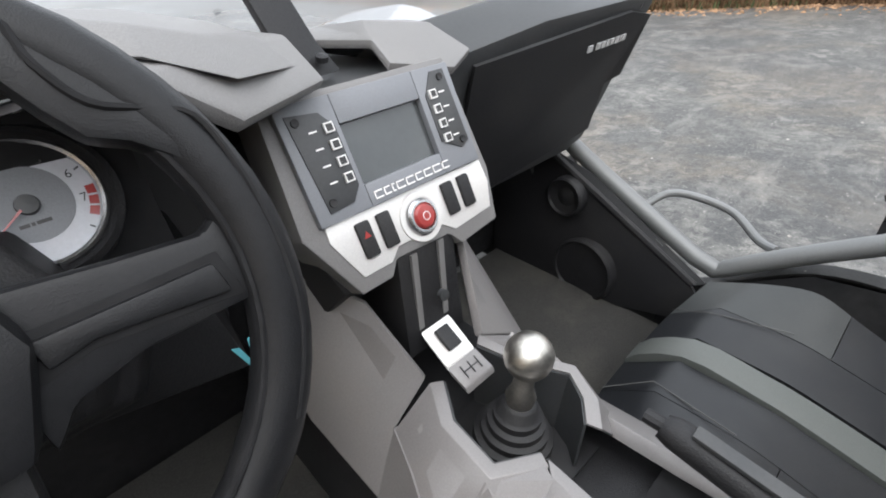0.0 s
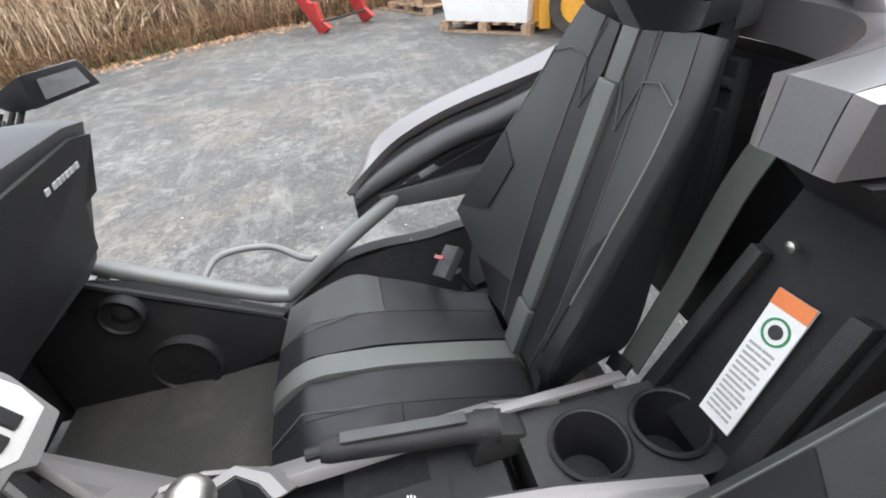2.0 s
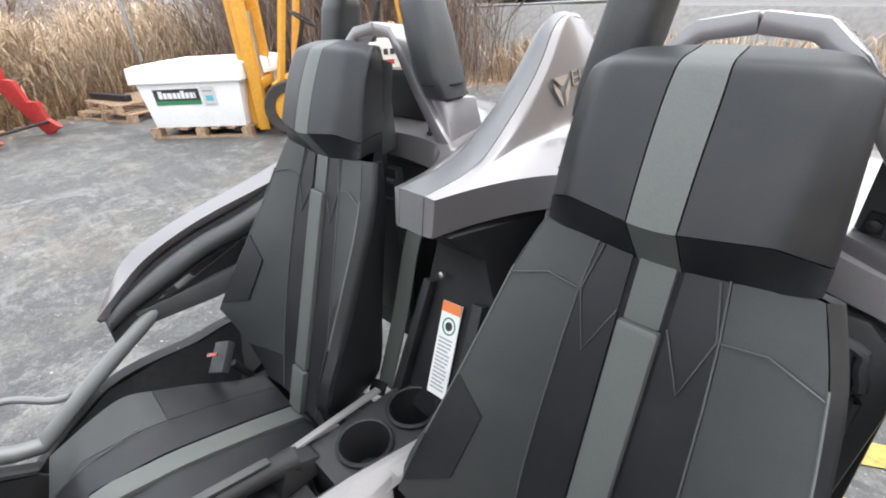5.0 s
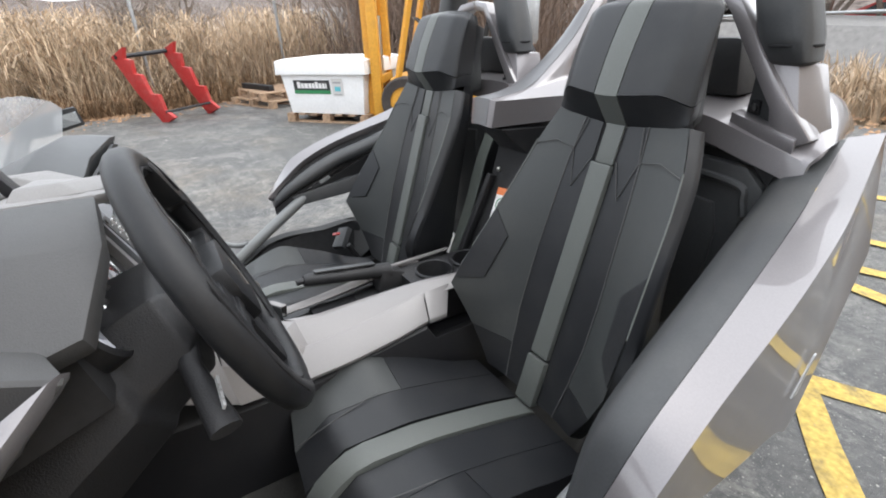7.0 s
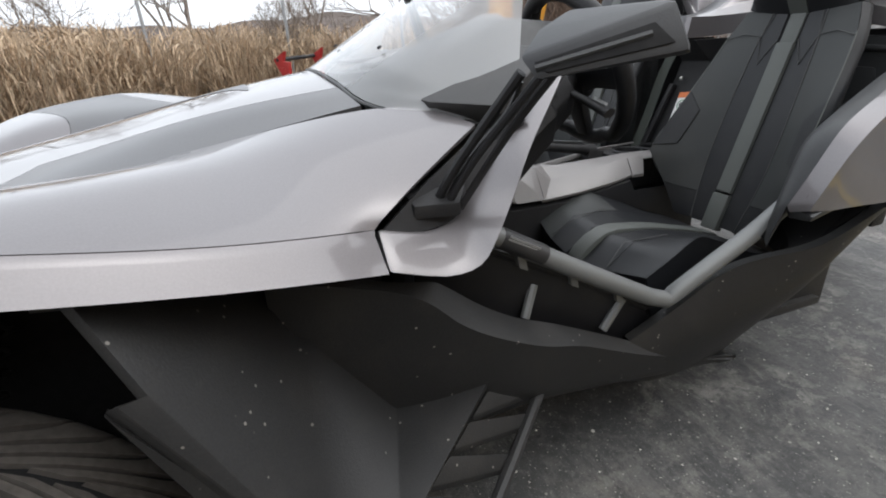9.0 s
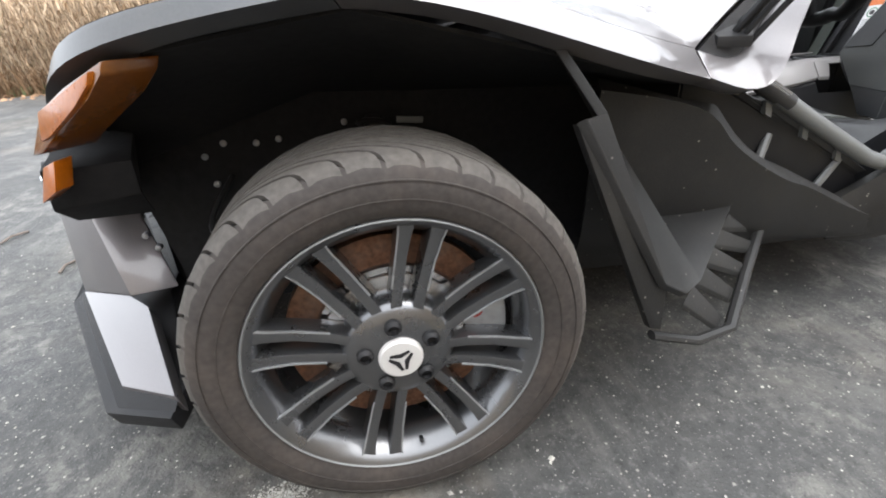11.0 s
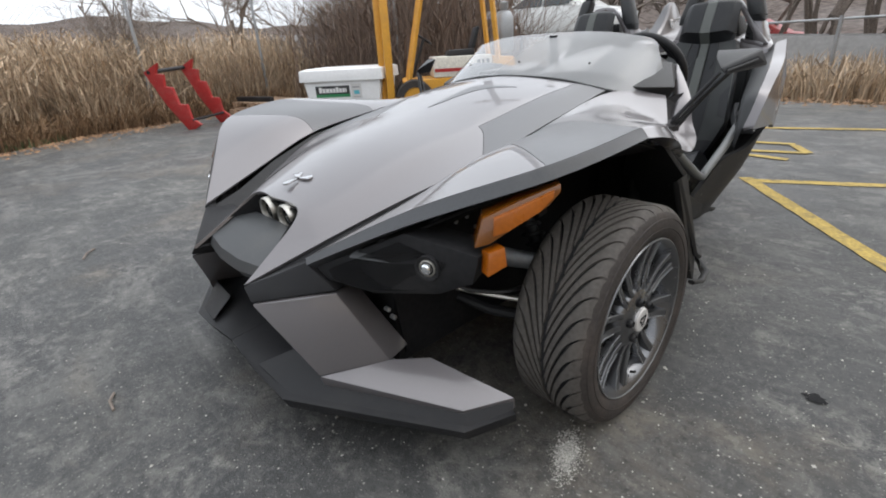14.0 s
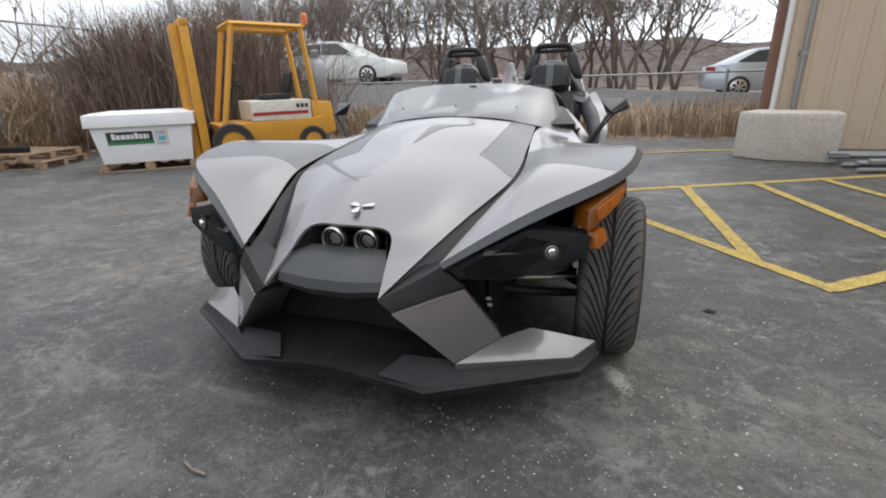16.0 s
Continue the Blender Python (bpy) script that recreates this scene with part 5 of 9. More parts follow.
    if side < 0:
        # broad, flat pad below the painted edge
        st = [(y, x - 0.004, z - 0.006, x - 0.055 * min(1, 0.4 + k * 0.3), z - 0.05) for k, (x, y, z) in enumerate(inner[:2] + inner[3:7])]
        rows = [S(side, [(x - 0.002, y, z - 0.005), (x - 0.022 * w, y, z - 0.006), (x - 0.048 * w, y, z - 0.018), (x - 0.066 * w, y, z - 0.042), (x - 0.068 * w, y, z - 0.080), (x - 0.050 * w, y, z - 0.10), (x - 0.016, y, z - 0.060)]) for (x, y, z), w in zip(inner, (0.45, 0.75, 1, 1.1, 1.15, 1.2, 1.2, 1.2))]
    part("arm_pad", loft(dense(rows, 4)), LIP, roadster, "charcoal padded side arm", sharp=70)
    part("arm_backing", sheet(S(side, [(xo - 0.004, y, zo - 0.006) for y, xo, zo, xi, zi in st] + [(xo - 0.035, y, zo - 0.075) for y, xo, zo, xi, zi in st]), [(k, k + 1, k + 7, k + 6) for k in range(5)], 0.006, (0.9 * side, -1.8, 0.7)), PIT, roadster)
    part("arm_pocket", sheet(S(side, [(0.735, -1.46, 0.606), (0.668, -1.62, 0.660), (0.640, -1.80, 0.745), (0.640, -1.80, 0.640), (0.690, -1.60, 0.612)]), [(0, 1, 2, 3, 4)], 0.004, (0.9 * side, -1.8, 0.7)), PIT, roadster)
    top = S(side, [(0.812, -1.446, 0.606), (0.760, -1.452, 0.612), (0.700, -1.530, 0.622), (0.640, -1.680, 0.668), (0.610, -1.78, 0.690), (0.640, -1.85, 0.69), (0.780, -1.62, 0.625)])
    low = S(side, [(0.805, -1.452, 0.592), (0.755, -1.462, 0.584), (0.690, -1.540, 0.586), (0.628, -1.690, 0.618), (0.600, -1.79, 0.640), (0.640, -1.86, 0.65), (0.775, -1.63, 0.600)])
    part("arm_blade", loft([top, low]), LIP, roadster, "charcoal tray below the pad", bevel=0.006)
    part("arm_clip", prism(S(side, [(0.690, -1.585, 0.652), (0.684, -1.615, 0.668), (0.680, -1.620, 0.652), (0.686, -1.595, 0.640)]), (-0.008 * side, 0, 0)), BLACK, roadster)
    # wall behind the seat with a ribbed cover
    part("seat_bulkhead", box((min(0.09 * side, 0.60 * side), -2.14, 0.40), (max(0.09 * side, 0.60 * side), -2.085, 0.935)), BLACK, roadster, "black wall behind the seat", bevel=0.006)
    cover = part("bulkhead_cover", loft([S(side, [(0.30, y, 0.50), (0.575, y, 0.48), (0.598, y, 0.80), (0.588, y, 0.880), (0.552, y, 0.915), (0.30, y, 0.928)]) for y in (-2.086, -2.060)]), LIP, roadster, "moulded black storage cover", bevel=0.008)
    part("cover_ridge", tube(smooth_path(S(side, [(0.545, -2.058, 0.50), (0.566, -2.058, 0.78), (0.560, -2.058, 0.852), (0.530, -2.058, 0.884), (0.30, -2.058, 0.895)]), 5), 0.008, 8), LIP, cover, "rounded ridge round the cover")
    part("cover_panel", loft([S(side, [(0.30, y, 0.52), (0.505, y, 0.52), (0.524, y, 0.78), (0.510, y, 0.838), (0.30, y, 0.855)]) for y in (-2.062, -2.048)]), LIP, cover, bevel=0.006)
    q0, q1, q2 = Vector((0.058 * side, -2.16, 1.038)), Vector((0.066 * side, -2.31, 1.042)), Vector((0.029 * side, -2.20, 1.175))
    n = (q1 - q0).cross(q2 - q0).normalized()
    if n.x * side < 0:
        n = -n
    r = Vector((0.20 * side, -0.97, 0.09)).normalized()
    r = (r - n * r.dot(n)).normalized()
    u = n.cross(r) if n.cross(r).z > 0 else r.cross(n)
    o = Vector((0.055 * side, -2.225, 1.112))
    o = o - n * (o - q0).dot(n) + n * 0.003
    emb = bmesh.new()
    x = 0.0
    for wd, shape in ((0.018, "tmbl"), (0.015, "lb"), (0.005, "l"), (0.019, "lrt"), (0.019, "ltbr"), (0.018, "tmbl"), (0.019, "lmr"), (0.020, "tblr"), (0.016, "tc")):
        h, k = 0.026, 0.0032
        for c in shape:
            bx = {"t": (0, wd, h - k, h), "m": (0, wd, h / 2 - k / 2, h / 2 + k / 2), "b": (0, wd, 0, k), "l": (0, k, 0, h), "r": (wd - k, wd, 0, h), "c": (wd / 2 - k / 2, wd / 2 + k / 2, 0, h)}[c]
            prism([o + r * (x + a) + u * b for a, b in ((bx[0], bx[2]), (bx[1], bx[2]), (bx[1], bx[3]), (bx[0], bx[3]))], n * (0.002 + 0.0002 * (ord(c) % 5)), emb)
        x += wd + 0.0035
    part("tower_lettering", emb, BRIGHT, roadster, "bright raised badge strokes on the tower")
    c = Vector((0.050 * side, -2.192, 1.110))
    c = c - n * (c - q0).dot(n) + n * 0.003
    for f in ((-1, 0.35), (1, 0.35)):
        s3 = f[0]
        bm = prism([c + r * 0.003 * s3 + u * -0.030, c + r * 0.007 * s3 + u * -0.004, c + r * 0.024 * s3 + u * 0.014, c + r * 0.022 * s3 + u * 0.000, c + r * 0.006 * s3 + u * -0.030], n * 0.004)
        part("emblem_wing", bm, BRIGHT, roadster, "bright shield emblem half")
    part("emblem_top", prism([c + r * -0.022 + u * 0.022, c + r * 0.022 + u * 0.022, c + r * 0.004 + u * 0.006, c + r * -0.004 + u * 0.006], n * 0.004), BRIGHT, roadster)
    # roll hoop: black bent bar with foam pads on painted feet, braced by painted blades
    hoop = empty("roll_hoop", "black padded roll hoop on a painted foot", "", (0, 0, 0), parent=roadster)
    cx = 0.365 * side
    leg = [(0.196, -2.13, 1.03), (0.190, -2.125, 1.10), (0.160, -2.115, 1.20), (0.136, -2.10, 1.285), (0.118, -2.095, 1.322)]
    bend = [(cx - x, y, z) for x, y, z in leg] + [(cx - 0.09, -2.09, 1.334), (cx, -2.09, 1.337), (cx + 0.09, -2.09, 1.334)] + [(cx + x, y, z) for x, y, z in reversed(leg)]
    part("hoop_bar", tube(smooth_path(bend, 4), 0.020, 12, up=(0, 1, 0)), BLACK, hoop)
    part("hoop_crossbar", tube([(cx - 0.125, -2.10, 1.296), (cx + 0.125, -2.10, 1.296)], 0.013, 10), BLACK, hoop)
    for s2 in (-1, 1):
        def H(u, y, z):
            return Vector((cx + s2 * u, y, z))
        # pad: a rounded slab with a stepped inner face
        pad = []
        for u, z, hw, hd in ((0.192, 1.088, 0.030, 0.026), (0.191, 1.094, 0.040, 0.036), (0.180, 1.135, 0.043, 0.040), (0.160, 1.20, 0.042, 0.040), (0.143, 1.26, 0.040, 0.038), (0.137, 1.282, 0.034, 0.034), (0.135, 1.288, 0.024, 0.024)):
            pad.append([H(u + hw * math.copysign(abs(math.cos(q)) ** 0.5, math.cos(q)), -2.112 + hd * math.copysign(abs(math.sin(q)) ** 0.5, math.sin(q)), z) for q in [2 * math.pi * (j + 0.5) / 16 for j in range(16)]])
        p = part("hoop_pad", loft(pad), LIP, hoop, "grey foam pad", sharp=60)
        part("pad_groove", tube([H(0.185 + 0.044 * math.cos(q), -2.112 + 0.040 * math.sin(q), 1.118) for q in [2 * math.pi * j / 20 for j in range(20)]], 0.0025, 5, closed=True), PIT, p)
        # foot block under the pad
        lo = [H(0.198, -2.076, 0.980), H(0.253, -2.070, 0.968), H(0.266, -2.158, 0.975), H(0.160, -2.185, 0.985)]
        hi = [H(0.172, -2.084, 1.094), H(0.213, -2.092, 1.092), H(0.226, -2.168, 1.086), H(0.160, -2.175, 1.092)]
        foot = part("hoop_foot", loft([lo, hi]), PAINT, hoop, "titanium grey hoop foot", bevel=0.005)
        sill = [H(0.128, -2.078, 1.000), H(0.252, -2.060, 0.970), H(0.246, -2.088, 0.972), H(0.128, -2.112, 1.002)]
        part("foot_sill", loft([[p - Vector((0, 0, 0.020)) for p in sill], [p + Vector((0, 0, 0.006)) for p in sill]]), PAINT, foot, "thin ledge along the foot", bevel=0.003)
        # blade from the foot up behind the headrest
        ends = [H(0.250, -2.070, 0.962), H(0.205, -2.068, 1.030), H(0.150, -2.070, 1.105), H(0.098, -2.075, 1.180), H(0.062, -2.085, 1.212), H(0.0, -2.09, 1.220)]
        wid = (0.024, 0.015, 0.0125, 0.0125, 0.0135, 0.0135)
        rows = []
        for k, p0 in enumerate(ends):
            d = (ends[min(k + 1, 5)] - ends[max(k - 1, 0)]).normalized()
            n0 = Vector((-d.z, 0, d.x)) * wid[k]
            rows.append([p0 - n0, p0 + n0, p0 + n0 * 0.8 + Vector((0, -0.055, 0)), p0 - n0 * 0.8 + Vector((0, -0.055, 0))])
        part("hoop_blade", loft(rows), PAINT, hoop, "titanium grey hoop blade", bevel=0.006)
        # pocket inside the foot: charcoal stands in for the paint in shade
        part("foot_pocket", prism([H(0.140, -2.104, 0.990), H(0.232, -2.104, 0.975), H(0.205, -2.104, 1.030), H(0.160, -2.104, 1.090), H(0.144, -2.104, 1.100)], (0, -0.008, 0)), LIP, foot, "triangular pocket beside the blade, charcoal for shaded paint", bevel=0.002)
        part("latch_plate", prism([H(0.146, -2.098, 1.004), H(0.166, -2.098, 1.001), H(0.165, -2.098, 1.026), H(0.150, -2.098, 1.028)], (0, -0.008, 0)), PIT, foot, bevel=0.002)
        part("pocket_latch", lathe(H(0.157, -2.099, 1.014), (0, 1, 0), [(0.007, 0), (0.007, 0.008), (0.003, 0.010)], 12), BLACK, foot)
    part("storage_hump", loft([[(cx - 0.1, -2.14, 1.02), (cx + 0.1, -2.14, 1.02), (cx + 0.11, -2.3, 1.03), (cx - 0.11, -2.3, 1.03)], [(cx - 0.075, -2.16, 1.13), (cx + 0.075, -2.16, 1.13), (cx + 0.08, -2.26, 1.12), (cx - 0.08, -2.26, 1.12)]]), BLACK, roadster, "black hump behind the headrest", bevel=0.015)

# ---- seats ----
def ribbon(rows, drop):
    """rows of (left point, right point); drop: the depth vector."""
    d = Vector(drop)
    return loft([[Vector(a), Vector(b), Vector(b) + d, Vector(a) + d] for a, b in rows])


def seat(cx, name_label):
    st = empty("seat", name_label, "", (0, 0, 0), parent=roadster)
    bot, top = Vector((0, -1.735, 0.395)), Vector((0, -1.925, 0.985))
    nrm = Vector((0, 0.952, 0.306))

    def at(t, u, v):
        return bot.lerp(top, t) + nrm * v + Vector((cx + u, 0, 0))

    # backrest: the ridge of each bolster comes forward to a tip low down
    ts = (0.0, 0.14, 0.285, 0.45, 0.60, 0.78, 0.90, 1.02)
    ridge = ((0.140, 0.015), (0.190, 0.055), (0.240, 0.115), (0.226, 0.089), (0.210, 0.064), (0.192, 0.036), (0.178, 0.022), (0.152, 0.010))
    inner = ((0.080, 0.004), (0.092, 0.005), (0.100, 0.006), (0.100, 0.008), (0.096, 0.009), (0.090, 0.009), (0.084, 0.008), (0.074, 0.004))
    for s in (-1, 1):
        table = {}
        for k, t in enumerate(ts):
            (ru, rv), (iu, iv) = ridge[k], inner[k]
            table[f"r{k}"] = at(t, s * ru, rv)
            table[f"w{k}"] = at(t, s * (ru * 0.45 + iu * 0.55), rv * 0.40 + iv * 0.60)
            table[f"i{k}"] = at(t, s * iu, iv)
            table[f"g{k}"] = at(t, s * 0.029, 0.004)
            table[f"f{k}"] = at(t, s * (ru + 0.012), rv - 0.030)
            table[f"k{k}"] = at(t, s * (ru - 0.045), -0.075)
        span = range(7)
        # the flank facing +x is lighter: side light put into its colour
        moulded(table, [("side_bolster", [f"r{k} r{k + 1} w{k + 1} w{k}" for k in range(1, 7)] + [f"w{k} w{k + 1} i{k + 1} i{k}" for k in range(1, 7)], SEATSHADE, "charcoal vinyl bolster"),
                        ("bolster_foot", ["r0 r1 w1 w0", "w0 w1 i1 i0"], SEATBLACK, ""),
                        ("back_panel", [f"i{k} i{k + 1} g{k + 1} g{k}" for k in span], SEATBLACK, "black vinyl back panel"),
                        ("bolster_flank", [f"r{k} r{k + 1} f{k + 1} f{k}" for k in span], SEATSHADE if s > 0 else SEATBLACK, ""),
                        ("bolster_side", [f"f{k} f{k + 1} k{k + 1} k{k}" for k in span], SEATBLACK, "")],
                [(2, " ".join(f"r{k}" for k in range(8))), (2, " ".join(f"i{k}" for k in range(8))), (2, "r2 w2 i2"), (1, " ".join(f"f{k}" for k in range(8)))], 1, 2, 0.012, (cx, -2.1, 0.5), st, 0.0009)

        def on_wing(t, f):
            k = max(i for i in range(7) if ts[i] <= t)
            w = (t - ts[k]) / (ts[k + 1] - ts[k])
            o0, i0 = table[f"r{k}"].lerp(table[f"r{k + 1}"], w), table[f"i{k}"].lerp(table[f"i{k + 1}"], w)
            return o0.lerp(i0, f) + nrm * 0.0030
        part("bolster_inset", ribbon([(on_wing(t, 0.015), on_wing(t, f)) for t, f in ((0.318, 0.05), (0.350, 0.40), (0.45, 0.44), (0.53, 0.46), (0.615, 0.03))], nrm * -0.004), SEATBLACK, st, "black bolster inset")
        part("chevron_seam", tube([at(1.0, s * 0.066, 0.0068), at(0.90, s * 0.081, 0.0095), at(0.775, s * 0.060, 0.0085), at(0.885, s * 0.030, 0.0060)], 0.0012, 5), STITCH, st)
        part("bolster_seam", tube([on_wing(0.885, 0.02), on_wing(0.912, 0.52), on_wing(0.90, 0.99)], 0.0012, 5), STITCH, st)
        part("piping", tube([at(t, s * (i[0] * 0.99), i[1] + 0.001) for t, i in zip(ts, inner)], 0.0014, 6), STITCH, st)
        part("ridge_piping", tube(smooth_path([at(t, s * q[0], q[1] + 0.0005) for t, q in zip(ts, ridge) if 0.4 < t < 1.0], 4), 0.0016, 6), SEATGREY, st)
    part("centre_strip", ribbon([(at(t, -0.025, 0.013), at(t, 0.025, 0.013)) for t in (0.17, 0.18, 0.4, 0.6, 0.86, 0.872)], nrm * -0.03), SEATGREY, st, "olive grey centre strip", bevel=0.004)
    part("strip_foot", ribbon([(at(t, -0.027, 0.017), at(t, 0.027, 0.017)) for t in (-0.02, 0.16)], nrm * -0.03), SEATGREY, st, bevel=0.004)
    part("strip_upper", ribbon([(at(t, -0.022, 0.005), at(t, 0.022, 0.005)) for t in (0.872, 1.03)], nrm * -0.03), SEATGREY, st, bevel=0.004)
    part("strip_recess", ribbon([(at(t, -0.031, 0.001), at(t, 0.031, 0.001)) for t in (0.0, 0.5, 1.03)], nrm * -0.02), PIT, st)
    shell = [[at(t, -h * 0.98, -0.045), at(t, h * 0.98, -0.045), at(t, h * 0.86, -0.095), at(t, -h * 0.86, -0.095)] for t, h in zip((0.0, 0.2, 0.4, 0.6, 0.8, 1.0, 1.2, 1.34), (0.11, 0.15, 0.165, 0.15, 0.135, 0.118, 0.105, 0.09))]
    part("back_shell", loft(dense(shell, 2)), SEATBLACK, st, "black moulded seat back", bevel=0.01)

    # headrest: a faceted block, undercut below, leaning back
    rows = (((0.026, -1.930, 0.970), (0.085, -1.925, 0.982), (0.152, -1.915, 1.003), (0.112, -2.000, 1.000)),
            ((0.026, -1.880, 1.043), (0.106, -1.892, 1.050), (0.152, -1.925, 1.030), (0.112, -2.005, 1.030)),
            ((0.026, -1.905, 1.110), (0.108, -1.916, 1.110), (0.146, -1.946, 1.110), (0.108, -2.020, 1.110)),
            ((0.026, -1.932, 1.166), (0.106, -1.942, 1.166), (0.142, -1.968, 1.162), (0.102, -2.030, 1.160)),
            ((0.024, -1.952, 1.196), (0.098, -1.960, 1.193), (0.130, -1.982, 1.186), (0.092, -2.030, 1.184)),
            ((0.022, -2.000, 1.206), (0.088, -2.000, 1.203), (0.112, -2.006, 1.196), (0.085, -2.035, 1.190)))
    table = {}
    for k, row in enumerate(rows):
        for c, (u, y, z) in zip("abcd", row):
            table[f"{c}{k}"] = Vector((cx + u, y, z))
            table[f"{c.upper()}{k}"] = Vector((cx - u, y, z))
    front = [f"{p}{k} {q}{k} {q}{k + 1} {p}{k + 1}" for p, q in ("DC", "CB", "BA", "ab", "bc", "cd") for k in range(1, 5)]
    moulded(table, [("headrest", front, SEATBLACK, "black vinyl headrest"),
                    ("headrest_underside", [f"{p}0 {q}0 {q}1 {p}1" for p, q in ("DC", "CB", "BA", "ab", "bc", "cd")], SEATBLACK, "black headrest underside"),
                    ("headrest_strip", [f"A{k} a{k} a{k + 1} A{k + 1}" for k in range(5)], SEATGREY, "olive grey headrest strip")],
            [(3, "C1 B1 A1 a1 b1 c1"), (2, "B1 B2 B3 B4 B5"), (2, "b1 b2 b3 b4 b5"), (2, "C0 C1 C2 C3 C4"), (2, "c0 c1 c2 c3 c4"), (1, "C4 B4 A4 a4 b4 c4"), (2, "B0 B1"), (2, "b0 b1")], 1, 3, 0.012, (cx, -2.1, 1.05), st, 0.0010)
    part("headrest_back", loft([[(cx - w, -2.0, z), (cx + w, -2.0, z), (cx + w * 0.8, -2.06, z), (cx - w * 0.8, -2.06, z)] for w, z in ((0.11, 0.98), (0.105, 1.11), (0.082, 1.192))]), SEATSHADE, st, bevel=0.01)

    # cushion
    ys = (-1.225, -1.31, -1.415, -1.475, -1.56, -1.64, -1.725)
    mid = (0.388, 0.452, 0.447, 0.438, 0.418, 0.397, 0.372)
    rim = ((0.242, -1.255, 0.425), (0.238, -1.335, 0.462), (0.227, -1.415, 0.492), (0.222, -1.475, 0.474), (0.215, -1.56, 0.440), (0.205, -1.64, 0.400), (0.195, -1.725, 0.372))
    for s in (-1, 1):
        table = {"gf": Vector((cx + s * 0.034, -1.245, 0.31)), "mf": Vector((cx + s * 0.125, -1.250, 0.315)), "rf": Vector((cx + s * 0.220, -1.275, 0.32)), "of": Vector((cx + s * 0.222, -1.30, 0.31))}
        for k in range(7):
            u, y, z = rim[k]
            table[f"g{k}"] = Vector((cx + s * 0.034, ys[k], mid[k]))
            table[f"m{k}"] = Vector((cx + s * 0.125, ys[k] - (0.007 if k == 0 else 0), mid[k] + (0.012, 0.008, 0.011, 0.010, 0.008, 0.004, 0.002)[k]))
            table[f"r{k}"] = Vector((cx + s * u, y, z))
            table[f"o{k}"] = Vector((cx + s * (u + 0.010), y - (0.02 if k == 0 else 0), 0.31))
        # front wing lighter at +x, black at -x: light and shade by colour
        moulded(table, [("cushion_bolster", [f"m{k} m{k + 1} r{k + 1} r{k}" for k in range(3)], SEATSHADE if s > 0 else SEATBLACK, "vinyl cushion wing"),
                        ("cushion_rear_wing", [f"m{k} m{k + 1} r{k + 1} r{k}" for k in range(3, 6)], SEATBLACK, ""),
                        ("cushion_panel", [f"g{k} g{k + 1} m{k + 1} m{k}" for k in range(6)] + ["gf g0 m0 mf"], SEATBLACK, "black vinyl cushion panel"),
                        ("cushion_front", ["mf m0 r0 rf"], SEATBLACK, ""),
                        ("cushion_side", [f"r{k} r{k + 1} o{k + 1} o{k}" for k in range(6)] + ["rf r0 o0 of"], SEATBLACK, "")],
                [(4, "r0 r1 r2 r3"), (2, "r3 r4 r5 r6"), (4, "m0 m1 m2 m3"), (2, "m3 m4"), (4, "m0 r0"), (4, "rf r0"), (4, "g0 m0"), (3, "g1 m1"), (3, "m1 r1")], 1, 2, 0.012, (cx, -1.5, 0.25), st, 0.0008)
        part("cushion_seam", tube([(cx + s * 0.128, -1.235, 0.412), (cx + s * 0.105, -1.30, 0.457), (cx + s * 0.128, -1.42, 0.466)], 0.0011, 5), STITCH, st)
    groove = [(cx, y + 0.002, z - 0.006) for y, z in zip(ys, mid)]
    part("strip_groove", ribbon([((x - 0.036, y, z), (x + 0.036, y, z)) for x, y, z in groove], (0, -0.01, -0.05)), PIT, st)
    strip = [(-1.247, 0.32)] + [(y + 0.001, z + 0.005) for y, z in zip(ys, mid)]
    rows = dense([[(cx - 0.029, y, z), (cx + 0.023, y, z)] for y, z in strip], 3)
    part("cushion_strip", ribbon(rows, (0, -0.02, -0.04)), SEATGREY, st, "olive grey cushion strip", bevel=0.003)
    part("seat_base", box((cx - 0.20, -1.72, 0.23), (cx + 0.20, -1.29, 0.34)), BLACK, st, bevel=0.01)
    return st


seat(-0.365, "black and olive grey vinyl bucket seat beside the steering wheel")
seat(0.365, "black and olive grey vinyl bucket seat beside the parking brake")

# seat belts
belt = surface("grey_belt_webbing", (0.085, 0.095, 0.085), 0.8, grain=900, vary=0.2, bump=0.3)
for side in (-1, 1):
    path = smooth_path([(0.150 * side, -2.045, 0.95), (0.165 * side, -1.985, 0.82), (0.165 * side, -1.93, 0.66), (0.16 * side, -1.86, 0.50)], 5)
    part("seat_belt", loft([[(p.x - 0.023, p.y, p.z), (p.x + 0.023, p.y, p.z), (p.x + 0.023, p.y - 0.003, p.z), (p.x - 0.023, p.y - 0.003, p.z)] for p in path]), belt, roadster, "grey seat belt webbing")
    part("belt_anchor", lathe((0.235 * side, -2.075, 0.885), (0, 1, 0), [(0.020, 0), (0.020, 0.01), (0.012, 0.014), (0.012, 0.006), (0, 0.006)], 18), BLACK, roadster)
buckle = part("belt_buckle", turned_box((0.600, -1.646, 0.460), (0.052, 0.024, 0.084), Euler((0.9, 0.3, 0.5)).to_matrix()), LIP, roadster, "grey seat belt buckle with red button", bevel=0.004)
part("buckle_print", turned_box((0.597, -1.626, 0.484), (0.034, 0.005, 0.009), Euler((0.9, 0.3, 0.5)).to_matrix()), RED, buckle)
part("buckle_print", turned_box((0.602, -1.646, 0.436), (0.014, 0.005, 0.014), Euler((0.9, 0.3, 0.5)).to_matrix()), WHITE, buckle)
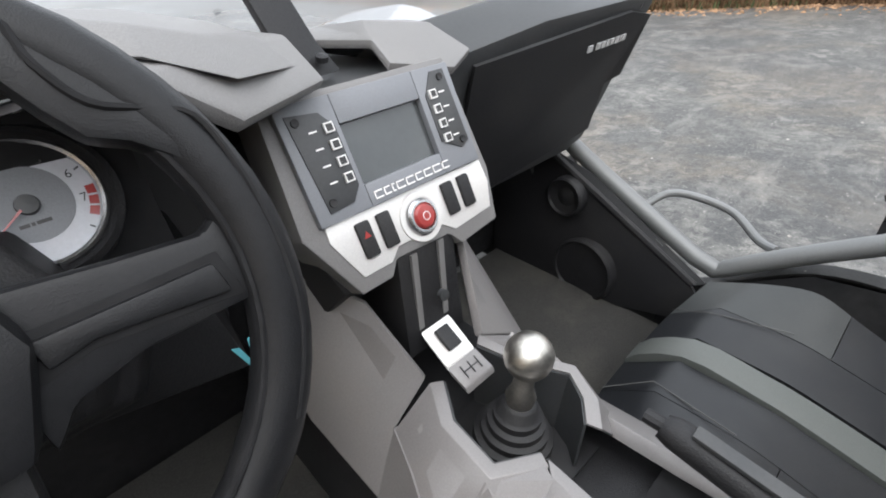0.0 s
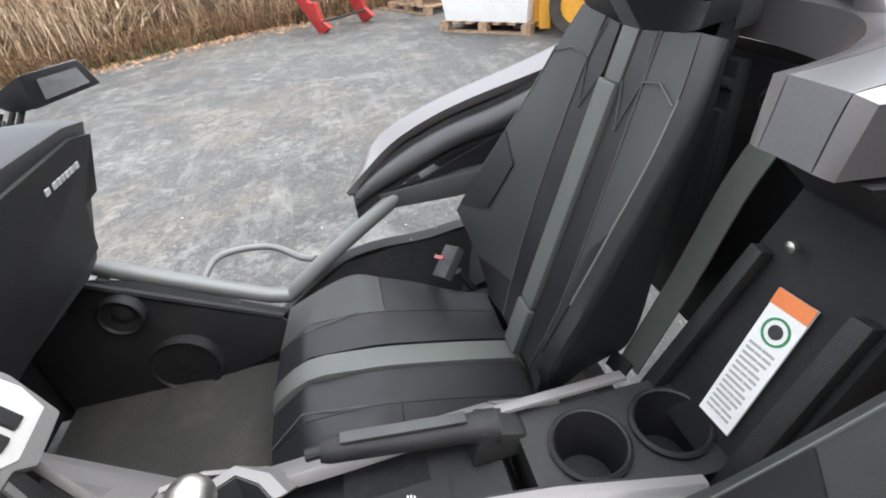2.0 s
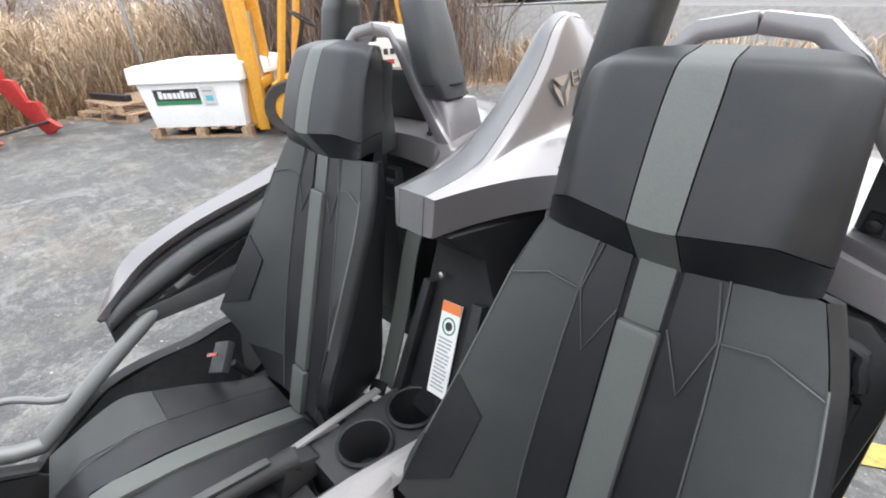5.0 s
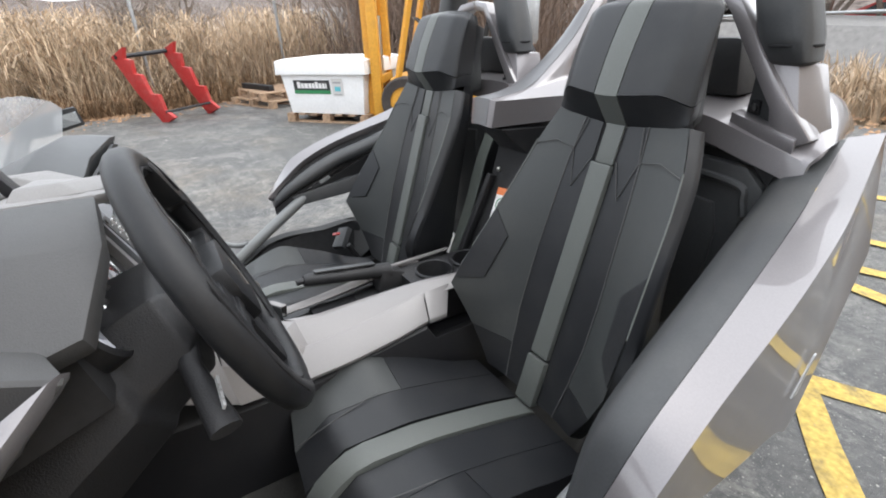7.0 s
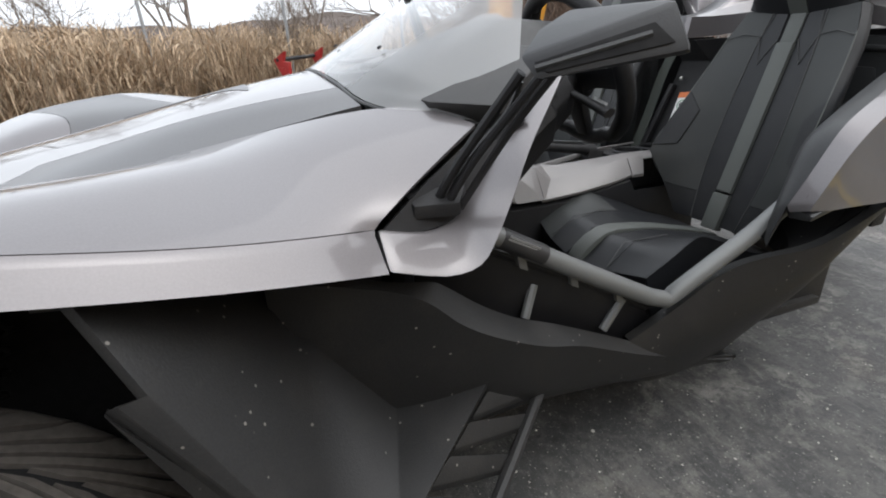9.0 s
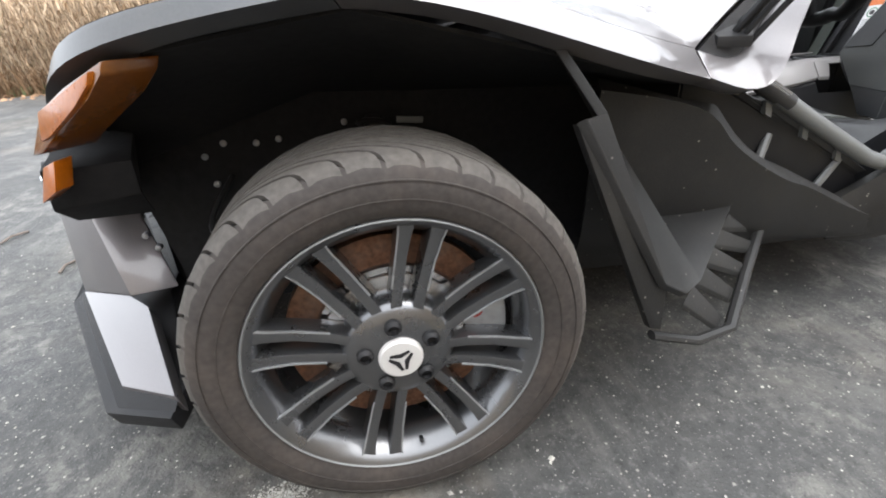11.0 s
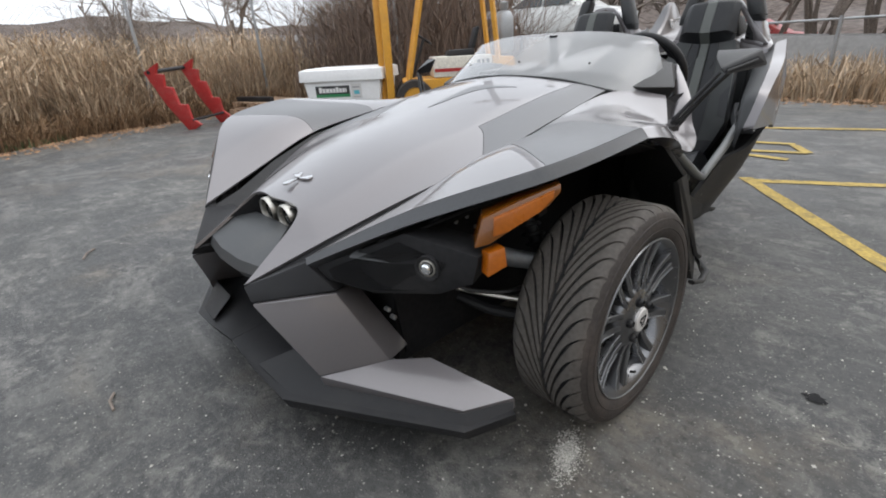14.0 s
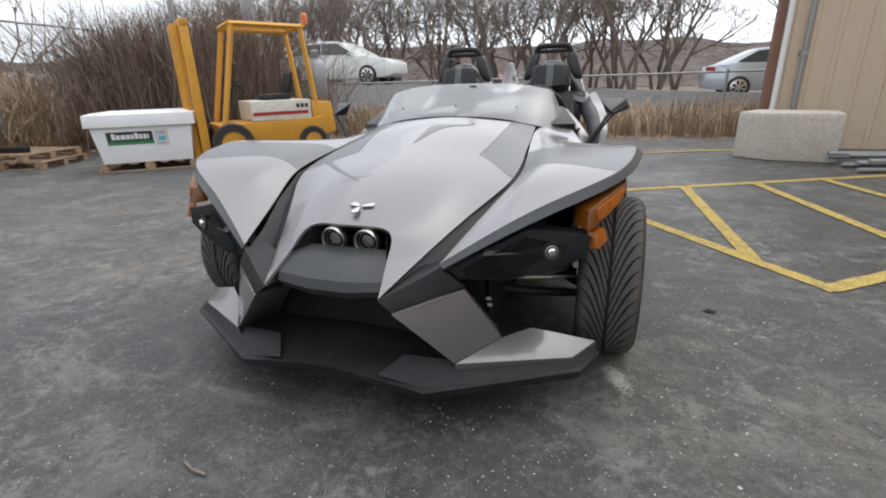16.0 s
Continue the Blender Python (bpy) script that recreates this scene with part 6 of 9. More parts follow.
part("buckle_stalk", tube([(0.604, -1.668, 0.426), (0.606, -1.706, 0.350)], 0.010, 8), BLACK, buckle)
part("belt_tongue", turned_box((0.165, -1.845, 0.50), (0.040, 0.010, 0.030), Euler((0.6, 0.0, 0.2)).to_matrix()), BLACK, roadster, bevel=0.003)

# ---- floor, tunnel and side walls ----
part("cabin_floor", sheet([(-0.62, -0.70, 0.27), (0.62, -0.70, 0.27), (0.62, -1.90, 0.225), (-0.62, -1.90, 0.225)], [(0, 1, 2, 3)], 0.02, (0, -1.3, -2)), CARPET, roadster, "dusty black rubber floor mat")
part("firewall", sheet([(-0.64, -0.66, 0.25), (0.64, -0.66, 0.25), (0.60, -0.68, 0.76), (-0.60, -0.68, 0.76)], [(0, 1, 2, 3)], 0.02, (0, 0, 0.5)), PIT, roadster, "black firewall")
for side in (-1, 1):
    wall = part("kick_panel", sheet(S(side, [(0.600, -0.69, 0.25), (0.615, -0.69, 0.66), (0.640, -0.84, 0.60), (0.640, -1.00, 0.51), (0.640, -1.20, 0.395), (0.630, -1.28, 0.30), (0.610, -1.05, 0.25)]), [(0, 1, 2, 3, 6), (3, 4, 5, 6)], 0.012, (0.9 * side, -1, 0.4)), BLACK, roadster, "black moulded kick panel with two speakers", bevel=0.003)
    part("sill_trim", sheet(S(side, [(0.640, -0.84, 0.60), (0.648, -0.95, 0.56), (0.652, -1.24, 0.385), (0.640, -1.22, 0.375), (0.634, -0.95, 0.52)]), [(0, 1, 2, 3, 4)], 0.01, (0.9 * side, -1, 0.4)), LIP, roadster)
    for y, z, r in ((-0.905, 0.498, 0.047), (-0.975, 0.318, 0.082)):
        part("speaker", lathe(((0.632 if r < 0.05 else 0.628) * side, y, z), (-side, 0.05, 0.05), [(r * 1.06, 0), (r * 1.03, 0.022), (r * 0.95, 0.027), (r * 0.88, 0.020), (r * 0.5, 0.014), (r * 0.2, 0.021), (0, 0.022)], 32), BLACK, wall, "round black speaker")
    if side > 0:
        part("kick_light", tube([(0.622, -0.80, 0.545), (0.622, -0.815, 0.50)], 0.008, 8), LIP, wall)
tun = [[(-0.15, y, 0.25), (-0.145, y, zs), (-0.092, y, zt), (0.092, y, zt), (0.145, y, zs), (0.15, y, 0.25)] for y, zs, zt in ((-0.70, 0.50, 0.56), (-1.12, 0.48, 0.50), (-1.16, 0.47, 0.49), (-1.33, 0.47, 0.49), (-1.60, 0.505, 0.53), (-1.622, 0.47, 0.44), (-1.90, 0.47, 0.44))]
part("tunnel", loft(tun), BLACK, roadster, "black centre tunnel", bevel=0.006)
for side in (-1, 1):
    part("tub_side", box((0.56 if side > 0 else -0.60, -1.95, 0.18), (0.60 if side > 0 else -0.56, -1.60, 0.36)), BLACK, roadster, bevel=0.01)
# silver console rails along the tunnel
for side in (-1, 1):
    a = [(0.094, -1.285, 0.538), (0.096, -1.40, 0.545), (0.094, -1.52, 0.560), (0.090, -1.62, 0.574)]
    b = [(0.150, -1.255, 0.492), (0.152, -1.40, 0.500), (0.148, -1.52, 0.512), (0.142, -1.605, 0.525)]
    c = [(0.146, -1.255, 0.480), (0.148, -1.40, 0.488), (0.144, -1.52, 0.500), (0.138, -1.605, 0.513)]
    d = [(0.080, -1.285, 0.525), (0.082, -1.40, 0.530), (0.080, -1.52, 0.545), (0.076, -1.62, 0.560)]
    part("console_rail", loft([S(side, q) for q in zip(a, b, c, d)]), CONSOLE, roadster, "warm silver console side panel", bevel=0.004)
    part("console_cap", prism(S(side, [(0.090, -1.622, 0.574), (0.142, -1.607, 0.525), (0.135, -1.66, 0.522), (0.080, -1.70, 0.570)]), (0, 0, -0.012)), CONSOLE, roadster, bevel=0.003)
    # tunnel cheeks
    p = S(side, [(0.050, -1.145, 0.602), (0.108, -1.150, 0.567), (0.152, -1.165, 0.495), (0.166, -1.06, 0.560), (0.160, -0.96, 0.66), (0.118, -1.00, 0.735), (0.080, -1.09, 0.705)])
    part("tunnel_cheek", sheet(p, [(0, 1, 5, 6), (1, 2, 3, 4, 5)], 0.012, (0, -1.0, 0.3)), CONSOLE, roadster, "warm silver tunnel cheek", bevel=0.004)
for side in (-1, 1):
    part("surround_facet", sheet(S(side, [(0.106, -1.147, 0.569), (0.124, -1.197, 0.556), (0.151, -1.264, 0.493), (0.154, -1.163, 0.496)]), [(0, 1, 2, 3)], 0.006, (0, -1.2, 0.3)), CONSOLE, roadster, "silver facet beside the shifter")
part("ledge_joint", sheet([(-0.022, -1.288, 0.574), (-0.036, -1.316, 0.574), (-0.100, -1.326, 0.530), (-0.152, -1.262, 0.492), (-0.084, -1.268, 0.575)], [(0, 1, 2, 3, 4)], 0.004, (0, -1.3, 0.2)), CONSOLE, roadster, "silver facet behind the shifter")
# faceted shifter surround: a silver ridge round the well, with facets falling away outside


def ridge(y):
    return 0.598 + 0.18 * (y + 1.165)


well_in = [[(-0.036, -1.160), (-0.063, -1.203), (-0.066, -1.264), (-0.020, -1.290)], [(0.034, -1.150), (0.050, -1.196), (0.087, -1.254), (0.070, -1.284), (0.045, -1.304)]]
well_out = [[(-0.050, -1.152), (-0.077, -1.198), (-0.080, -1.272), (-0.026, -1.304)], [(0.046, -1.142), (0.062, -1.188), (0.101, -1.252), (0.082, -1.296), (0.052, -1.320)]]
well_low = [[(-0.108, -1.150, 0.566), (-0.122, -1.196, 0.555), (-0.150, -1.262, 0.492), (-0.100, -1.320, 0.520)], [(0.105, -1.150, 0.565), (0.150, -1.172, 0.495), (0.152, -1.255, 0.492), (0.130, -1.300, 0.500), (0.094, -1.322, 0.515)]]
for inner, outer, low in zip(well_in, well_out, well_low):
    n = len(inner)
    pts = [(x, y, ridge(y)) for x, y in inner] + [(x, y, ridge(y)) for x, y in outer] + low + [(0.72 * x + 0.002, y, 0.500) for x, y in inner]
    faces = [(i, i + 1, n + i + 1, n + i) for i in range(n - 1)] + [(n + i, n + i + 1, 2 * n + i + 1, 2 * n + i) for i in range(n - 1)]
    part("shifter_surround", sheet(pts[:3 * n], faces, 0.004, (0, -1.23, 0.3)), CONSOLE, roadster, "faceted silver shifter surround", bevel=0.0012)
    pts = [(x, y, ridge(y) - 0.003) for x, y in inner] + [(0.72 * x + 0.002, y, 0.500) for x, y in inner]
    part("well_wall", sheet(pts, [(i, i + 1, n + i + 1, n + i) for i in range(n - 1)], 0.003, (0, -1.23, 0.9)), LIP, roadster)
# silver ledge between the driver's console panel and the deck
edge_in = [(-0.020, -1.298, 0.575), (-0.021, -1.369, 0.565), (-0.018, -1.560, 0.566), (-0.032, -1.645, 0.574), (-0.066, -1.81, 0.578)]
edge_top = [(-0.034, -1.312, 0.575), (-0.035, -1.375, 0.565), (-0.033, -1.560, 0.566), (-0.047, -1.645, 0.574), (-0.080, -1.81, 0.578)]
edge_low = [(-0.098, -1.318, 0.530), (-0.098, -1.40, 0.536), (-0.096, -1.56, 0.552), (-0.094, -1.645, 0.560), (-0.098, -1.81, 0.560)]
edge_in_low = [(x, y, 0.505) for x, y, z in edge_in]
part("console_ledge", sheet(edge_in + edge_top + edge_low, [(i, i + 1, 6 + i, 5 + i) for i in range(4)] + [(5 + i, 6 + i, 11 + i, 10 + i) for i in range(4)], 0.004, (0, -1.5, 0.2)), CONSOLE, roadster, "warm silver console ledge", bevel=0.0012)
part("ledge_wall", sheet(edge_in + edge_in_low, [(i, i + 1, 6 + i, 5 + i) for i in range(4)], 0.003, (-0.3, -1.5, 0.5)), BLACK, roadster)
shifter = empty("gear_shifter", "polished metal ball gear lever with a ribbed rubber boot", "", (0, 0, 0), parent=roadster)
base_c = Vector((0.006, -1.232, 0.520))
lean = Vector((0.10, -0.06, 1)).normalized()
part("shift_boot", lathe(base_c, lean, [(0.049, 0.0), (0.048, 0.010), (0.041, 0.013), (0.041, 0.022), (0.035, 0.025), (0.035, 0.034), (0.029, 0.037), (0.029, 0.046), (0.024, 0.049), (0.022, 0.060), (0.016, 0.064)], 36), BLACK, shifter, "ribbed black rubber boot", sharp=50)
ball = [(0.014, 0.052), (0.018, 0.072), (0.012, 0.088), (0.012, 0.106)]
ball += [(0.0275 * math.sin(a), 0.134 - 0.0275 * math.cos(a)) for a in [0.45 + 0.24 * i for i in range(12)]]
part("shift_knob", lathe(base_c, lean, ball, 36), STEEL, shifter, "brushed steel ball knob", sharp=70)
part("shift_well", sheet([(-0.060, -1.150, 0.502), (0.060, -1.150, 0.502), (0.075, -1.31, 0.502), (-0.060, -1.31, 0.502)], [(0, 1, 2, 3)], 0.004, (0, -1.23, 0.2)), BLACK, roadster)
# plates in front of the shifter
plate = part("switch_plate", prism([(-0.028, -1.116, 0.641), (0.019, -1.116, 0.641), (0.017, -1.159, 0.616), (-0.029, -1.159, 0.616)], (0, -0.006, -0.008)), FACEPLATE, roadster, "silver plate with a black rocker", bevel=0.002)
part("rocker", prism([(-0.015, -1.124, 0.637), (0.005, -1.124, 0.637), (0.005, -1.150, 0.622), (-0.015, -1.150, 0.622)], (0, -0.004, 0.006)), BLACK, plate, bevel=0.002)
gate = part("gear_plate", prism([(-0.029, -1.161, 0.614), (0.018, -1.161, 0.614), (0.021, -1.188, 0.599), (-0.027, -1.188, 0.599)], (0, -0.004, -0.008)), CONSOLE, roadster, "silver plate with a gear diagram", bevel=0.002)
bm = bmesh.new()
for x0, x1, y0, y1 in ((-0.016, 0.009, -1.1743, -1.1757), (-0.016, -0.0148, -1.168, -1.182), (-0.004, -0.0028, -1.168, -1.182), (0.0078, 0.009, -1.168, -1.182)):
    z = lambda y: 0.6150 + (y + 1.161) * 0.556
    prism([(x0, y0, z(y0)), (x1, y0, z(y0)), (x1, y1, z(y1)), (x0, y1, z(y1))], (0, -0.0005, 0.001), bm)
part("gear_diagram", bm, INK, gate)
# parking brake
brake = empty("parking_brake", "black parking brake lever lying along the console", "", (0, 0, 0), parent=roadster)
part("brake_lever", loft([ring_of(p, (0, -1, -0.16), r, 12) for p, r in (((0.066, -1.372, 0.612), 0.013), ((0.066, -1.385, 0.612), 0.017), ((0.066, -1.45, 0.600), 0.017), ((0.066, -1.55, 0.584), 0.019), ((0.066, -1.60, 0.572), 0.024))]), BLACK, brake, bevel=0.0)
part("brake_button", lathe((0.066, -1.366, 0.613), (0, -1, 0), [(0.008, -0.012), (0.008, 0.01)], 10), BLACK, brake)
part("brake_rib", prism([(0.058, -1.40, 0.626), (0.074, -1.40, 0.626), (0.074, -1.56, 0.603), (0.058, -1.56, 0.603)], (0, 0, 0.006)), LIP, brake, bevel=0.002)
part("brake_base", loft([[(0.040, -1.555, 0.53), (0.095, -1.555, 0.53), (0.095, -1.66, 0.53), (0.040, -1.66, 0.53)], [(0.045, -1.575, 0.590), (0.090, -1.575, 0.590), (0.090, -1.635, 0.568), (0.045, -1.635, 0.568)]]), BLACK, brake, bevel=0.006)
part("brake_slot", box((0.02, -1.60, 0.495), (0.098, -1.38, 0.515)), PIT, roadster)
part("label_plate", prism([(0.000, -1.385, 0.5170), (0.042, -1.385, 0.5170), (0.042, -1.52, 0.5270), (0.000, -1.52, 0.5270)], (0, 0, 0.002)), BLACK, roadster)
tagged(part("console_label", bars(18, (0.010, -1.400, 0.5210), (1, 0, 0), (0, 1, -0.074), 0.0022, [(0.015, 0.004), (0.019,), (0.009, 0.007), (0.018,), (0.012,)], 0.0008, gap=2.0), WHITE, roadster, "rows of small white print"), kind="stuff")
# cup holders
def ring_deck(y0, y1, yc, r):
    loop_in, loop_out = [], []
    for i in range(40):
        a = 2 * math.pi * i / 40
        c, s = math.cos(a), math.sin(a)
        k = min((0.072 if c < 0 else 0.088) / max(abs(c), 1e-6), ((y1 - yc) if s > 0 else (yc - y0)) / max(abs(s), 1e-6))
        loop_in.append((0.008 - 0.0 + c * r, yc + s * r, 0.563))
        loop_out.append((max(-0.08, min(0.08, 0.008 + c * k)), yc + s * k, 0.563))
    return loop_in, loop_out


bm = bmesh.new()
for y0, y1, yc in ((-1.765, -1.625, -1.708), (-1.90, -1.765, -1.822)):
    li, lo = ring_deck(y0, y1, yc, 0.046)
    loft([[(x, y, 0.45) for x, y, z in lo], lo, li, [(0.008 + (x - 0.008) * 0.86, yc + (y - yc) * 0.86, 0.478) for x, y, z in li], [(0.008 + (x - 0.008) * 0.05, yc + (y - yc) * 0.05, 0.476) for x, y, z in li]], False, True, bm)
deck = part("cup_deck", bm, BLACK, roadster, "black console deck with two cup holders")
for y in (-1.708, -1.822):
    part("cup_rim", lathe((0.008, y, 0.563), (0, 0, 1), [(0.052, -0.002), (0.053, 0.007), (0.049, 0.011), (0.046, 0.009), (0.0455, -0.006)], 40, caps=False), BLACK, deck, "raised round rim")
part("console_strip", sheet([(0.080, -1.56, 0.576), (0.098, -1.56, 0.570), (0.100, -1.80, 0.575), (0.082, -1.80, 0.580)], [(0, 1, 2, 3)], 0.006, (0, -1.7, 0)), CONSOLE, roadster, "narrow silver strip beside the brake", bevel=0.001)
# panel between the seats with the warning label
post = part("centre_post", loft([[(-0.10, -1.845, 0.53), (0.10, -1.845, 0.53), (0.12, -2.1, 0.53), (-0.12, -2.1, 0.53)], [(-0.085, -1.958, 0.78), (0.085, -1.958, 0.78), (0.11, -2.1, 0.78), (-0.11, -2.1, 0.78)], [(-0.060, -1.962, 0.86), (0.060, -1.962, 0.86), (0.11, -2.1, 0.86), (-0.11, -2.1, 0.86)], [(-0.055, -1.885, 0.93), (0.055, -1.885, 0.93), (0.12, -2.1, 0.93), (-0.12, -2.1, 0.93)]]), BLACK, roadster, "black panel between the seats", bevel=0.006)
for s in (-1, 1):
    part("post_rib", prism(S(s, [(0.092, -1.848, 0.535), (0.066, -1.845, 0.535), (0.056, -1.952, 0.775), (0.078, -1.955, 0.775)]), (0, 0.020, 0.008)), BLACK, post, bevel=0.004)
part("post_screw", lathe((0.035, -1.948, 0.80), (0, 1, 0.1), [(0.007, 0), (0.007, 0.006), (0.003, 0.008)], 10), STEEL, post)
up = Vector((0.08, -0.41, 0.91)).normalized()
rt = Vector((-1, 0, 0.1)).normalized()
nn = rt.cross(up)
if nn.y < 0:
    nn = -nn
o = Vector((0.010, -1.8645, 0.582))
part("warning_label", prism([o, o + rt * 0.050, o + rt * 0.050 + up * 0.186, o + up * 0.186], nn * 0.003), WHITE, post, "white warning label with an orange header")
part("label_header", prism([o + up * 0.166 + nn * 0.003, o + rt * 0.050 + up * 0.166 + nn * 0.003, o + rt * 0.050 + up * 0.186 + nn * 0.003, o + up * 0.186 + nn * 0.003], nn * 0.001), ORANGE, post, "orange label header")
part("label_ring", lathe(o + rt * 0.026 + up * 0.140 + nn * 0.003, nn, [(0.0175, 0), (0.0175, 0.001), (0.0145, 0.001), (0.0145, 0)], 28, caps=False), GREEN, post, "green ring")
part("label_symbol", lathe(o + rt * 0.026 + up * 0.140 + nn * 0.003, nn, [(0.009, 0), (0.009, 0.001), (0, 0.001)], 12), INK, post)
part("label_print", bars(14, o + rt * 0.006 + up * 0.112 + nn * 0.0031, rt, up, 0.0035, [(0.018, 0.017), (0.012, 0.010, 0.012), (0.022, 0.012), (0.03,)], 0.0005, gap=2.2), GREYINK, post, "small grey print")

# ---- dash and steering ----
DO, DU = Vector((0, -1.089, 0.782)), Vector((0, math.sin(radians(25)), math.cos(radians(25))))
DN = Vector((0, -math.cos(radians(25)), math.sin(radians(25))))


def on_dash(u, v, w=0.0):
    return DO + Vector((u, 0, 0)) + DU * v + DN * w


def slab(outline, w0, w1):
    return prism([on_dash(u, v, w0) for u, v in outline], DN * (w1 - w0))


stack = empty("centre_stack", "grey centre stack with a dark screen and switches", "", (0, 0, 0), parent=roadster)
ring_out = [(-0.118, 0.150), (0.116, 0.150), (0.127, 0.010), (0.114, -0.052), (0.050, -0.058), (0.036, -0.040), (-0.040, -0.036), (-0.052, -0.052), (-0.092, -0.052), (-0.128, 0.022)]
part("stack_frame", slab(ring_out, -0.06, 0.004), DASH, stack, "grained grey surround", bevel=0.004)
back_out = [(u * 0.9, v * 0.9 + 0.005) for u, v in ring_out]
part("stack_body", loft([[on_dash(u, v, -0.05) for u, v in back_out], [on_dash(u * 0.9, v * 0.9 + 0.01, -0.24) for u, v in back_out]]), BLACK, stack, bevel=0.004)
part("faceplate", slab([(-0.102, 0.028), (0.115, 0.024), (0.118, -0.004), (0.108, -0.034), (0.046, -0.038), (0.030, -0.026), (-0.034, -0.024), (-0.048, -0.036), (-0.084, -0.036), (-0.104, 0.010)], 0.002, 0.006), FACEPLATE, stack, "silver switch plate", bevel=0.001)
for u0, u1, v0, v1 in ((-0.108, -0.048, 0.026, 0.142), (0.056, 0.110, 0.026, 0.142), (-0.048, 0.056, 0.112, 0.142), (-0.048, 0.056, 0.026, 0.050)):
    part("screen_bezel", slab([(u0, v0), (u1, v0), (u1, v1), (u0, v1)], 0.002, 0.013), PANELGREY, stack, "slate grey screen surround", bevel=0.002)
part("screen", slab([(-0.050, 0.048), (0.058, 0.048), (0.058, 0.114), (-0.050, 0.114)], 0.0005, 0.005), SCREEN, stack, "dark switched-off screen")
for cu, pts in ((-0.078, [(-0.100, 0.132), (-0.066, 0.128), (-0.054, 0.112), (-0.054, 0.052), (-0.066, 0.038), (-0.094, 0.036)]), (0.083, [(0.064, 0.112), (0.080, 0.136), (0.100, 0.136), (0.103, 0.052), (0.090, 0.046), (0.064, 0.060)])):
    part("key_panel", slab(pts, 0.012, 0.0145), LIP, stack, "dark key panel", bevel=0.0008)
    for k in range(4):
        v = 0.112 - 0.0165 * k
        u = (-0.062 if cu < 0 else 0.073)
        key = part("key", slab([(u - 0.0048, v - 0.0048), (u + 0.0048, v - 0.0048), (u + 0.0048, v + 0.0048), (u - 0.0048, v + 0.0048)], 0.0145, 0.0175), WHITE, stack, "small square key with a white rim")
        part("key_face", slab([(u - 0.0034, v - 0.0034), (u + 0.0034, v - 0.0034), (u + 0.0034, v + 0.0034), (u - 0.0034, v + 0.0034)], 0.0174, 0.0180), INK, key)
        u2 = u - 0.021 if cu < 0 else u + 0.010
        part("key_print", slab([(u2, v - 0.0008), (u2 + 0.0085, v - 0.0008), (u2 + 0.0085, v + 0.0008), (u2, v + 0.0008)], 0.0144, 0.0149), WHITE, stack)
    for u, v in (((-0.092, 0.124), (-0.088, 0.045)) if cu < 0 else ((0.091, 0.128), (0.094, 0.055))):
        part("panel_screw", lathe(on_dash(u, v, 0.0145), DN, [(0.0042, 0), (0.0040, 0.0018), (0.002, 0.0012), (0, 0.0012)], 14), BLACK, stack)
letters = bmesh.new()
x = -0.042
for wd in (0.010, 0.008, 0.004, 0.011, 0.011, 0.010, 0.011, 0.012, 0.010):
    for v0, v1 in ((0.0315, 0.0330), (0.0385, 0.0400)):
        prism([on_dash(x, v0, 0.013), on_dash(x + wd, v0, 0.013), on_dash(x + wd, v1, 0.013), on_dash(x, v1, 0.013)], DN * 0.001, letters)
    prism([on_dash(x, 0.0315, 0.013), on_dash(x + 0.0014, 0.0315, 0.013), on_dash(x + 0.0014, 0.040, 0.013), on_dash(x, 0.040, 0.013)], DN * 0.001, letters)
    x += wd + 0.0022
part("stack_badge", letters, WHITE, stack, "row of pale outlined strokes")
start_c = on_dash(0.006, -0.006, 0.006)
start = part("start_ring", lathe(start_c, DN, [(0.0200, 0), (0.0200, 0.005), (0.0175, 0.008), (0.0150, 0.008), (0.0138, 0.005)], 36, caps=False), BRIGHT, stack, "bright ring round the start button")
part("start_collar", lathe(on_dash(0.006, -0.006, 0.004), DN, [(0.029, 0), (0.028, 0.004), (0.022, 0.004)], 32, caps=False), FACEPLATE, stack)
red = part("start_button", lathe(start_c, DN, [(0.0138, 0.0), (0.0138, 0.008), (0.0115, 0.0105), (0.0, 0.011)], 32), RED, stack, "red engine start button")
part("start_mark", lathe(on_dash(0.006, -0.006, 0.0170), DN, [(0.0048, 0), (0.0048, 0.0006), (0.0042, 0.0006), (0.0042, 0)], 20, caps=False), WHITE, red)
for u in (-0.066, -0.040, 0.052, 0.078):
    tl = 0.003
    sw = part("rocker_switch", slab([(u - 0.0085, -0.024 + tl), (u + 0.0085, -0.024 + tl), (u + 0.0085, 0.014 + tl), (u - 0.0085, 0.014 + tl)], 0.004, 0.011), BLACK, stack, "black rocker switch", bevel=0.003)
    if u < -0.06:
        part("hazard_mark", slab([(u - 0.004, 0.000), (u + 0.004, 0.000), (u, 0.007)], 0.0108, 0.0116), RED, sw)
# black spine between stack and tunnel
part("stack_spine", loft([[on_dash(-0.040, -0.036, 0.002), on_dash(0.044, -0.036, 0.002), on_dash(0.044, -0.03, -0.08), on_dash(-0.040, -0.03, -0.08)], [(-0.048, -1.118, 0.612), (0.044, -1.118, 0.612), (0.05, -1.02, 0.60), (-0.05, -1.02, 0.60)]]), BLACK, stack, bevel=0.003)
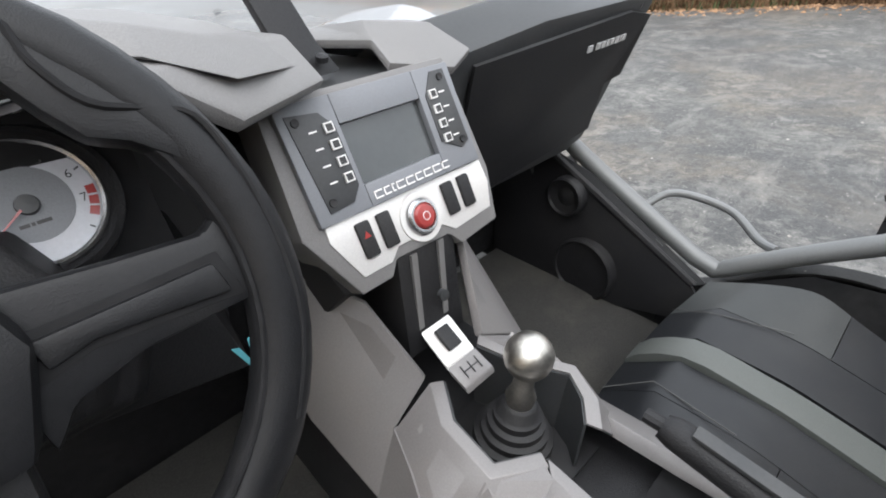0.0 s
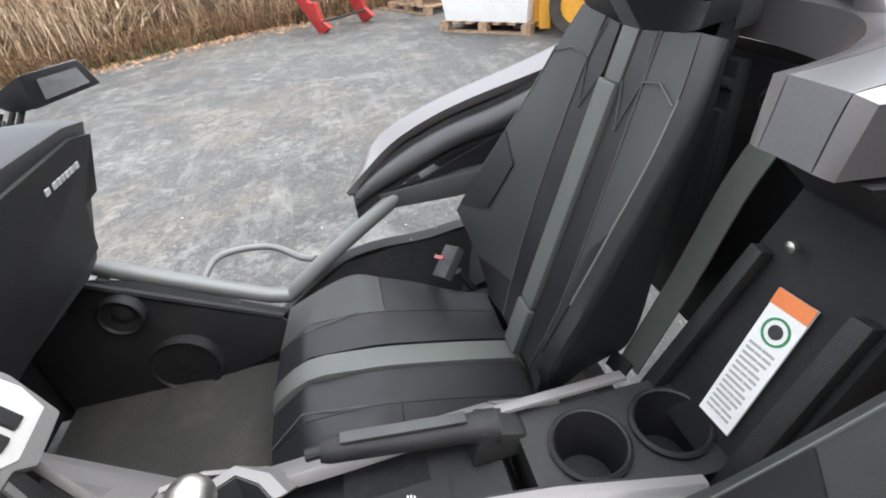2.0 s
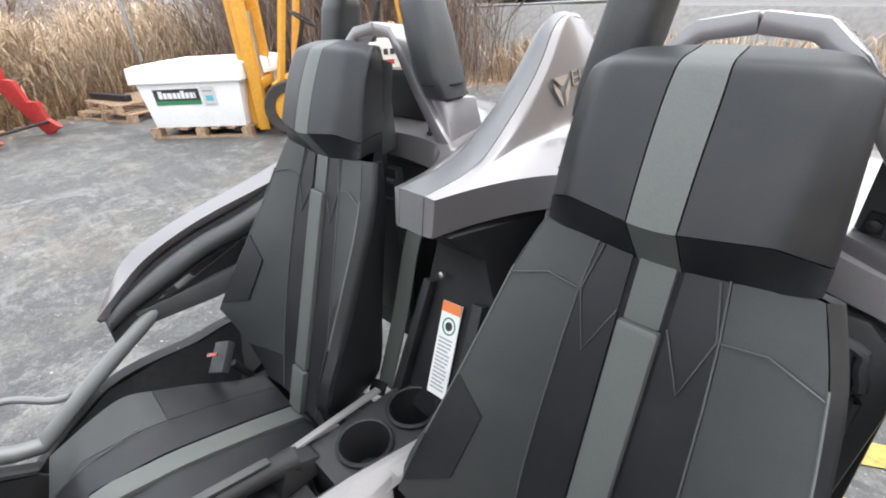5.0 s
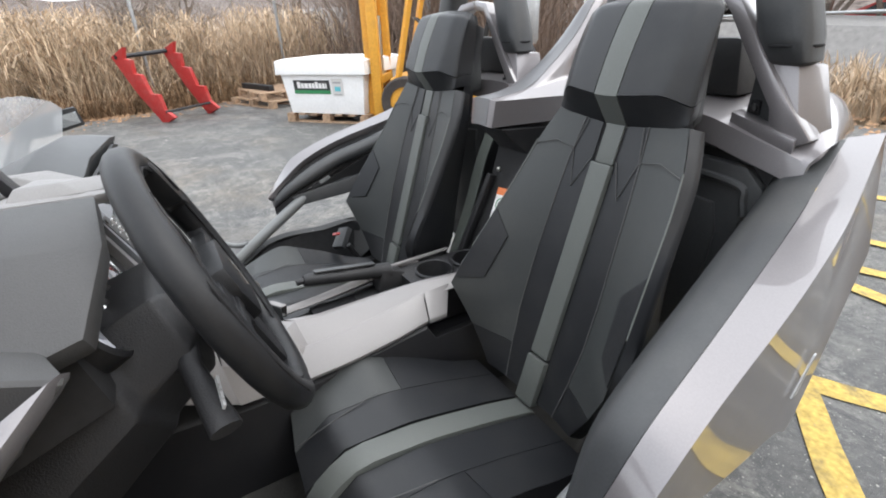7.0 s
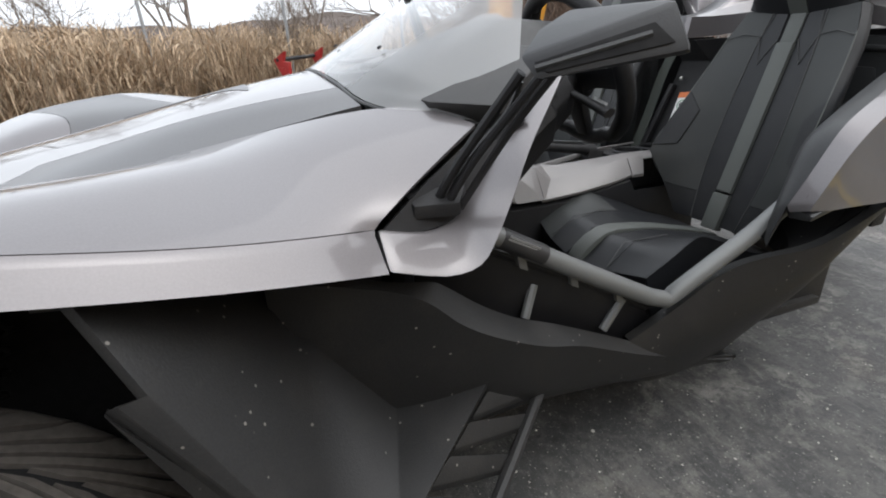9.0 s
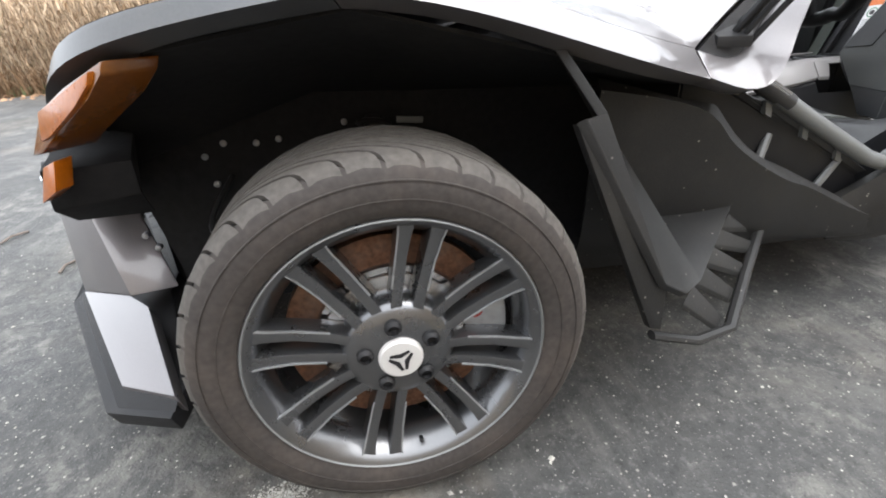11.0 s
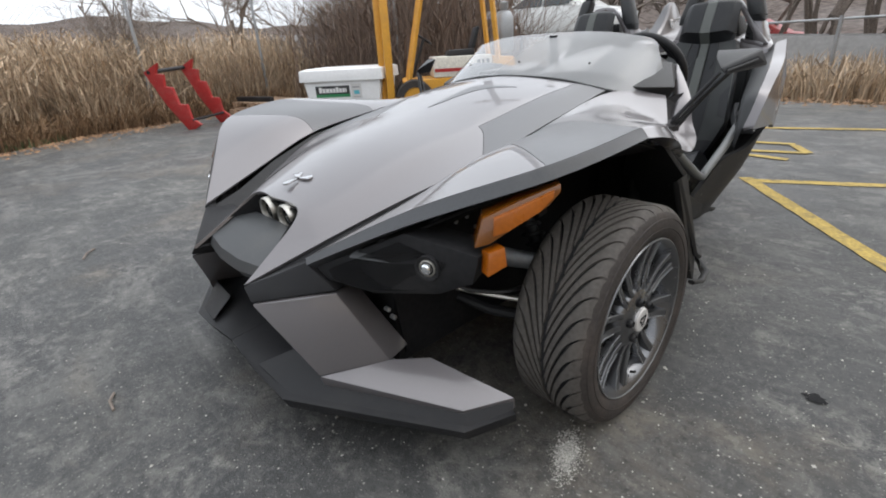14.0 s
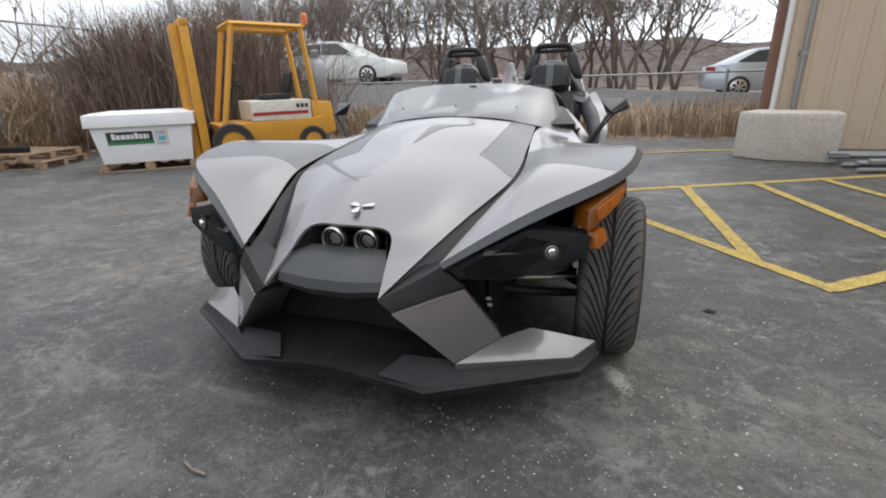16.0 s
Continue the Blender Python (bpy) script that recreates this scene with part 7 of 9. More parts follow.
for u in (-0.020, 0.020):
    a, b = on_dash(u, -0.040, 0.006), Vector((u - 0.004, -1.116, 0.645))
    part("spine_strip", prism([a + Vector((-0.004, 0, 0)), a + Vector((0.004, 0, 0)), b + Vector((0.004, 0, 0)), b + Vector((-0.004, 0, 0))], (0, 0.004, -0.002)), DASH, stack)
part("power_socket", lathe((0.0, -1.128, 0.690), (0, -1, 0.2), [(0.007, 0), (0.007, 0.006), (0, 0.007)], 14), LIP, stack)
part("stack_shroud", loft([[on_dash(-0.115, 0.0, -0.02), on_dash(0.115, 0.0, -0.02), on_dash(0.10, -0.05, -0.02), on_dash(-0.10, -0.05, -0.02)], [(-0.13, -0.86, 0.70), (0.13, -0.86, 0.70), (0.12, -0.95, 0.58), (-0.12, -0.95, 0.58)]]), BLACK, stack, bevel=0.005)

# dash top: faceted covers, dark centre valley, black strut
part("dash_valley", sheet([(-0.11, -1.03, 0.905), (0.12, -1.02, 0.905), (0.10, -0.68, 0.90), (-0.10, -0.68, 0.90)], [(0, 1, 2, 3)], 0.02, (0, -0.8, 0)), LIP, roadster, "charcoal valley in the dash top")
pod = [(-0.057, -1.060, 0.934), (-0.160, -1.120, 0.935), (-0.215, -1.130, 0.980), (-0.30, -1.075, 1.000), (-0.44, -1.085, 0.985), (-0.535, -1.06, 0.935), (-0.050, -0.985, 0.965), (-0.165, -1.02, 0.992), (-0.31, -0.97, 1.005), (-0.43, -0.97, 0.99),
       (-0.07, -0.74, 0.915), (-0.22, -0.72, 0.925), (-0.34, -0.72, 0.925), (-0.46, -0.74, 0.905), (-0.55, -0.80, 0.87)]
part("gauge_hood", sheet(pod, [(1, 0, 6, 2), (2, 6, 7, 3), (3, 7, 8), (6, 10, 11, 7), (7, 11, 12, 8)], 0.014, (-0.3, -0.9, 0.5)), DASH, roadster, "faceted grey gauge hood", bevel=0.005)
part("dash_pad", sheet(pod, [(3, 8, 9, 4), (4, 9, 5), (8, 12, 13, 9), (9, 13, 14, 5)], 0.030, (-0.3, -0.9, 0.5)), WINGGREY, roadster, "darker grey pad beside the gauge hood", bevel=0.008)
part("hood_plateau", loft([[(-0.075, -1.045, 0.946), (-0.150, -1.105, 0.958), (-0.205, -1.115, 0.984), (-0.285, -1.060, 1.000), (-0.290, -0.985, 1.000), (-0.170, -0.985, 0.984), (-0.085, -0.965, 0.965)],
                           [(-0.102, -1.035, 0.976), (-0.155, -1.072, 0.986), (-0.205, -1.082, 1.002), (-0.268, -1.042, 1.014), (-0.270, -0.995, 1.014), (-0.185, -1.000, 1.002), (-0.118, -0.985, 0.986)]]), DASH, roadster, "raised grey facets on the gauge hood", bevel=0.004)
cov = [(0.135, -1.030, 0.904), (0.048, -1.018, 0.924), (0.066, -0.965, 0.940), (0.085, -0.925, 0.956), (0.020, -0.74, 0.93), (0.14, -0.72, 0.93), (0.30, -0.75, 0.92), (0.165, -0.96, 0.945), (0.185, -1.01, 0.915)]
part("dash_cover", sheet(cov, [(1, 0, 8, 7, 3, 2), (2, 3, 5, 4), (3, 7, 6, 5)], 0.012, (0.1, -0.9, 0.5)), DASH, roadster, "faceted grey dash cover", bevel=0.004)
part("shield_strut", loft([[(-0.040, -0.975, 0.915), (0.020, -0.965, 0.915), (0.020, -0.93, 0.915), (-0.040, -0.94, 0.915)], [(-0.045, -0.955, 0.945), (0.005, -0.950, 0.945), (0.0, -0.93, 0.945), (-0.045, -0.935, 0.945)], [(-0.07, -0.90, 1.07), (-0.03, -0.90, 1.07), (-0.03, -0.885, 1.07), (-0.07, -0.885, 1.07)]]), BLACK, roadster, "black windshield strut", bevel=0.004)
part("strut_bolt", lathe((-0.005, -0.968, 0.93), (0, -0.3, 1), [(0.007, 0), (0.007, 0.006), (0, 0.008)], 10), BLACK, roadster)
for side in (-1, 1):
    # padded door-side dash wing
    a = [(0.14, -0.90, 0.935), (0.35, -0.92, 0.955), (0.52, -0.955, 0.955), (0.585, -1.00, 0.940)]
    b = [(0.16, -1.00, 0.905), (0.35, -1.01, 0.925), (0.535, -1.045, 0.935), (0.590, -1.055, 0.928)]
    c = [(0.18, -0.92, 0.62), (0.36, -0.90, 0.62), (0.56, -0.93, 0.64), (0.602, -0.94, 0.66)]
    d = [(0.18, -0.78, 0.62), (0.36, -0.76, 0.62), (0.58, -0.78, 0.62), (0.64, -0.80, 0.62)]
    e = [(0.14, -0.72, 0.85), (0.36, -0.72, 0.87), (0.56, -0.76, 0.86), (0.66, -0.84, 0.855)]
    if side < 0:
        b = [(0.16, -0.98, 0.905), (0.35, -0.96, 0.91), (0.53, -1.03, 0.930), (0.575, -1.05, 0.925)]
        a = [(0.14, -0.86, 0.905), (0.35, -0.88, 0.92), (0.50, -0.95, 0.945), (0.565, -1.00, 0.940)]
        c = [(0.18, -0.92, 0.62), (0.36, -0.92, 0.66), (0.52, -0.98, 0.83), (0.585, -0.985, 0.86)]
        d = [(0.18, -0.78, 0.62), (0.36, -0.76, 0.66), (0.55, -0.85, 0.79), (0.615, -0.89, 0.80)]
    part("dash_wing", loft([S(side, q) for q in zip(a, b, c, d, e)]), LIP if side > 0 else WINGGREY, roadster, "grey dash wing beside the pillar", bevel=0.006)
    if side > 0:
        part("wing_face", sheet([(0.20, -1.004, 0.888), (0.535, -1.047, 0.915), (0.586, -1.054, 0.905), (0.594, -1.010, 0.80), (0.575, -0.99, 0.785), (0.604, -0.95, 0.68), (0.20, -0.93, 0.64)], [(0, 1, 2, 3, 4, 5, 6)], 0.006, (0.4, -0.5, 0.7)), BLACK, roadster, "black inner dash face")
        part("wing_badge", bars(1, (0.415, -1.040, 0.872), (1, -0.12, 0.06), (0, -0.2, 1), 0.0095, [(0.011, -0.003, 0.009, 0.009, 0.006, 0.009, 0.009, 0.003, 0.008)], 0.002), GREYINK, roadster, "pale badge strokes")
    else:
        part("knee_cover", loft([[(-0.22, -1.03, 0.82), (-0.44, -1.03, 0.82), (-0.50, -0.86, 0.83), (-0.18, -0.86, 0.85)], [(-0.20, -1.06, 0.68), (-0.42, -1.02, 0.70), (-0.48, -0.80, 0.58), (-0.18, -0.80, 0.56)]]), BLACK, roadster, "black knee cover under the gauges", bevel=0.01)

# gauges
for x, with_red in ((-0.292, True), (-0.432, False)):
    g = empty("gauge", "round white-faced gauge in a chrome ring", "", (0, 0, 0), parent=roadster)
    gc, gn = Vector((x, -1.045, 0.898)), Vector((0, -0.88, 0.47)).normalized()
    gu = Vector((0, 0.47, 0.88)).normalized()
    part("gauge_face", lathe(gc, gn, [(0.056, 0), (0.056, 0.002), (0, 0.0021)], 40), DIAL, g)
    part("gauge_inner", lathe(gc + gn * 0.002, gn, [(0.036, 0), (0.036, 0.0006), (0, 0.0008)], 40), PANELGREY, g, "pale inner dial")
    part("gauge_ring", lathe(gc, gn, [(0.056, 0), (0.057, 0.008), (0.060, 0.010), (0.063, 0.006), (0.063, -0.02)], 40, caps=False), BRIGHT, g)
    part("gauge_cup", lathe(gc, gn, [(0.063, 0.004), (0.070, 0.016), (0.076, 0.010), (0.078, -0.04)], 40, caps=False), BLACK, g)
    part("gauge_boss", lathe(gc, gn, [(0.010, 0.003), (0.009, 0.009), (0, 0.010)], 20), LIP, g)
    for k in range(9):
        a = radians(225 - 33.75 * k)
        d, w = Vector((math.cos(a), 0, 0)) + gu * math.sin(a), Vector((-math.sin(a), 0, 0)) + gu * math.cos(a)
        p = gc + gn * 0.0022
        part("gauge_tick", prism([p + d * 0.050 + w * 0.0008, p + d * 0.055 + w * 0.0008, p + d * 0.055 - w * 0.0008, p + d * 0.050 - w * 0.0008], gn * 0.0006), INK, g)
        if with_red and 3 <= k <= 7:
            cu = bpy.data.curves.new("numeral", "FONT")
            cu.body, cu.size, cu.align_x, cu.align_y = str(k), 0.012, "CENTER", "CENTER"
            tmp = bpy.data.objects.new("tmp", cu)
            me = bpy.data.meshes.new_from_object(tmp)
            ob = new("numeral", me)
            me.materials.append(INK)
            q = p + d * 0.0435 + gn * 0.0009
            ob.matrix_basis = Matrix(((1, gu.x, gn.x, q.x), (0, gu.y, gn.y, q.y), (0, gu.z, gn.z, q.z), (0, 0, 0, 1)))
            ob.parent = g
            bpy.data.objects.remove(tmp)
    if with_red:
        p = gc + gn * 0.0024
        for a0, a1 in ((2, -8), (-10, -20), (-22, -32)):
            a0, a1 = radians(a0), radians(a1)
            f = lambda a, r: p + (Vector((math.cos(a), 0, 0)) + gu * math.sin(a)) * r
            part("red_zone", prism([f(a0, 0.047), f(a0, 0.055), f(a1, 0.055), f(a1, 0.047)], gn * 0.0006), RED, g)
        f = p + gn * 0.006
        d = (Vector((math.cos(radians(215)), 0, 0)) + gu * math.sin(radians(215)))
        w = d.cross(gn)
        part("needle", prism([f + w * 0.0015, f + d * 0.045, f - w * 0.0015], gn * 0.0008), RED, g)
        part("dial_print", bars(1, p - gu * 0.020 - Vector((0.014, 0, 0)), (1, 0, 0), gu, 0.0035, [(0.008, 0.003, 0.012)], 0.0005), INK, g)
for g in [ob for ob in roadster.children if ob.name.startswith("gauge") and ob.type == "EMPTY"]:
    face = next(ob for ob in g.children if ob.name.startswith("gauge_boss"))
    mid = sum((v.co for v in face.data.vertices), Vector()) / len(face.data.vertices)
    shrink = Matrix.Translation(mid) @ Matrix.Scale(0.72, 4) @ Matrix.Translation(-mid)
    for ob in g.children:
        if ob.name.startswith("numeral"):
            ob.matrix_basis = shrink @ ob.matrix_basis
        else:
            ob.data.transform(shrink)
part("gauge_box", loft([[(-0.50, -1.03, 0.945), (-0.22, -1.03, 0.955), (-0.20, -0.85, 0.90), (-0.52, -0.85, 0.89)], [(-0.51, -1.055, 0.84), (-0.22, -1.055, 0.84), (-0.20, -0.85, 0.78), (-0.54, -0.85, 0.78)]]), PIT, roadster, "black gauge box")

# steering wheel
wheel = empty("steering_wheel", "thick black leather three-spoke steering wheel", "", (0, 0, 0), parent=roadster)
WC, WU = Vector((-0.375, -1.1805, 0.8790)), Vector((0, 0.37, 0.93)).normalized()
WN = Vector((0, -0.93, 0.37)).normalized()


def on_wheel(a, r, h=0.0):
    return WC + Vector((math.cos(a) * r, 0, 0)) + WU * (math.sin(a) * r) + WN * h


loops = []
N = 56
for i in range(N):
    a = 2 * math.pi * i / N
    flat_bottom = 0.178 if not -2.1 < (a if a < math.pi else a - 2 * math.pi) < -1.04 else 0.166
    grip = 0.0180 + (0.0015 if abs(math.sin(a)) < 0.75 and abs(math.cos(a)) > 0.4 else 0.0)
    loops.append([on_wheel(a, flat_bottom + grip * math.cos(q), grip * 1.0 * math.sin(q)) for q in [2 * math.pi * j / 14 for j in range(14)]])
loops.append(loops[0])
part("wheel_rim", loft(loops, False), LEATHER, wheel, "stitched black leather rim", sharp=70)
for s in (-1, 1):
    line = [(0.150, -0.110), (0.172, -0.071), (0.183, -0.033), (0.185, 0.012), (0.181, 0.050), (0.171, 0.080), (0.150, 0.089), (0.128, 0.097), (0.115, 0.118), (0.110, 0.140), (0.085, 0.158)]
    part("rim_groove", tube(smooth_path([WC + Vector((x * s, 0, 0)) + WU * y + WN * (0.0165 if math.hypot(x, y) > 0.17 else 0.0185) for x, y in line], 4), 0.0022, 6), PIT, wheel)
part("rim_insert", tube([on_wheel(2 * math.pi * i / 48, 0.163, 0.0125) for i in range(48)], 0.0022, 6, closed=True), PIT, wheel)


def spoke_block(pts, h0, h1):
    return prism([WC + Vector((x, 0, 0)) + WU * y + WN * h0 for x, y in pts], WN * (h1 - h0))


for s in (-1, 1):
    part("wheel_spoke", spoke_block([(x * s, y) for x, y in ((0.040, 0.030), (0.106, 0.022), (0.150, 0.018), (0.172, 0.034), (0.172, -0.046), (0.160, -0.029), (0.100, -0.029), (0.062, -0.038), (0.045, -0.058))], -0.016, 0.008), LEATHER, wheel, bevel=0.006)
    part("spoke_recess", spoke_block([(x * s, y) for x, y in ((0.052, 0.006), (0.152, 0.006), (0.158, -0.024), (0.118, -0.020), (0.080, -0.016), (0.054, -0.022))], 0.004, 0.0088), PIT, wheel, bevel=0.001)
    part("spoke_inlay", spoke_block([(x * s, y) for x, y in ((0.058, 0.001), (0.147, 0.001), (0.151, -0.019), (0.118, -0.015), (0.082, -0.011), (0.060, -0.016))], 0.004, 0.0125), LEATHER, wheel, "black spoke inlay", bevel=0.003)
    grip = [(0.070, 0.150), (0.098, 0.116), (0.108, 0.098), (0.120, 0.081), (0.137, 0.074), (0.153, 0.061), (0.160, 0.052), (0.176, 0.050), (0.160, 0.084), (0.135, 0.118), (0.105, 0.146), (0.080, 0.160)]
    part("thumb_grip", spoke_block([(x * s, y) for x, y in grip], -0.012, 0.0175), LEATHER, wheel, "thumb grip moulded into the rim", bevel=0.007)
part("wheel_spoke", spoke_block([(-0.035, -0.04), (0.035, -0.04), (0.022, -0.155), (-0.022, -0.155)], -0.018, 0.004), LEATHER, wheel, bevel=0.008)
part("wheel_hub", spoke_block([(-0.052, 0.038), (0.052, 0.038), (0.062, 0.0), (0.040, -0.054), (-0.040, -0.054), (-0.062, 0.0)], -0.02, 0.022), LEATHER, wheel, "black wheel hub pad", bevel=0.010)
hexagon = [(-0.62, -0.78), (0.62, -0.78), (1.0, -0.10), (0.66, 0.80), (-0.66, 0.80), (-1.0, -0.10)]
part("steering_column", loft([[WC - WN * d + Vector((x * w, 0, 0)) + WU * (y * h - sag) for x, y in hexagon] for d, w, h, sag in ((0.016, 0.046, 0.046, 0.0), (0.050, 0.070, 0.060, 0.002), (0.060, 0.092, 0.078, 0.006), (0.125, 0.104, 0.092, 0.016), (0.135, 0.122, 0.100, 0.018), (0.270, 0.150, 0.125, 0.04))]), BLACK, wheel, "black faceted steering column shroud", bevel=0.006)
part("turn_stalk", tube([WC - WN * 0.055 + Vector((-0.05, 0, -0.01)), WC - WN * 0.06 + Vector((-0.10, 0.0, -0.02)), WC - WN * 0.05 + Vector((-0.19, -0.01, -0.055))], [0.010, 0.012, 0.017], 10, flat=0.6), BLACK, wheel, "black turn signal stalk", sharp=60)
part("stalk_print", bars(1, WC - WN * 0.047 + Vector((-0.175, -0.008, -0.042)), (1, 0, 0.25), (0, -0.4, 0.9), 0.006, [(0.008, 0.010, 0.006, 0.012)], 0.003), GREYINK, wheel)
part("key_barrel", lathe((-0.25, -1.065, 0.80), (0.2, -1, 0.2), [(0.014, 0), (0.014, 0.02), (0, 0.022)], 16), STEEL, roadster, "steel ignition barrel")
# pale blue scrap reflecting below the wheel
part("blue_tape", sheet([(-0.216, -1.07, 0.722), (-0.209, -1.07, 0.719), (-0.202, -1.07, 0.697), (-0.206, -1.07, 0.693), (-0.200, -1.07, 0.725), (-0.192, -1.07, 0.727), (-0.193, -1.07, 0.712), (-0.201, -1.07, 0.707)], [(0, 1, 2, 3), (4, 5, 6, 7)], 0.001, (0, 0, 0.5)), BLUE, roadster, "small pale blue sticker")
part("hub_badge", spoke_block([(0.020, 0.012), (0.034, 0.000), (0.020, -0.040), (0.012, -0.030), (0.022, -0.006)], 0.0215, 0.0235), BRIGHT, wheel, "small bright hub badge")

# ---- ground and lot ----
EDGE = [(-40, -7.9), (-12, -8.0), (-3.2, -7.9), (0.4, -7.75), (4.0, -7.8), (7.6, -7.0), (9.0, -5.0), (9.1, -2.9), (8.6, -1.2), (8.2, 0.2), (7.4, 1.3), (6.8, 2.6), (6.5, 4.2), (6.3, 7.0), (6.2, 14.0), (6.0, 40.0)]
ground = part("ground", sheet([(-900, -900, -0.05), (900, -900, -0.05), (900, 900, -0.05), (-900, 900, -0.05)], [(0, 1, 2, 3)], 0.0, (0, 0, -5)), SOIL)
tagged(ground, "leaf-strewn brown soil and dead grass beyond the lot", "ground", kind="structure")
rng = random.Random(4)
ragged = []
for (x0, y0), (x1, y1) in zip(EDGE, EDGE[1:]):
    k = max(1, int(math.hypot(x1 - x0, y1 - y0) / 0.35)) if abs(x0) < 20 and y0 < 12 else 1
    for i in range(k):
        u = i / k
        j = rng.uniform(-0.10, 0.10) if k > 1 else 0
        ragged.append((x0 + (x1 - x0) * u + j, y0 + (y1 - y0) * u + j))
ragged.append(EDGE[-1])
lot = part("parking_lot", sheet([(x, y, 0.0) for x, y in ragged] + [(-40, 40, 0.0)], [tuple(range(len(ragged) + 1))], 0.06, (0, 0, -5)), ASPHALT)
tagged(lot, "cracked dark grey asphalt with pale stains and grit", "asphalt lot", kind="structure")


LAYER = [0.0035]


def stroke(a, b, w, wob=0.006):
    LAYER[0] += 0.0006
    a, b = Vector((*a, LAYER[0])), Vector((*b, LAYER[0]))
    d = (b - a)
    n = int(max(2, d.length / 0.12))
    side = Vector((-d.y, d.x, 0)).normalized() * w / 2
    l, r = [], []
    for i in range(n + 1):
        p = a + d * i / n
        l.append(p + side * (1 + rng.uniform(-wob, wob) * 14))
        r.append(p - side * (1 + rng.uniform(-wob, wob) * 14))
    bm = bmesh.new()
    va, vb = [bm.verts.new(p) for p in l], [bm.verts.new(p) for p in r]
    for i in range(n):
        bm.faces.new((va[i], va[i + 1], vb[i + 1], vb[i]))
    return bm


marks = [((-0.50, -2.86), (-4.40, -4.72)), ((-0.45, -2.93), (-2.03, -0.84)), ((-2.00, -0.86), (-4.9, -3.1)), ((-1.60, -3.36), (-1.74, -1.22)), ((-2.30, -3.72), (-2.80, -1.50)),
         ((-3.00, -4.05), (-3.60, -2.10)), ((0.9, -4.90), (-6.0, -7.55))]
for a, b in marks:
    tagged(part("yellow_line", stroke(a, b, 0.095), LINE, lot), "worn yellow paint line on the asphalt")
for a, b in (((-0.05, -3.75), (-0.55, -3.70)), ((-0.15, -3.90), (-0.62, -4.05)), ((-0.62, -4.05), (-0.45, -4.35)), ((0.10, -4.30), (-0.45, -4.40))):
    part("yellow_mark", stroke(a, b, 0.08), LINE, lot)
# worn pothole and its grit
bm = bmesh.new()
ring = [Vector((-1.374 + (0.018 + 0.024 * rng.random()) * math.cos(a), -0.412 + (0.014 + 0.016 * rng.random()) * math.sin(a), 0.003)) for a in [2 * math.pi * i / 16 for i in range(16)]]
bm.faces.new([bm.verts.new(p) for p in ring])
tagged(part("pothole", bm, PIT, lot), "small dark pothole with brown grit")


def scatter(name, count, region, size, mat, label, category, seed, flat=0.6, parent=None):
    r = random.Random(seed)
    vs, fs = [], []
    for _ in range(count):
        x, y = region(r)
        s = size * r.uniform(0.4, 1.3) * (1 if r.random() < 0.93 else 1.9)
        a = r.uniform(0, 6.28)
        k = len(vs)
        c, d = math.cos(a) * s, math.sin(a) * s
        e = r.uniform(0.5, 1.0)
        vs += [(x + c, y + d, 0.001), (x - d * e, y + c * e, 0.001), (x - c, y - d, 0.001), (x + d * e, y - c * e, 0.001), (x + r.uniform(-s, s) * 0.3, y + r.uniform(-s, s) * 0.3, 0.001 + s * flat)]
        fs += [(k, k + 1, k + 4), (k + 1, k + 2, k + 4), (k + 2, k + 3, k + 4), (k + 3, k, k + 4)]
    me = bpy.data.meshes.new(name)
    me.from_pydata(vs, [], fs)
    me.materials.append(mat)
    ob = new(name, me)
    return tagged(ob, label, category, kind="stuff")


scatter("gravel", 2400, lambda r: (r.gauss(-1.2, 1.1), r.gauss(0.5, 1.4)), 0.0034, STONE, "pale gravel crumbs strewn on the asphalt", "gravel", 1)
scatter("gravel", 2200, lambda r: (lambda k: (-0.948 - 0.35 * k + r.gauss(0, 0.018), 0.285 + k + r.gauss(0, 0.014)))(r.gauss(0, 0.040)), 0.0020, STONE, "small heap of pale granules beside the tyre", "granules", 2)
scatter("gravel", 2600, lambda r: (r.uniform(-4, 6), r.uniform(-7, 5)), 0.0038, STONE, "thin pale grit over the lot", "gravel", 3)
scatter("leaf_litter", 5200, lambda r: (lambda u, k: (EDGE[k][0] + (EDGE[k + 1][0] - EDGE[k][0]) * u + r.gauss(0.2, 0.30), EDGE[k][1] + (EDGE[k + 1][1] - EDGE[k][1]) * u + r.gauss(-0.1, 0.30)))(r.random(), r.randrange(1, 13)), 0.030, LITTER, "brown leaves blown along the lot edge", "leaves", 5, 0.5)
for a, b in (((0.6, 1.55), (0.72, 1.50)), ((0.22, 1.15), (0.32, 1.13)), ((1.9, 1.0), (2.05, 0.92)), ((-1.85, 0.10), (-1.98, 0.06))):
    tagged(part("twig", tube([(*a, 0.006), ((a[0] + b[0]) / 2, (a[1] + b[1]) / 2 + 0.01, 0.012), (*b, 0.006)], 0.005, 5), BARK), "short dark twig lying on the asphalt", "twig")


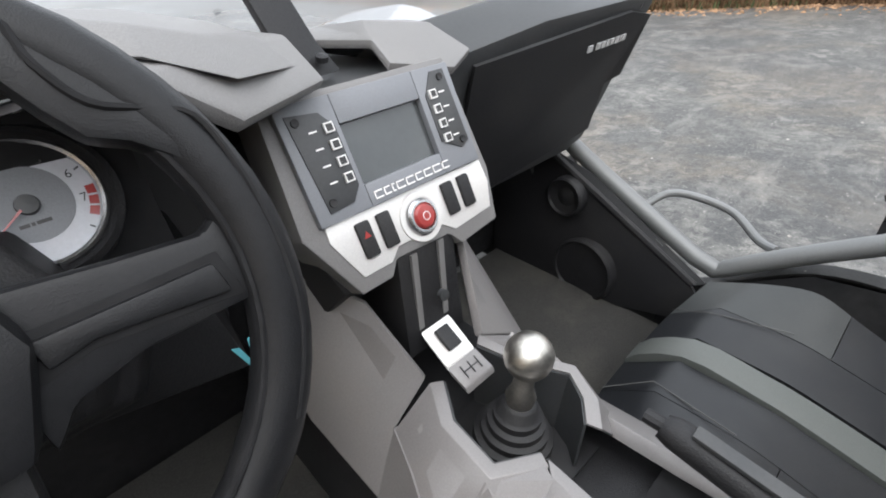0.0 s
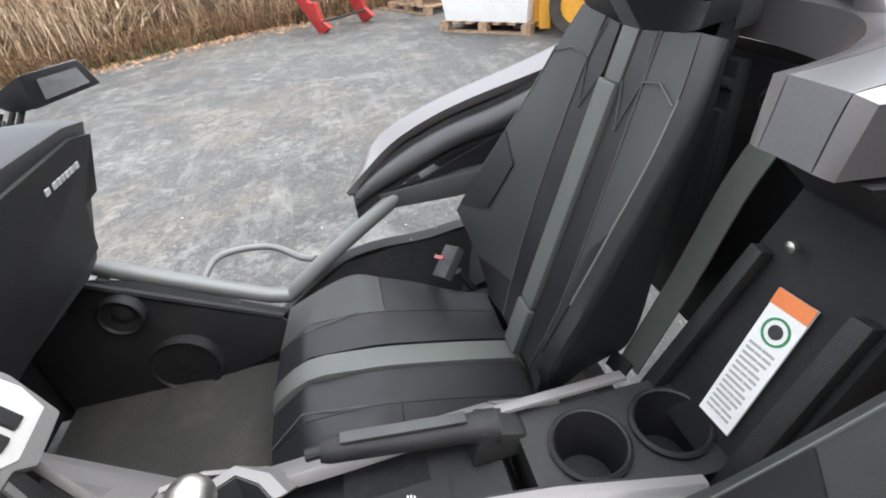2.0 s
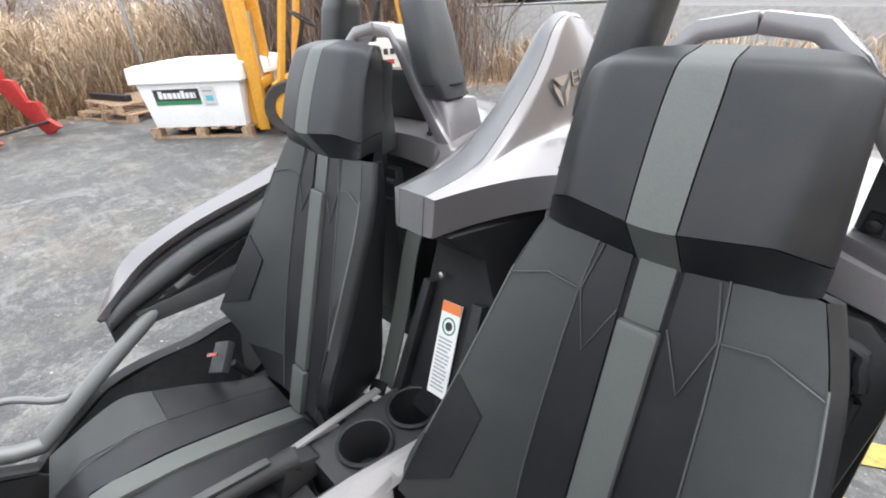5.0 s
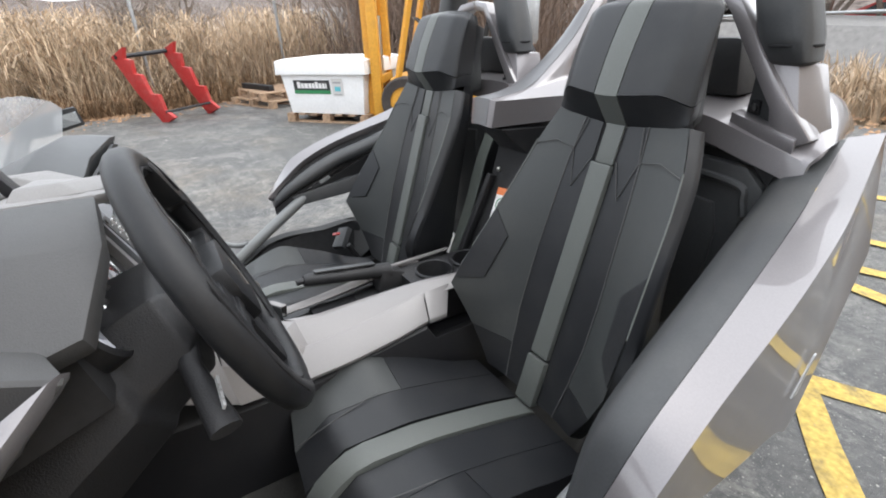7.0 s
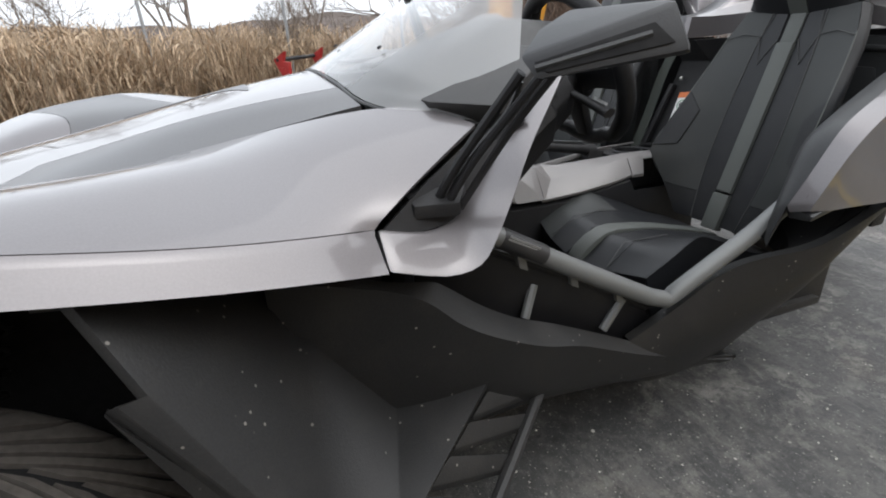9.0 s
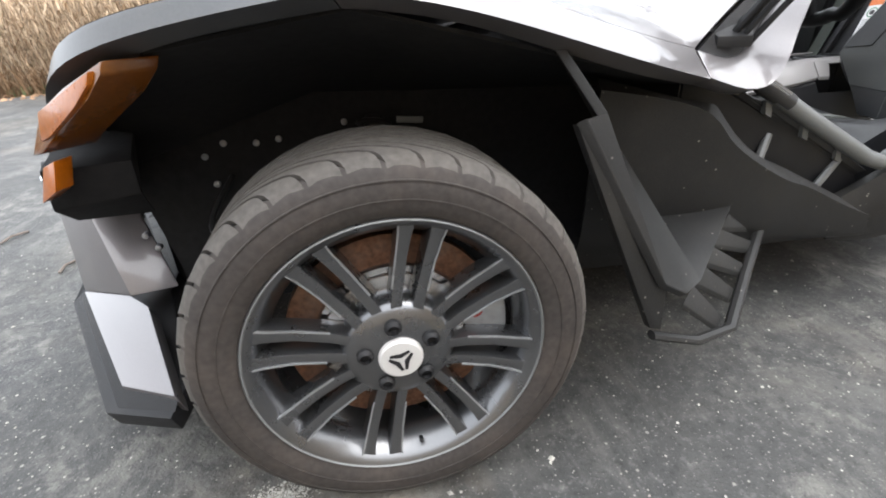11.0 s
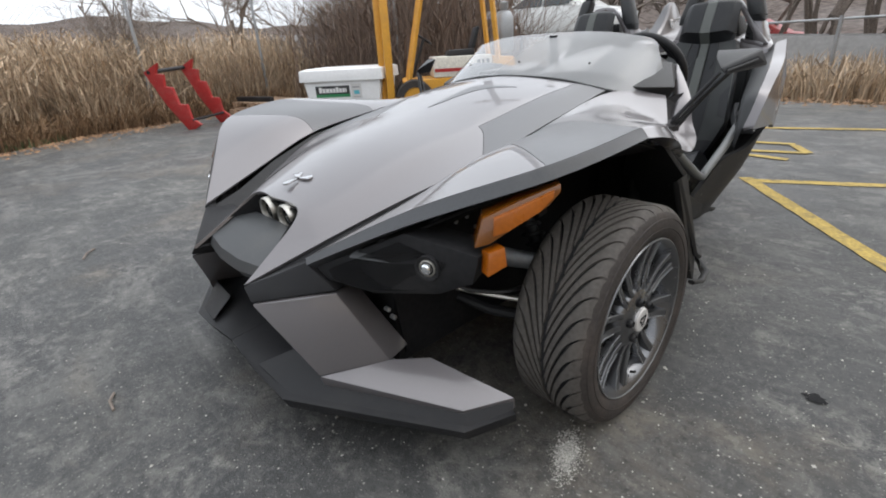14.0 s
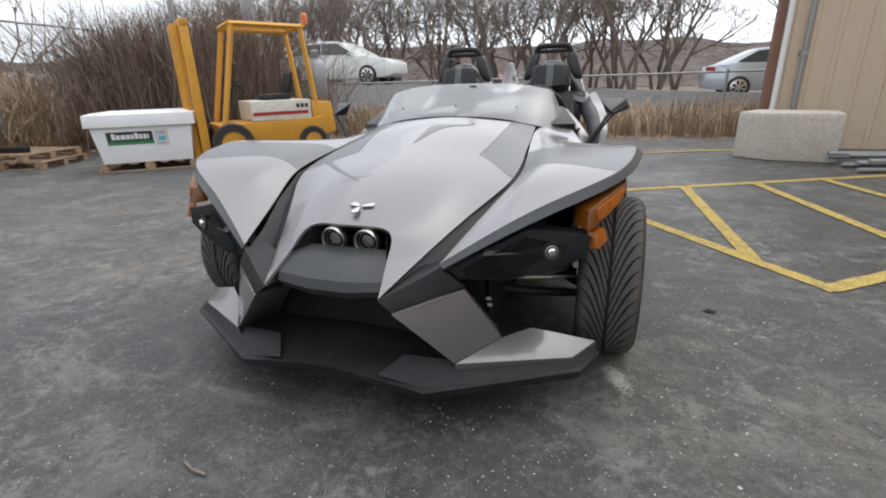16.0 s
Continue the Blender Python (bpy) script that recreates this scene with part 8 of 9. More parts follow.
# ---- dead reeds, brush, trees ----
def blades(name, spots, mat, label, category, seed, width=0.010, bend=0.35, plume=0.3):
    r = np.random.RandomState(seed)
    n = len(spots)
    base = np.array([(q[0], q[1], q[3] if len(q) > 3 else 0.0) for q in spots])
    h = np.array([q[2] for q in spots])
    a, b = r.uniform(0, 6.283, n), r.uniform(0, 6.283, n)
    lean = np.abs(r.normal(0, bend, n)) * h
    w = width * r.uniform(0.5, 1.4, n)
    vs = np.zeros((n, 7, 3))
    sx, sy = np.cos(b), np.sin(b)
    for i, (u, ww) in enumerate(((0.0, 1.0), (0.45, 1.0), (0.8, 0.75))):
        px = base[:, 0] + np.cos(a) * lean * u ** 2
        py = base[:, 1] + np.sin(a) * lean * u ** 2
        pz = base[:, 2] + h * u * (1 - 0.12 * (lean / h) * u)
        for j, s in enumerate((-1, 1)):
            vs[:, 2 * i + j] = np.stack([px + s * sx * w * ww, py + s * sy * w * ww, pz - 0.05 * (u == 0)], 1)
    vs[:, 6] = np.stack([base[:, 0] + np.cos(a) * lean, base[:, 1] + np.sin(a) * lean, base[:, 2] + h * (1 - 0.25 * np.minimum(lean / h, 1.5))], 1)
    verts = vs.reshape(-1, 3)
    k = np.arange(n) * 7
    quads = np.concatenate([np.stack([k, k + 1, k + 3, k + 2], 1), np.stack([k + 2, k + 3, k + 5, k + 4], 1)])
    tris = np.stack([k + 4, k + 5, k + 6], 1)
    me = bpy.data.meshes.new(name)
    me.from_pydata(verts.tolist(), [], quads.tolist() + tris.tolist())
    me.materials.append(mat)
    return tagged(new(name, me), label, category, kind="stuff")


def along(r, k0, k1, depth):
    k = r.randint(k0, k1 - 1)
    u = r.random()
    x0, y0 = EDGE[k]
    x1, y1 = EDGE[k + 1]
    d = Vector((x1 - x0, y1 - y0)).normalized()
    out = Vector((d.y, -d.x))
    q = depth[0] + (depth[1] - depth[0]) * r.random() ** 1.3
    return x0 + (x1 - x0) * u + out.x * q, y0 + (y1 - y0) * u + out.y * q, q


rr = random.Random(11)
spots = []
for _ in range(15000):
    x, y, q = along(rr, 5, 14, (1.2, 6.0))
    spots.append((x, y, rr.uniform(0.7, 1.3) + 0.22 * min(q, 2.5)))
blades("reeds", spots, PALEREED, "tall bleached reeds beyond the fence", "reeds", 21, 0.009, 0.75)
spots = []
for _ in range(9000):
    x, y, q = along(rr, 5, 14, (0.3, 2.4))
    clump = 0.5 + 0.5 * math.sin(1.7 * x + 0.9 * y) * math.sin(0.8 * x - 1.9 * y)
    if clump > rr.random() * 0.8:
        spots.append((x, y, rr.uniform(0.5, 0.9) + 0.7 * clump * rr.random() + 0.15 * q))
blades("reeds", spots, REED, "clumps of dry tan reeds along the fence", "reeds", 26, 0.006, 0.7)
spots = []
for _ in range(9000):
    x, y, q = along(rr, 5, 14, (0.4, 3.6))
    for k in range(2):
        spots.append((x + rr.gauss(0, 0.06), y + rr.gauss(0, 0.06), rr.uniform(0.10, 0.32), rr.uniform(0.35, 1.25) + 0.12 * q))
blades("reed_leaves", spots, REED, "drooping dry reed leaves and seed heads", "reeds", 27, 0.010, 1.3)
spots = []
for _ in range(11000):
    x, y, q = along(rr, 5, 14, (0.05, 1.5))
    spots.append((x, y, rr.uniform(0.12, 0.55)))
blades("dead_grass", spots, DEADWEED, "low tangled brown weeds at the lot edge", "grass", 22, 0.007, 1.2)
spots = []
for _ in range(2600):
    x, y, q = along(rr, 5, 14, (0.3, 1.6))
    spots.append((x, y, rr.uniform(0.7, 1.5)))
blades("dead_stems", spots, DEADWEED, "thin brown dead stems before the reeds", "weeds", 28, 0.004, 0.35)
spots = [(rr.uniform(-16, 5.5), -8.1 - abs(rr.gauss(0, 1.3)), rr.uniform(0.2, 0.75)) for _ in range(12000)]
blades("dead_grass", spots, REED, "dry tan grass on the bank behind the lot", "grass", 23, 0.010, 0.6)
spots = [(8.6 + rr.gauss(0, 1.3), -7.2 + rr.gauss(0, 1.0), rr.uniform(1.2, 3.3)) for _ in range(9000)]
blades("brush", spots, BRUSH, "dense dark brown brush by the fence corner", "brush", 24, 0.006, 0.55)
spots = [(x, y, rr.uniform(0.05, 0.16)) for x, y, q in (along(rr, 9, 13, (0.0, 0.5)) for _ in range(500))]
blades("weeds", spots, WEED, "sparse green weeds at the asphalt edge", "weeds", 25, 0.010, 0.7)


def bare_tree(seed, height, spread=0.55):
    """A leafless tree: tapered limbs that fork again and again. Returns trunk and twigs as two meshes."""
    r = random.Random(seed)
    thick, thin = bmesh.new(), bmesh.new()

    def grow(p, d, length, rad, depth):
        pts, q = [p], p
        for _ in range(3):
            d = (d + Vector((r.gauss(0, 0.16), r.gauss(0, 0.16), r.gauss(0.03, 0.10)))).normalized()
            q = q + d * length / 3
            pts.append(q)
        tube(pts, [rad, rad * 0.88, rad * 0.75, rad * 0.6], 5 if depth > 4 else 3, bm=thick if depth > 4 else thin)
        if depth == 0:
            return
        for _ in range(3 if depth > 1 else 4):
            s = r.uniform(0.35, 1.0)
            start = pts[1].lerp(pts[3], s)
            nd = (d + Vector((r.gauss(0, spread), r.gauss(0, spread), r.gauss(0.12, spread * 0.6)))).normalized()
            grow(start, nd, length * r.uniform(0.55, 0.80), max(0.0045, rad * r.uniform(0.45, 0.62)), depth - 1)

    for _ in range(r.choice((1, 2, 3))):
        grow(Vector((r.gauss(0, 0.1), r.gauss(0, 0.1), -0.1)), Vector((r.gauss(0, 0.2), r.gauss(0, 0.2), 1)).normalized(), height * 0.30, height * 0.012, 5)
    return thick, thin


protos = []
for i, hgt in enumerate((7.5, 8.6, 7.0, 8.0)):
    t = empty("bare_tree", "leafless brown winter tree behind the road", "tree", group="bare trees behind the lot")
    thick, thin = bare_tree(60 + i, hgt)
    part("trunk", thick, BARK, t)
    part("crown", thin, BARK, t, "tangle of bare twigs")
    protos.append(t)
places = [(-3.2 + 0.56 * i + rr.uniform(-0.5, 0.5), -19.0 + rr.uniform(-3.5, 2.6)) for i in range(40)] + [(-7.5, -22), (-9.5, -24), (-12, -23), (17, -6), (18.5, -2.5), (20, 1.5), (22, 6), (19, -9), (21, 11), (24, 16)]
for i, (x, y) in enumerate(places):
    m = pose(x, y, 0.55 if y < -12 else 0.0, 0, 0, rr.uniform(0, 360))
    if i < 4:
        protos[i].matrix_basis = m
    else:
        copy_thing(protos[i % 4], m)
for i, (x, y, s) in enumerate(((10.3, -0.9, 0.42), (10.8, -2.2, 0.5), (9.6, 3.4, 0.35), (11.0, 2.2, 0.42), (9.8, -5.6, 0.45), (10.2, -6.8, 0.55), (9.2, -8.4, 0.6))):
    t = copy_thing(protos[(i + 1) % 4], pose(x, y, 0, 0, 0, 70 * i))
    t.scale = (s, s, s)
    tagged(t, "thin leafless shrub among the reeds")
# far wooded rise closing the horizon
bm = bmesh.new()
rows = []
for k, (rad, hgt) in enumerate(((55, 0.0), (70, 3.2), (95, 6.5), (140, 7.0))):
    rows.append([Vector((rad * math.cos(a), rad * math.sin(a), (hgt + (0.9 * math.sin(5 * a + k) + 0.6 * math.sin(13 * a + 2 * k) + 0.35 * math.sin(41 * a + k)) * (k > 0)))) for a in [2 * math.pi * i / 240 for i in range(240)]])
loft(rows, False, True, bm)
tagged(part("backdrop", bm, HILL, sharp=180), "hazy brown wooded rise on the horizon", "hill", kind="structure")
# raised road with parked cars
road = part("road", sheet([(-22, -11.2, -0.65), (40, -11.2, 2.45), (40, -12.0, 2.65), (-22, -12.0, -0.48), (40, -19, 2.70), (-22, -19, -0.43), (-22, -9.6, -0.05), (40, -9.6, -0.03)], [(6, 7, 1, 0), (0, 1, 2, 3), (3, 2, 4, 5)], 0.02, (0, -12, -5)), ROADGREY)
tagged(road, "raised grey road beyond the lot", "road", kind="structure")


def sedan(at, yaw, paint, label):
    car = empty("sedan", label, "car", pose(*at, 0, 0, yaw))
    sec = [(-2.35, 0.55, 0.45, 0.72), (-2.28, 0.62, 0.30, 0.95), (-1.7, 0.86, 0.22, 1.02), (-1.15, 0.88, 0.22, 1.02), (0.6, 0.88, 0.22, 0.98), (1.35, 0.87, 0.22, 0.92), (2.05, 0.80, 0.24, 0.82), (2.32, 0.62, 0.34, 0.68)]
    body = loft([[(x, -w, z0), (x, -w * 1.0, (z0 + z1) / 2), (x, -w * 0.92, z1), (x, w * 0.92, z1), (x, w, (z0 + z1) / 2), (x, w, z0)] for x, w, z0, z1 in sec])
    part("body", body, paint, car, bevel=0.04, sharp=40)
    cab = [(-1.95, 0.70, 0.98, 1.0), (-1.05, 0.66, 0.98, 1.40), (-0.2, 0.66, 0.96, 1.46), (0.35, 0.66, 0.96, 1.42), (1.25, 0.70, 0.92, 0.94)]
    part("roof", loft([[(x, -0.80, z0 - 0.02), (x, -w, z1), (x, w, z1), (x, 0.80, z0 - 0.02)] for x, w, z0, z1 in cab]), paint, car, bevel=0.03, sharp=40)
    for s in (-1, 1):
        for pts in ([(-1.55, 1.03), (-1.02, 1.33), (-0.35, 1.38), (-0.35, 1.02)], [(-0.28, 1.02), (-0.28, 1.38), (0.30, 1.35), (0.95, 1.0)]):
            w = part("side_window", prism([(x, s * (0.815 - (z - 0.98) * 0.30), z) for x, z in pts], (0, s * 0.012, 0.003)), CARGLASS, car)
        for x in (-1.42, 1.42):
            wh = part("wheel", lathe((x, s * 0.68, 0.32), (0, s, 0), [(0.20, 0), (0.32, 0.0), (0.325, 0.03), (0.325, 0.17), (0.31, 0.21), (0.235, 0.215)], 28, caps=False), RUBBER, car)
            hub = part("hub_cap", lathe((x, s * 0.68, 0.32), (0, s, 0), [(0.235, 0.205), (0.22, 0.215), (0.05, 0.222), (0.0, 0.224)], 20), BRIGHT, wh)
            for k in range(7):
                a = 2 * math.pi * k / 7
                part("hub_slot", prism([(x + q * math.cos(a + o), s * 0.899, 0.32 + q * math.sin(a + o)) for q, o in ((0.08, -0.2), (0.19, -0.17), (0.19, 0.17), (0.08, 0.2))], (0, s * 0.004, 0)), PIT, wh)
        part("headlamp", prism([(2.12, s * 0.62, 0.62), (2.22, s * 0.55, 0.62), (2.15, s * 0.58, 0.74), (1.95, s * 0.74, 0.76)], (0.02, s * 0.02, 0)), LENS, car)
        part("tail_lamp", prism([(-2.30, s * 0.55, 0.78), (-2.10, s * 0.76, 0.78), (-2.10, s * 0.76, 0.92), (-2.30, s * 0.55, 0.92)], (-0.02, s * 0.02, 0)), RED, car)
        part("door_handle", box((-0.75, min(s * 0.868, s * 0.888), 0.80), (-0.60, max(s * 0.868, s * 0.888), 0.83)), paint, car)
        part("side_mirror", turned_box((0.85, s * 0.92, 1.0), (0.10, 0.16, 0.10), Matrix.Identity(3)), paint, car, bevel=0.02)
    return car


sedan((8.55, -14.0, 1.07), 182, CARWHITE, "dusty white four-door sedan parked on the raised road")
sedan((4.9, -21.5, -0.05), 178, REDPAINT, "red four-door sedan parked on the raised road")
sedan((-5.75, -16.0, 0.36), 180, CARSILVER, "pale silver four-door sedan parked on the raised road")

# ---- fence ----
def fence_run(a, b, height, gap, lean=0.0, mesh=True):
    a, b = Vector((*a, 0)), Vector((*b, 0))
    d = b - a
    k = max(1, int(d.length / gap))
    fence = empty("chain_link_fence", "galvanised chain-link fence with round posts", "fence")
    for i in range(k + 1):
        p = a + d * i / k
        part("post", tube([p + Vector((0, 0, -0.1)), p + Vector((lean, 0, height + 0.05))], 0.030, 10), GALV, fence)
    part("top_rail", tube([a + Vector((lean, 0, height)), b + Vector((lean, 0, height))], 0.020, 8), GALV, fence)
    if mesh:
        vs, fs = [], []
        u = d.normalized()
        step, t = 0.075, 0.0022
        n = int(d.length / step)
        for i in range(-int(height / step), n):
            for s in (0, 1):
                x0, x1 = i * step, i * step + height
                z0, z1 = 0.02, height
                if x0 < 0:
                    z0, x0 = z0 - x0, 0
                if x1 > d.length:
                    z1, x1 = z1 - (x1 - d.length), d.length
                if x1 <= x0:
                    continue
                if s:
                    z0, z1 = height + 0.02 - z0, height + 0.02 - z1
                j = len(vs)
                p, q = a + u * x0, a + u * x1
                vs += [(p.x + t, p.y, z0 - t), (p.x - t, p.y, z0 + t), (q.x - t, q.y, z1 + t), (q.x + t, q.y, z1 - t)]
                fs.append((j, j + 1, j + 2, j + 3))
        me = bpy.data.meshes.new("wire_mesh")
        me.from_pydata(vs, [], fs)
        me.materials.append(GALV)
        ob = new("wire_mesh", me)
        ob.parent = fence
        tagged(ob, "thin diamond wire mesh", kind="stuff")
    return fence


fence_run((9.75, -6.1), (8.75, 3.6), 2.35, 2.4)
fence_run((8.75, 3.6), (8.2, 13.2), 2.35, 2.4)
fence_run((9.5, -8.9), (-6.0, -9.3), 1.12, 3.1, mesh=False)
pole = empty("utility_pole", "weathered grey utility pole behind the forklift", "pole", (7.95, -8.75, 0))
part("pole_shaft", tube([(0, 0, -0.2), (0, 0, 8.5)], [0.17, 0.13], 16), GALV, pole)
part("crossarm", box((-1.1, -0.06, 7.7), (1.1, 0.06, 7.85)), WOOD, pole)
for x in (-1.0, -0.5, 0.5, 1.0):
    part("insulator", lathe((x, 0, 7.85), (0, 0, 1), [(0.03, 0), (0.04, 0.05), (0.02, 0.12)], 10), GALV, pole)
tagged(part("fence_post", tube([(7.60, -6.0, -0.1), (7.52, -6.0, 3.0)], 0.045, 10), GALV), "tall galvanised gate post", "post")
tagged(part("fence_post", tube([(7.95, -6.1, -0.1), (7.88, -6.1, 2.35)], 0.035, 10), GALV), "tall galvanised gate post", "post")

# ---- crate on its pallet, loose pallets, red rack ----
def pallet(at, yaw, w=1.25, d=1.05, label="weathered wooden pallet lying on the lot"):
    p = empty("pallet", label, "pallet", pose(*at, 0, 0, yaw), group="wooden pallets")
    for y in (-d / 2, -0.06, d / 2 - 0.10):
        for x in (-w / 2, -0.06, w / 2 - 0.12):
            part("block", box((x, y, 0.018), (x + 0.12, y + 0.10, 0.098)), WOOD, p)
        part("runner", box((-w / 2, y, 0.0), (w / 2, y + 0.10, 0.018)), WOOD, p)
    for k in range(7):
        x = -w / 2 + k * (w - 0.10) / 6
        part("deck_board", box((x, -d / 2, 0.098), (x + 0.10, d / 2, 0.118)), WOOD, p)
    return p


CR = Vector((5.975, -2.755, 0))
cdir = Vector((-0.79, -0.613, 0)).normalized()
yaw_c = math.degrees(math.atan2(cdir.y, cdir.x)) + 180
cm = pose(CR.x + cdir.x * 0.62 + 0.33, CR.y + cdir.y * 0.62 - 0.42, 0, 0, 0, yaw_c + 180)
pallet((cm.translation.x, cm.translation.y, 0), yaw_c, 1.30, 1.0, "pale wooden pallet under the white crate")
crate = empty("crate", "white wrapped shipping crate with a lid and printed sign", "crate", Matrix.Translation((cm.translation.x, cm.translation.y, 0.118)) @ Matrix.Rotation(radians(yaw_c + 180), 4, "Z"))
part("crate_body", loft([[(-0.58, -0.46, 0), (0.58, -0.46, 0), (0.58, 0.46, 0), (-0.58, 0.46, 0)], [(-0.645, -0.50, 0.52), (0.645, -0.50, 0.52), (0.645, 0.50, 0.52), (-0.645, 0.50, 0.52)]]), CRATEWHITE, crate, bevel=0.01)
part("crate_lid", loft([[(-0.70, -0.55, 0.51), (0.70, -0.55, 0.51), (0.70, 0.55, 0.51), (-0.70, 0.55, 0.51)], [(-0.69, -0.54, 0.68), (0.69, -0.54, 0.68), (0.69, 0.54, 0.68), (-0.69, 0.54, 0.68)], [(-0.60, -0.45, 0.705), (0.60, -0.45, 0.705), (0.60, 0.45, 0.705), (-0.60, 0.45, 0.705)]]), CRATEWHITE, crate, "white fitted lid", bevel=0.012)


def crate_face(x, z, w=0.0):
    return Vector((x, -0.462 - 0.04 * z / 0.52 - w, z))


def decal(name, x0, x1, z0, z1, w, mat, label=""):
    return part(name, prism([crate_face(x0, z0, w), crate_face(x1, z0, w), crate_face(x1, z1, w), crate_face(x0, z1, w)], (0, -0.002, 0)), mat, crate, label)


decal("crate_sign", -0.46, 0.12, 0.265, 0.44, 0.002, INK, "black printed sign with a green band")
decal("sign_band", -0.46, 0.12, 0.265, 0.31, 0.0045, GREEN)
for k, (x, wd) in enumerate(((-0.40, 0.05), (-0.34, 0.045), (-0.285, 0.06), (-0.215, 0.045), (-0.16, 0.04), (-0.11, 0.045), (-0.055, 0.045), (0.0, 0.04), (0.05, 0.02))):
    decal("sign_stroke", x, x + wd, 0.335, 0.400 + (0.02 if k in (0, 5) else 0), 0.0045, WHITE)
decal("crate_label", 0.15, 0.32, 0.24, 0.46, 0.002, FACEPLATE, "pale printed label")
decal("label_mark", 0.19, 0.28, 0.30, 0.36, 0.0045, BLUE)
decal("label_print", 0.17, 0.29, 0.255, 0.265, 0.0045, GREYINK)
decal("label_print", 0.17, 0.29, 0.40, 0.42, 0.0045, GREYINK)
pallet((8.15, -3.1, 0), 200, 1.3, 1.0)
pallet((8.25, -3.15, 0.12), 188, 1.2, 1.0)
part_block = tagged(part("steel_rail", box((-0.5, -0.05, 0), (0.5, 0.05, 0.09)), BLACK, bevel=0.01), "black steel rail lying on the pallets", "rail")
part_block.matrix_basis = pose(8.3, -2.85, 0.24, 0, 0, 196)
rack = empty("red_rack", "red steel lift rack leaning with two notched rails", "rack")
ra = [Vector((7.40, -0.88, 0.96)), Vector((7.82, -1.54, 1.00)), Vector((7.20, -1.36, 0.04)), Vector((7.62, -2.02, 0.06))]
for top, low in ((ra[0], ra[2]), (ra[1], ra[3])):
    d = low - top
    side = Vector((0.72, 0.69, 0)).normalized() * 0.0 + Vector((0.6, -0.62, 0)).normalized()
    w = d.cross(side).normalized()
    out = []
    for u, q in ((0, -0.06), (0.1, 0.02), (0.16, -0.03), (0.3, 0.04), (0.36, -0.01), (0.6, 0.05), (0.66, -0.01), (0.85, 0.05), (1.0, 0.02), (1.0, 0.16), (0.5, 0.15), (0, 0.10)):
        out.append(top + d * u - w * (q * 1.7 - 0.09))
    part("notched_rail", prism(out, side * 0.07), REDPAINT, rack, bevel=0.006)
part("crossbar", tube([ra[0] + Vector((0, 0, -0.04)), ra[1] + Vector((0, 0, -0.04))], 0.03, 8), BLACK, rack)
part("crossbar", tube([ra[2].lerp(ra[0], 0.12), ra[3].lerp(ra[1], 0.12)], 0.02, 8), BLACK, rack)

# ---- forklift ----
fk = empty("forklift", "weathered yellow forklift with an overhead guard", "forklift", pose(4.72, -4.55, 0, 0, 0, 52))
# local axes: x toward the mast, y to the side
part("chassis", loft([[(-0.95, -0.46, 0.22), (0.55, -0.46, 0.22), (0.55, 0.46, 0.22), (-0.95, 0.46, 0.22)], [(-1.05, -0.48, 0.62), (0.60, -0.48, 0.58), (0.60, 0.48, 0.58), (-1.05, 0.48, 0.62)]]), YELLOWPAINT, fk, bevel=0.03)
part("counterweight", loft([[(-1.25, -0.45, 0.35), (-0.85, -0.48, 0.30), (-0.85, 0.48, 0.30), (-1.25, 0.45, 0.35)], [(-1.22, -0.42, 0.85), (-0.85, -0.46, 0.88), (-0.85, 0.46, 0.88), (-1.22, 0.42, 0.85)]]), YELLOWPAINT, fk, "yellow counterweight", bevel=0.05)
part("side_panel", box((-0.84, -0.47, 0.60), (0.10, 0.47, 0.90)), CREAM, fk, "cream bonnet with a red stripe", bevel=0.02)
part("red_stripe", box((-0.78, -0.474, 0.68), (0.08, 0.474, 0.73)), REDPAINT, fk)
part("panel_print", bars(1, (-0.60, 0.476, 0.78), (-1, 0, 0), (0, 0, 1), 0.06, [(0.05, 0.05, 0.05)], 0.002), INK, fk)
part("seat", loft([[(-0.60, -0.24, 0.90), (-0.15, -0.24, 0.90), (-0.15, 0.24, 0.90), (-0.60, 0.24, 0.90)], [(-0.60, -0.23, 1.0), (-0.18, -0.23, 0.99), (-0.18, 0.23, 0.99), (-0.60, 0.23, 1.0)]]), BLACK, fk, bevel=0.03)
part("seat_back", loft([[(-0.62, -0.22, 1.0), (-0.54, -0.22, 1.0), (-0.54, 0.22, 1.0), (-0.62, 0.22, 1.0)], [(-0.70, -0.20, 1.32), (-0.64, -0.20, 1.32), (-0.64, 0.20, 1.32), (-0.70, 0.20, 1.32)]]), BLACK, fk, bevel=0.03)
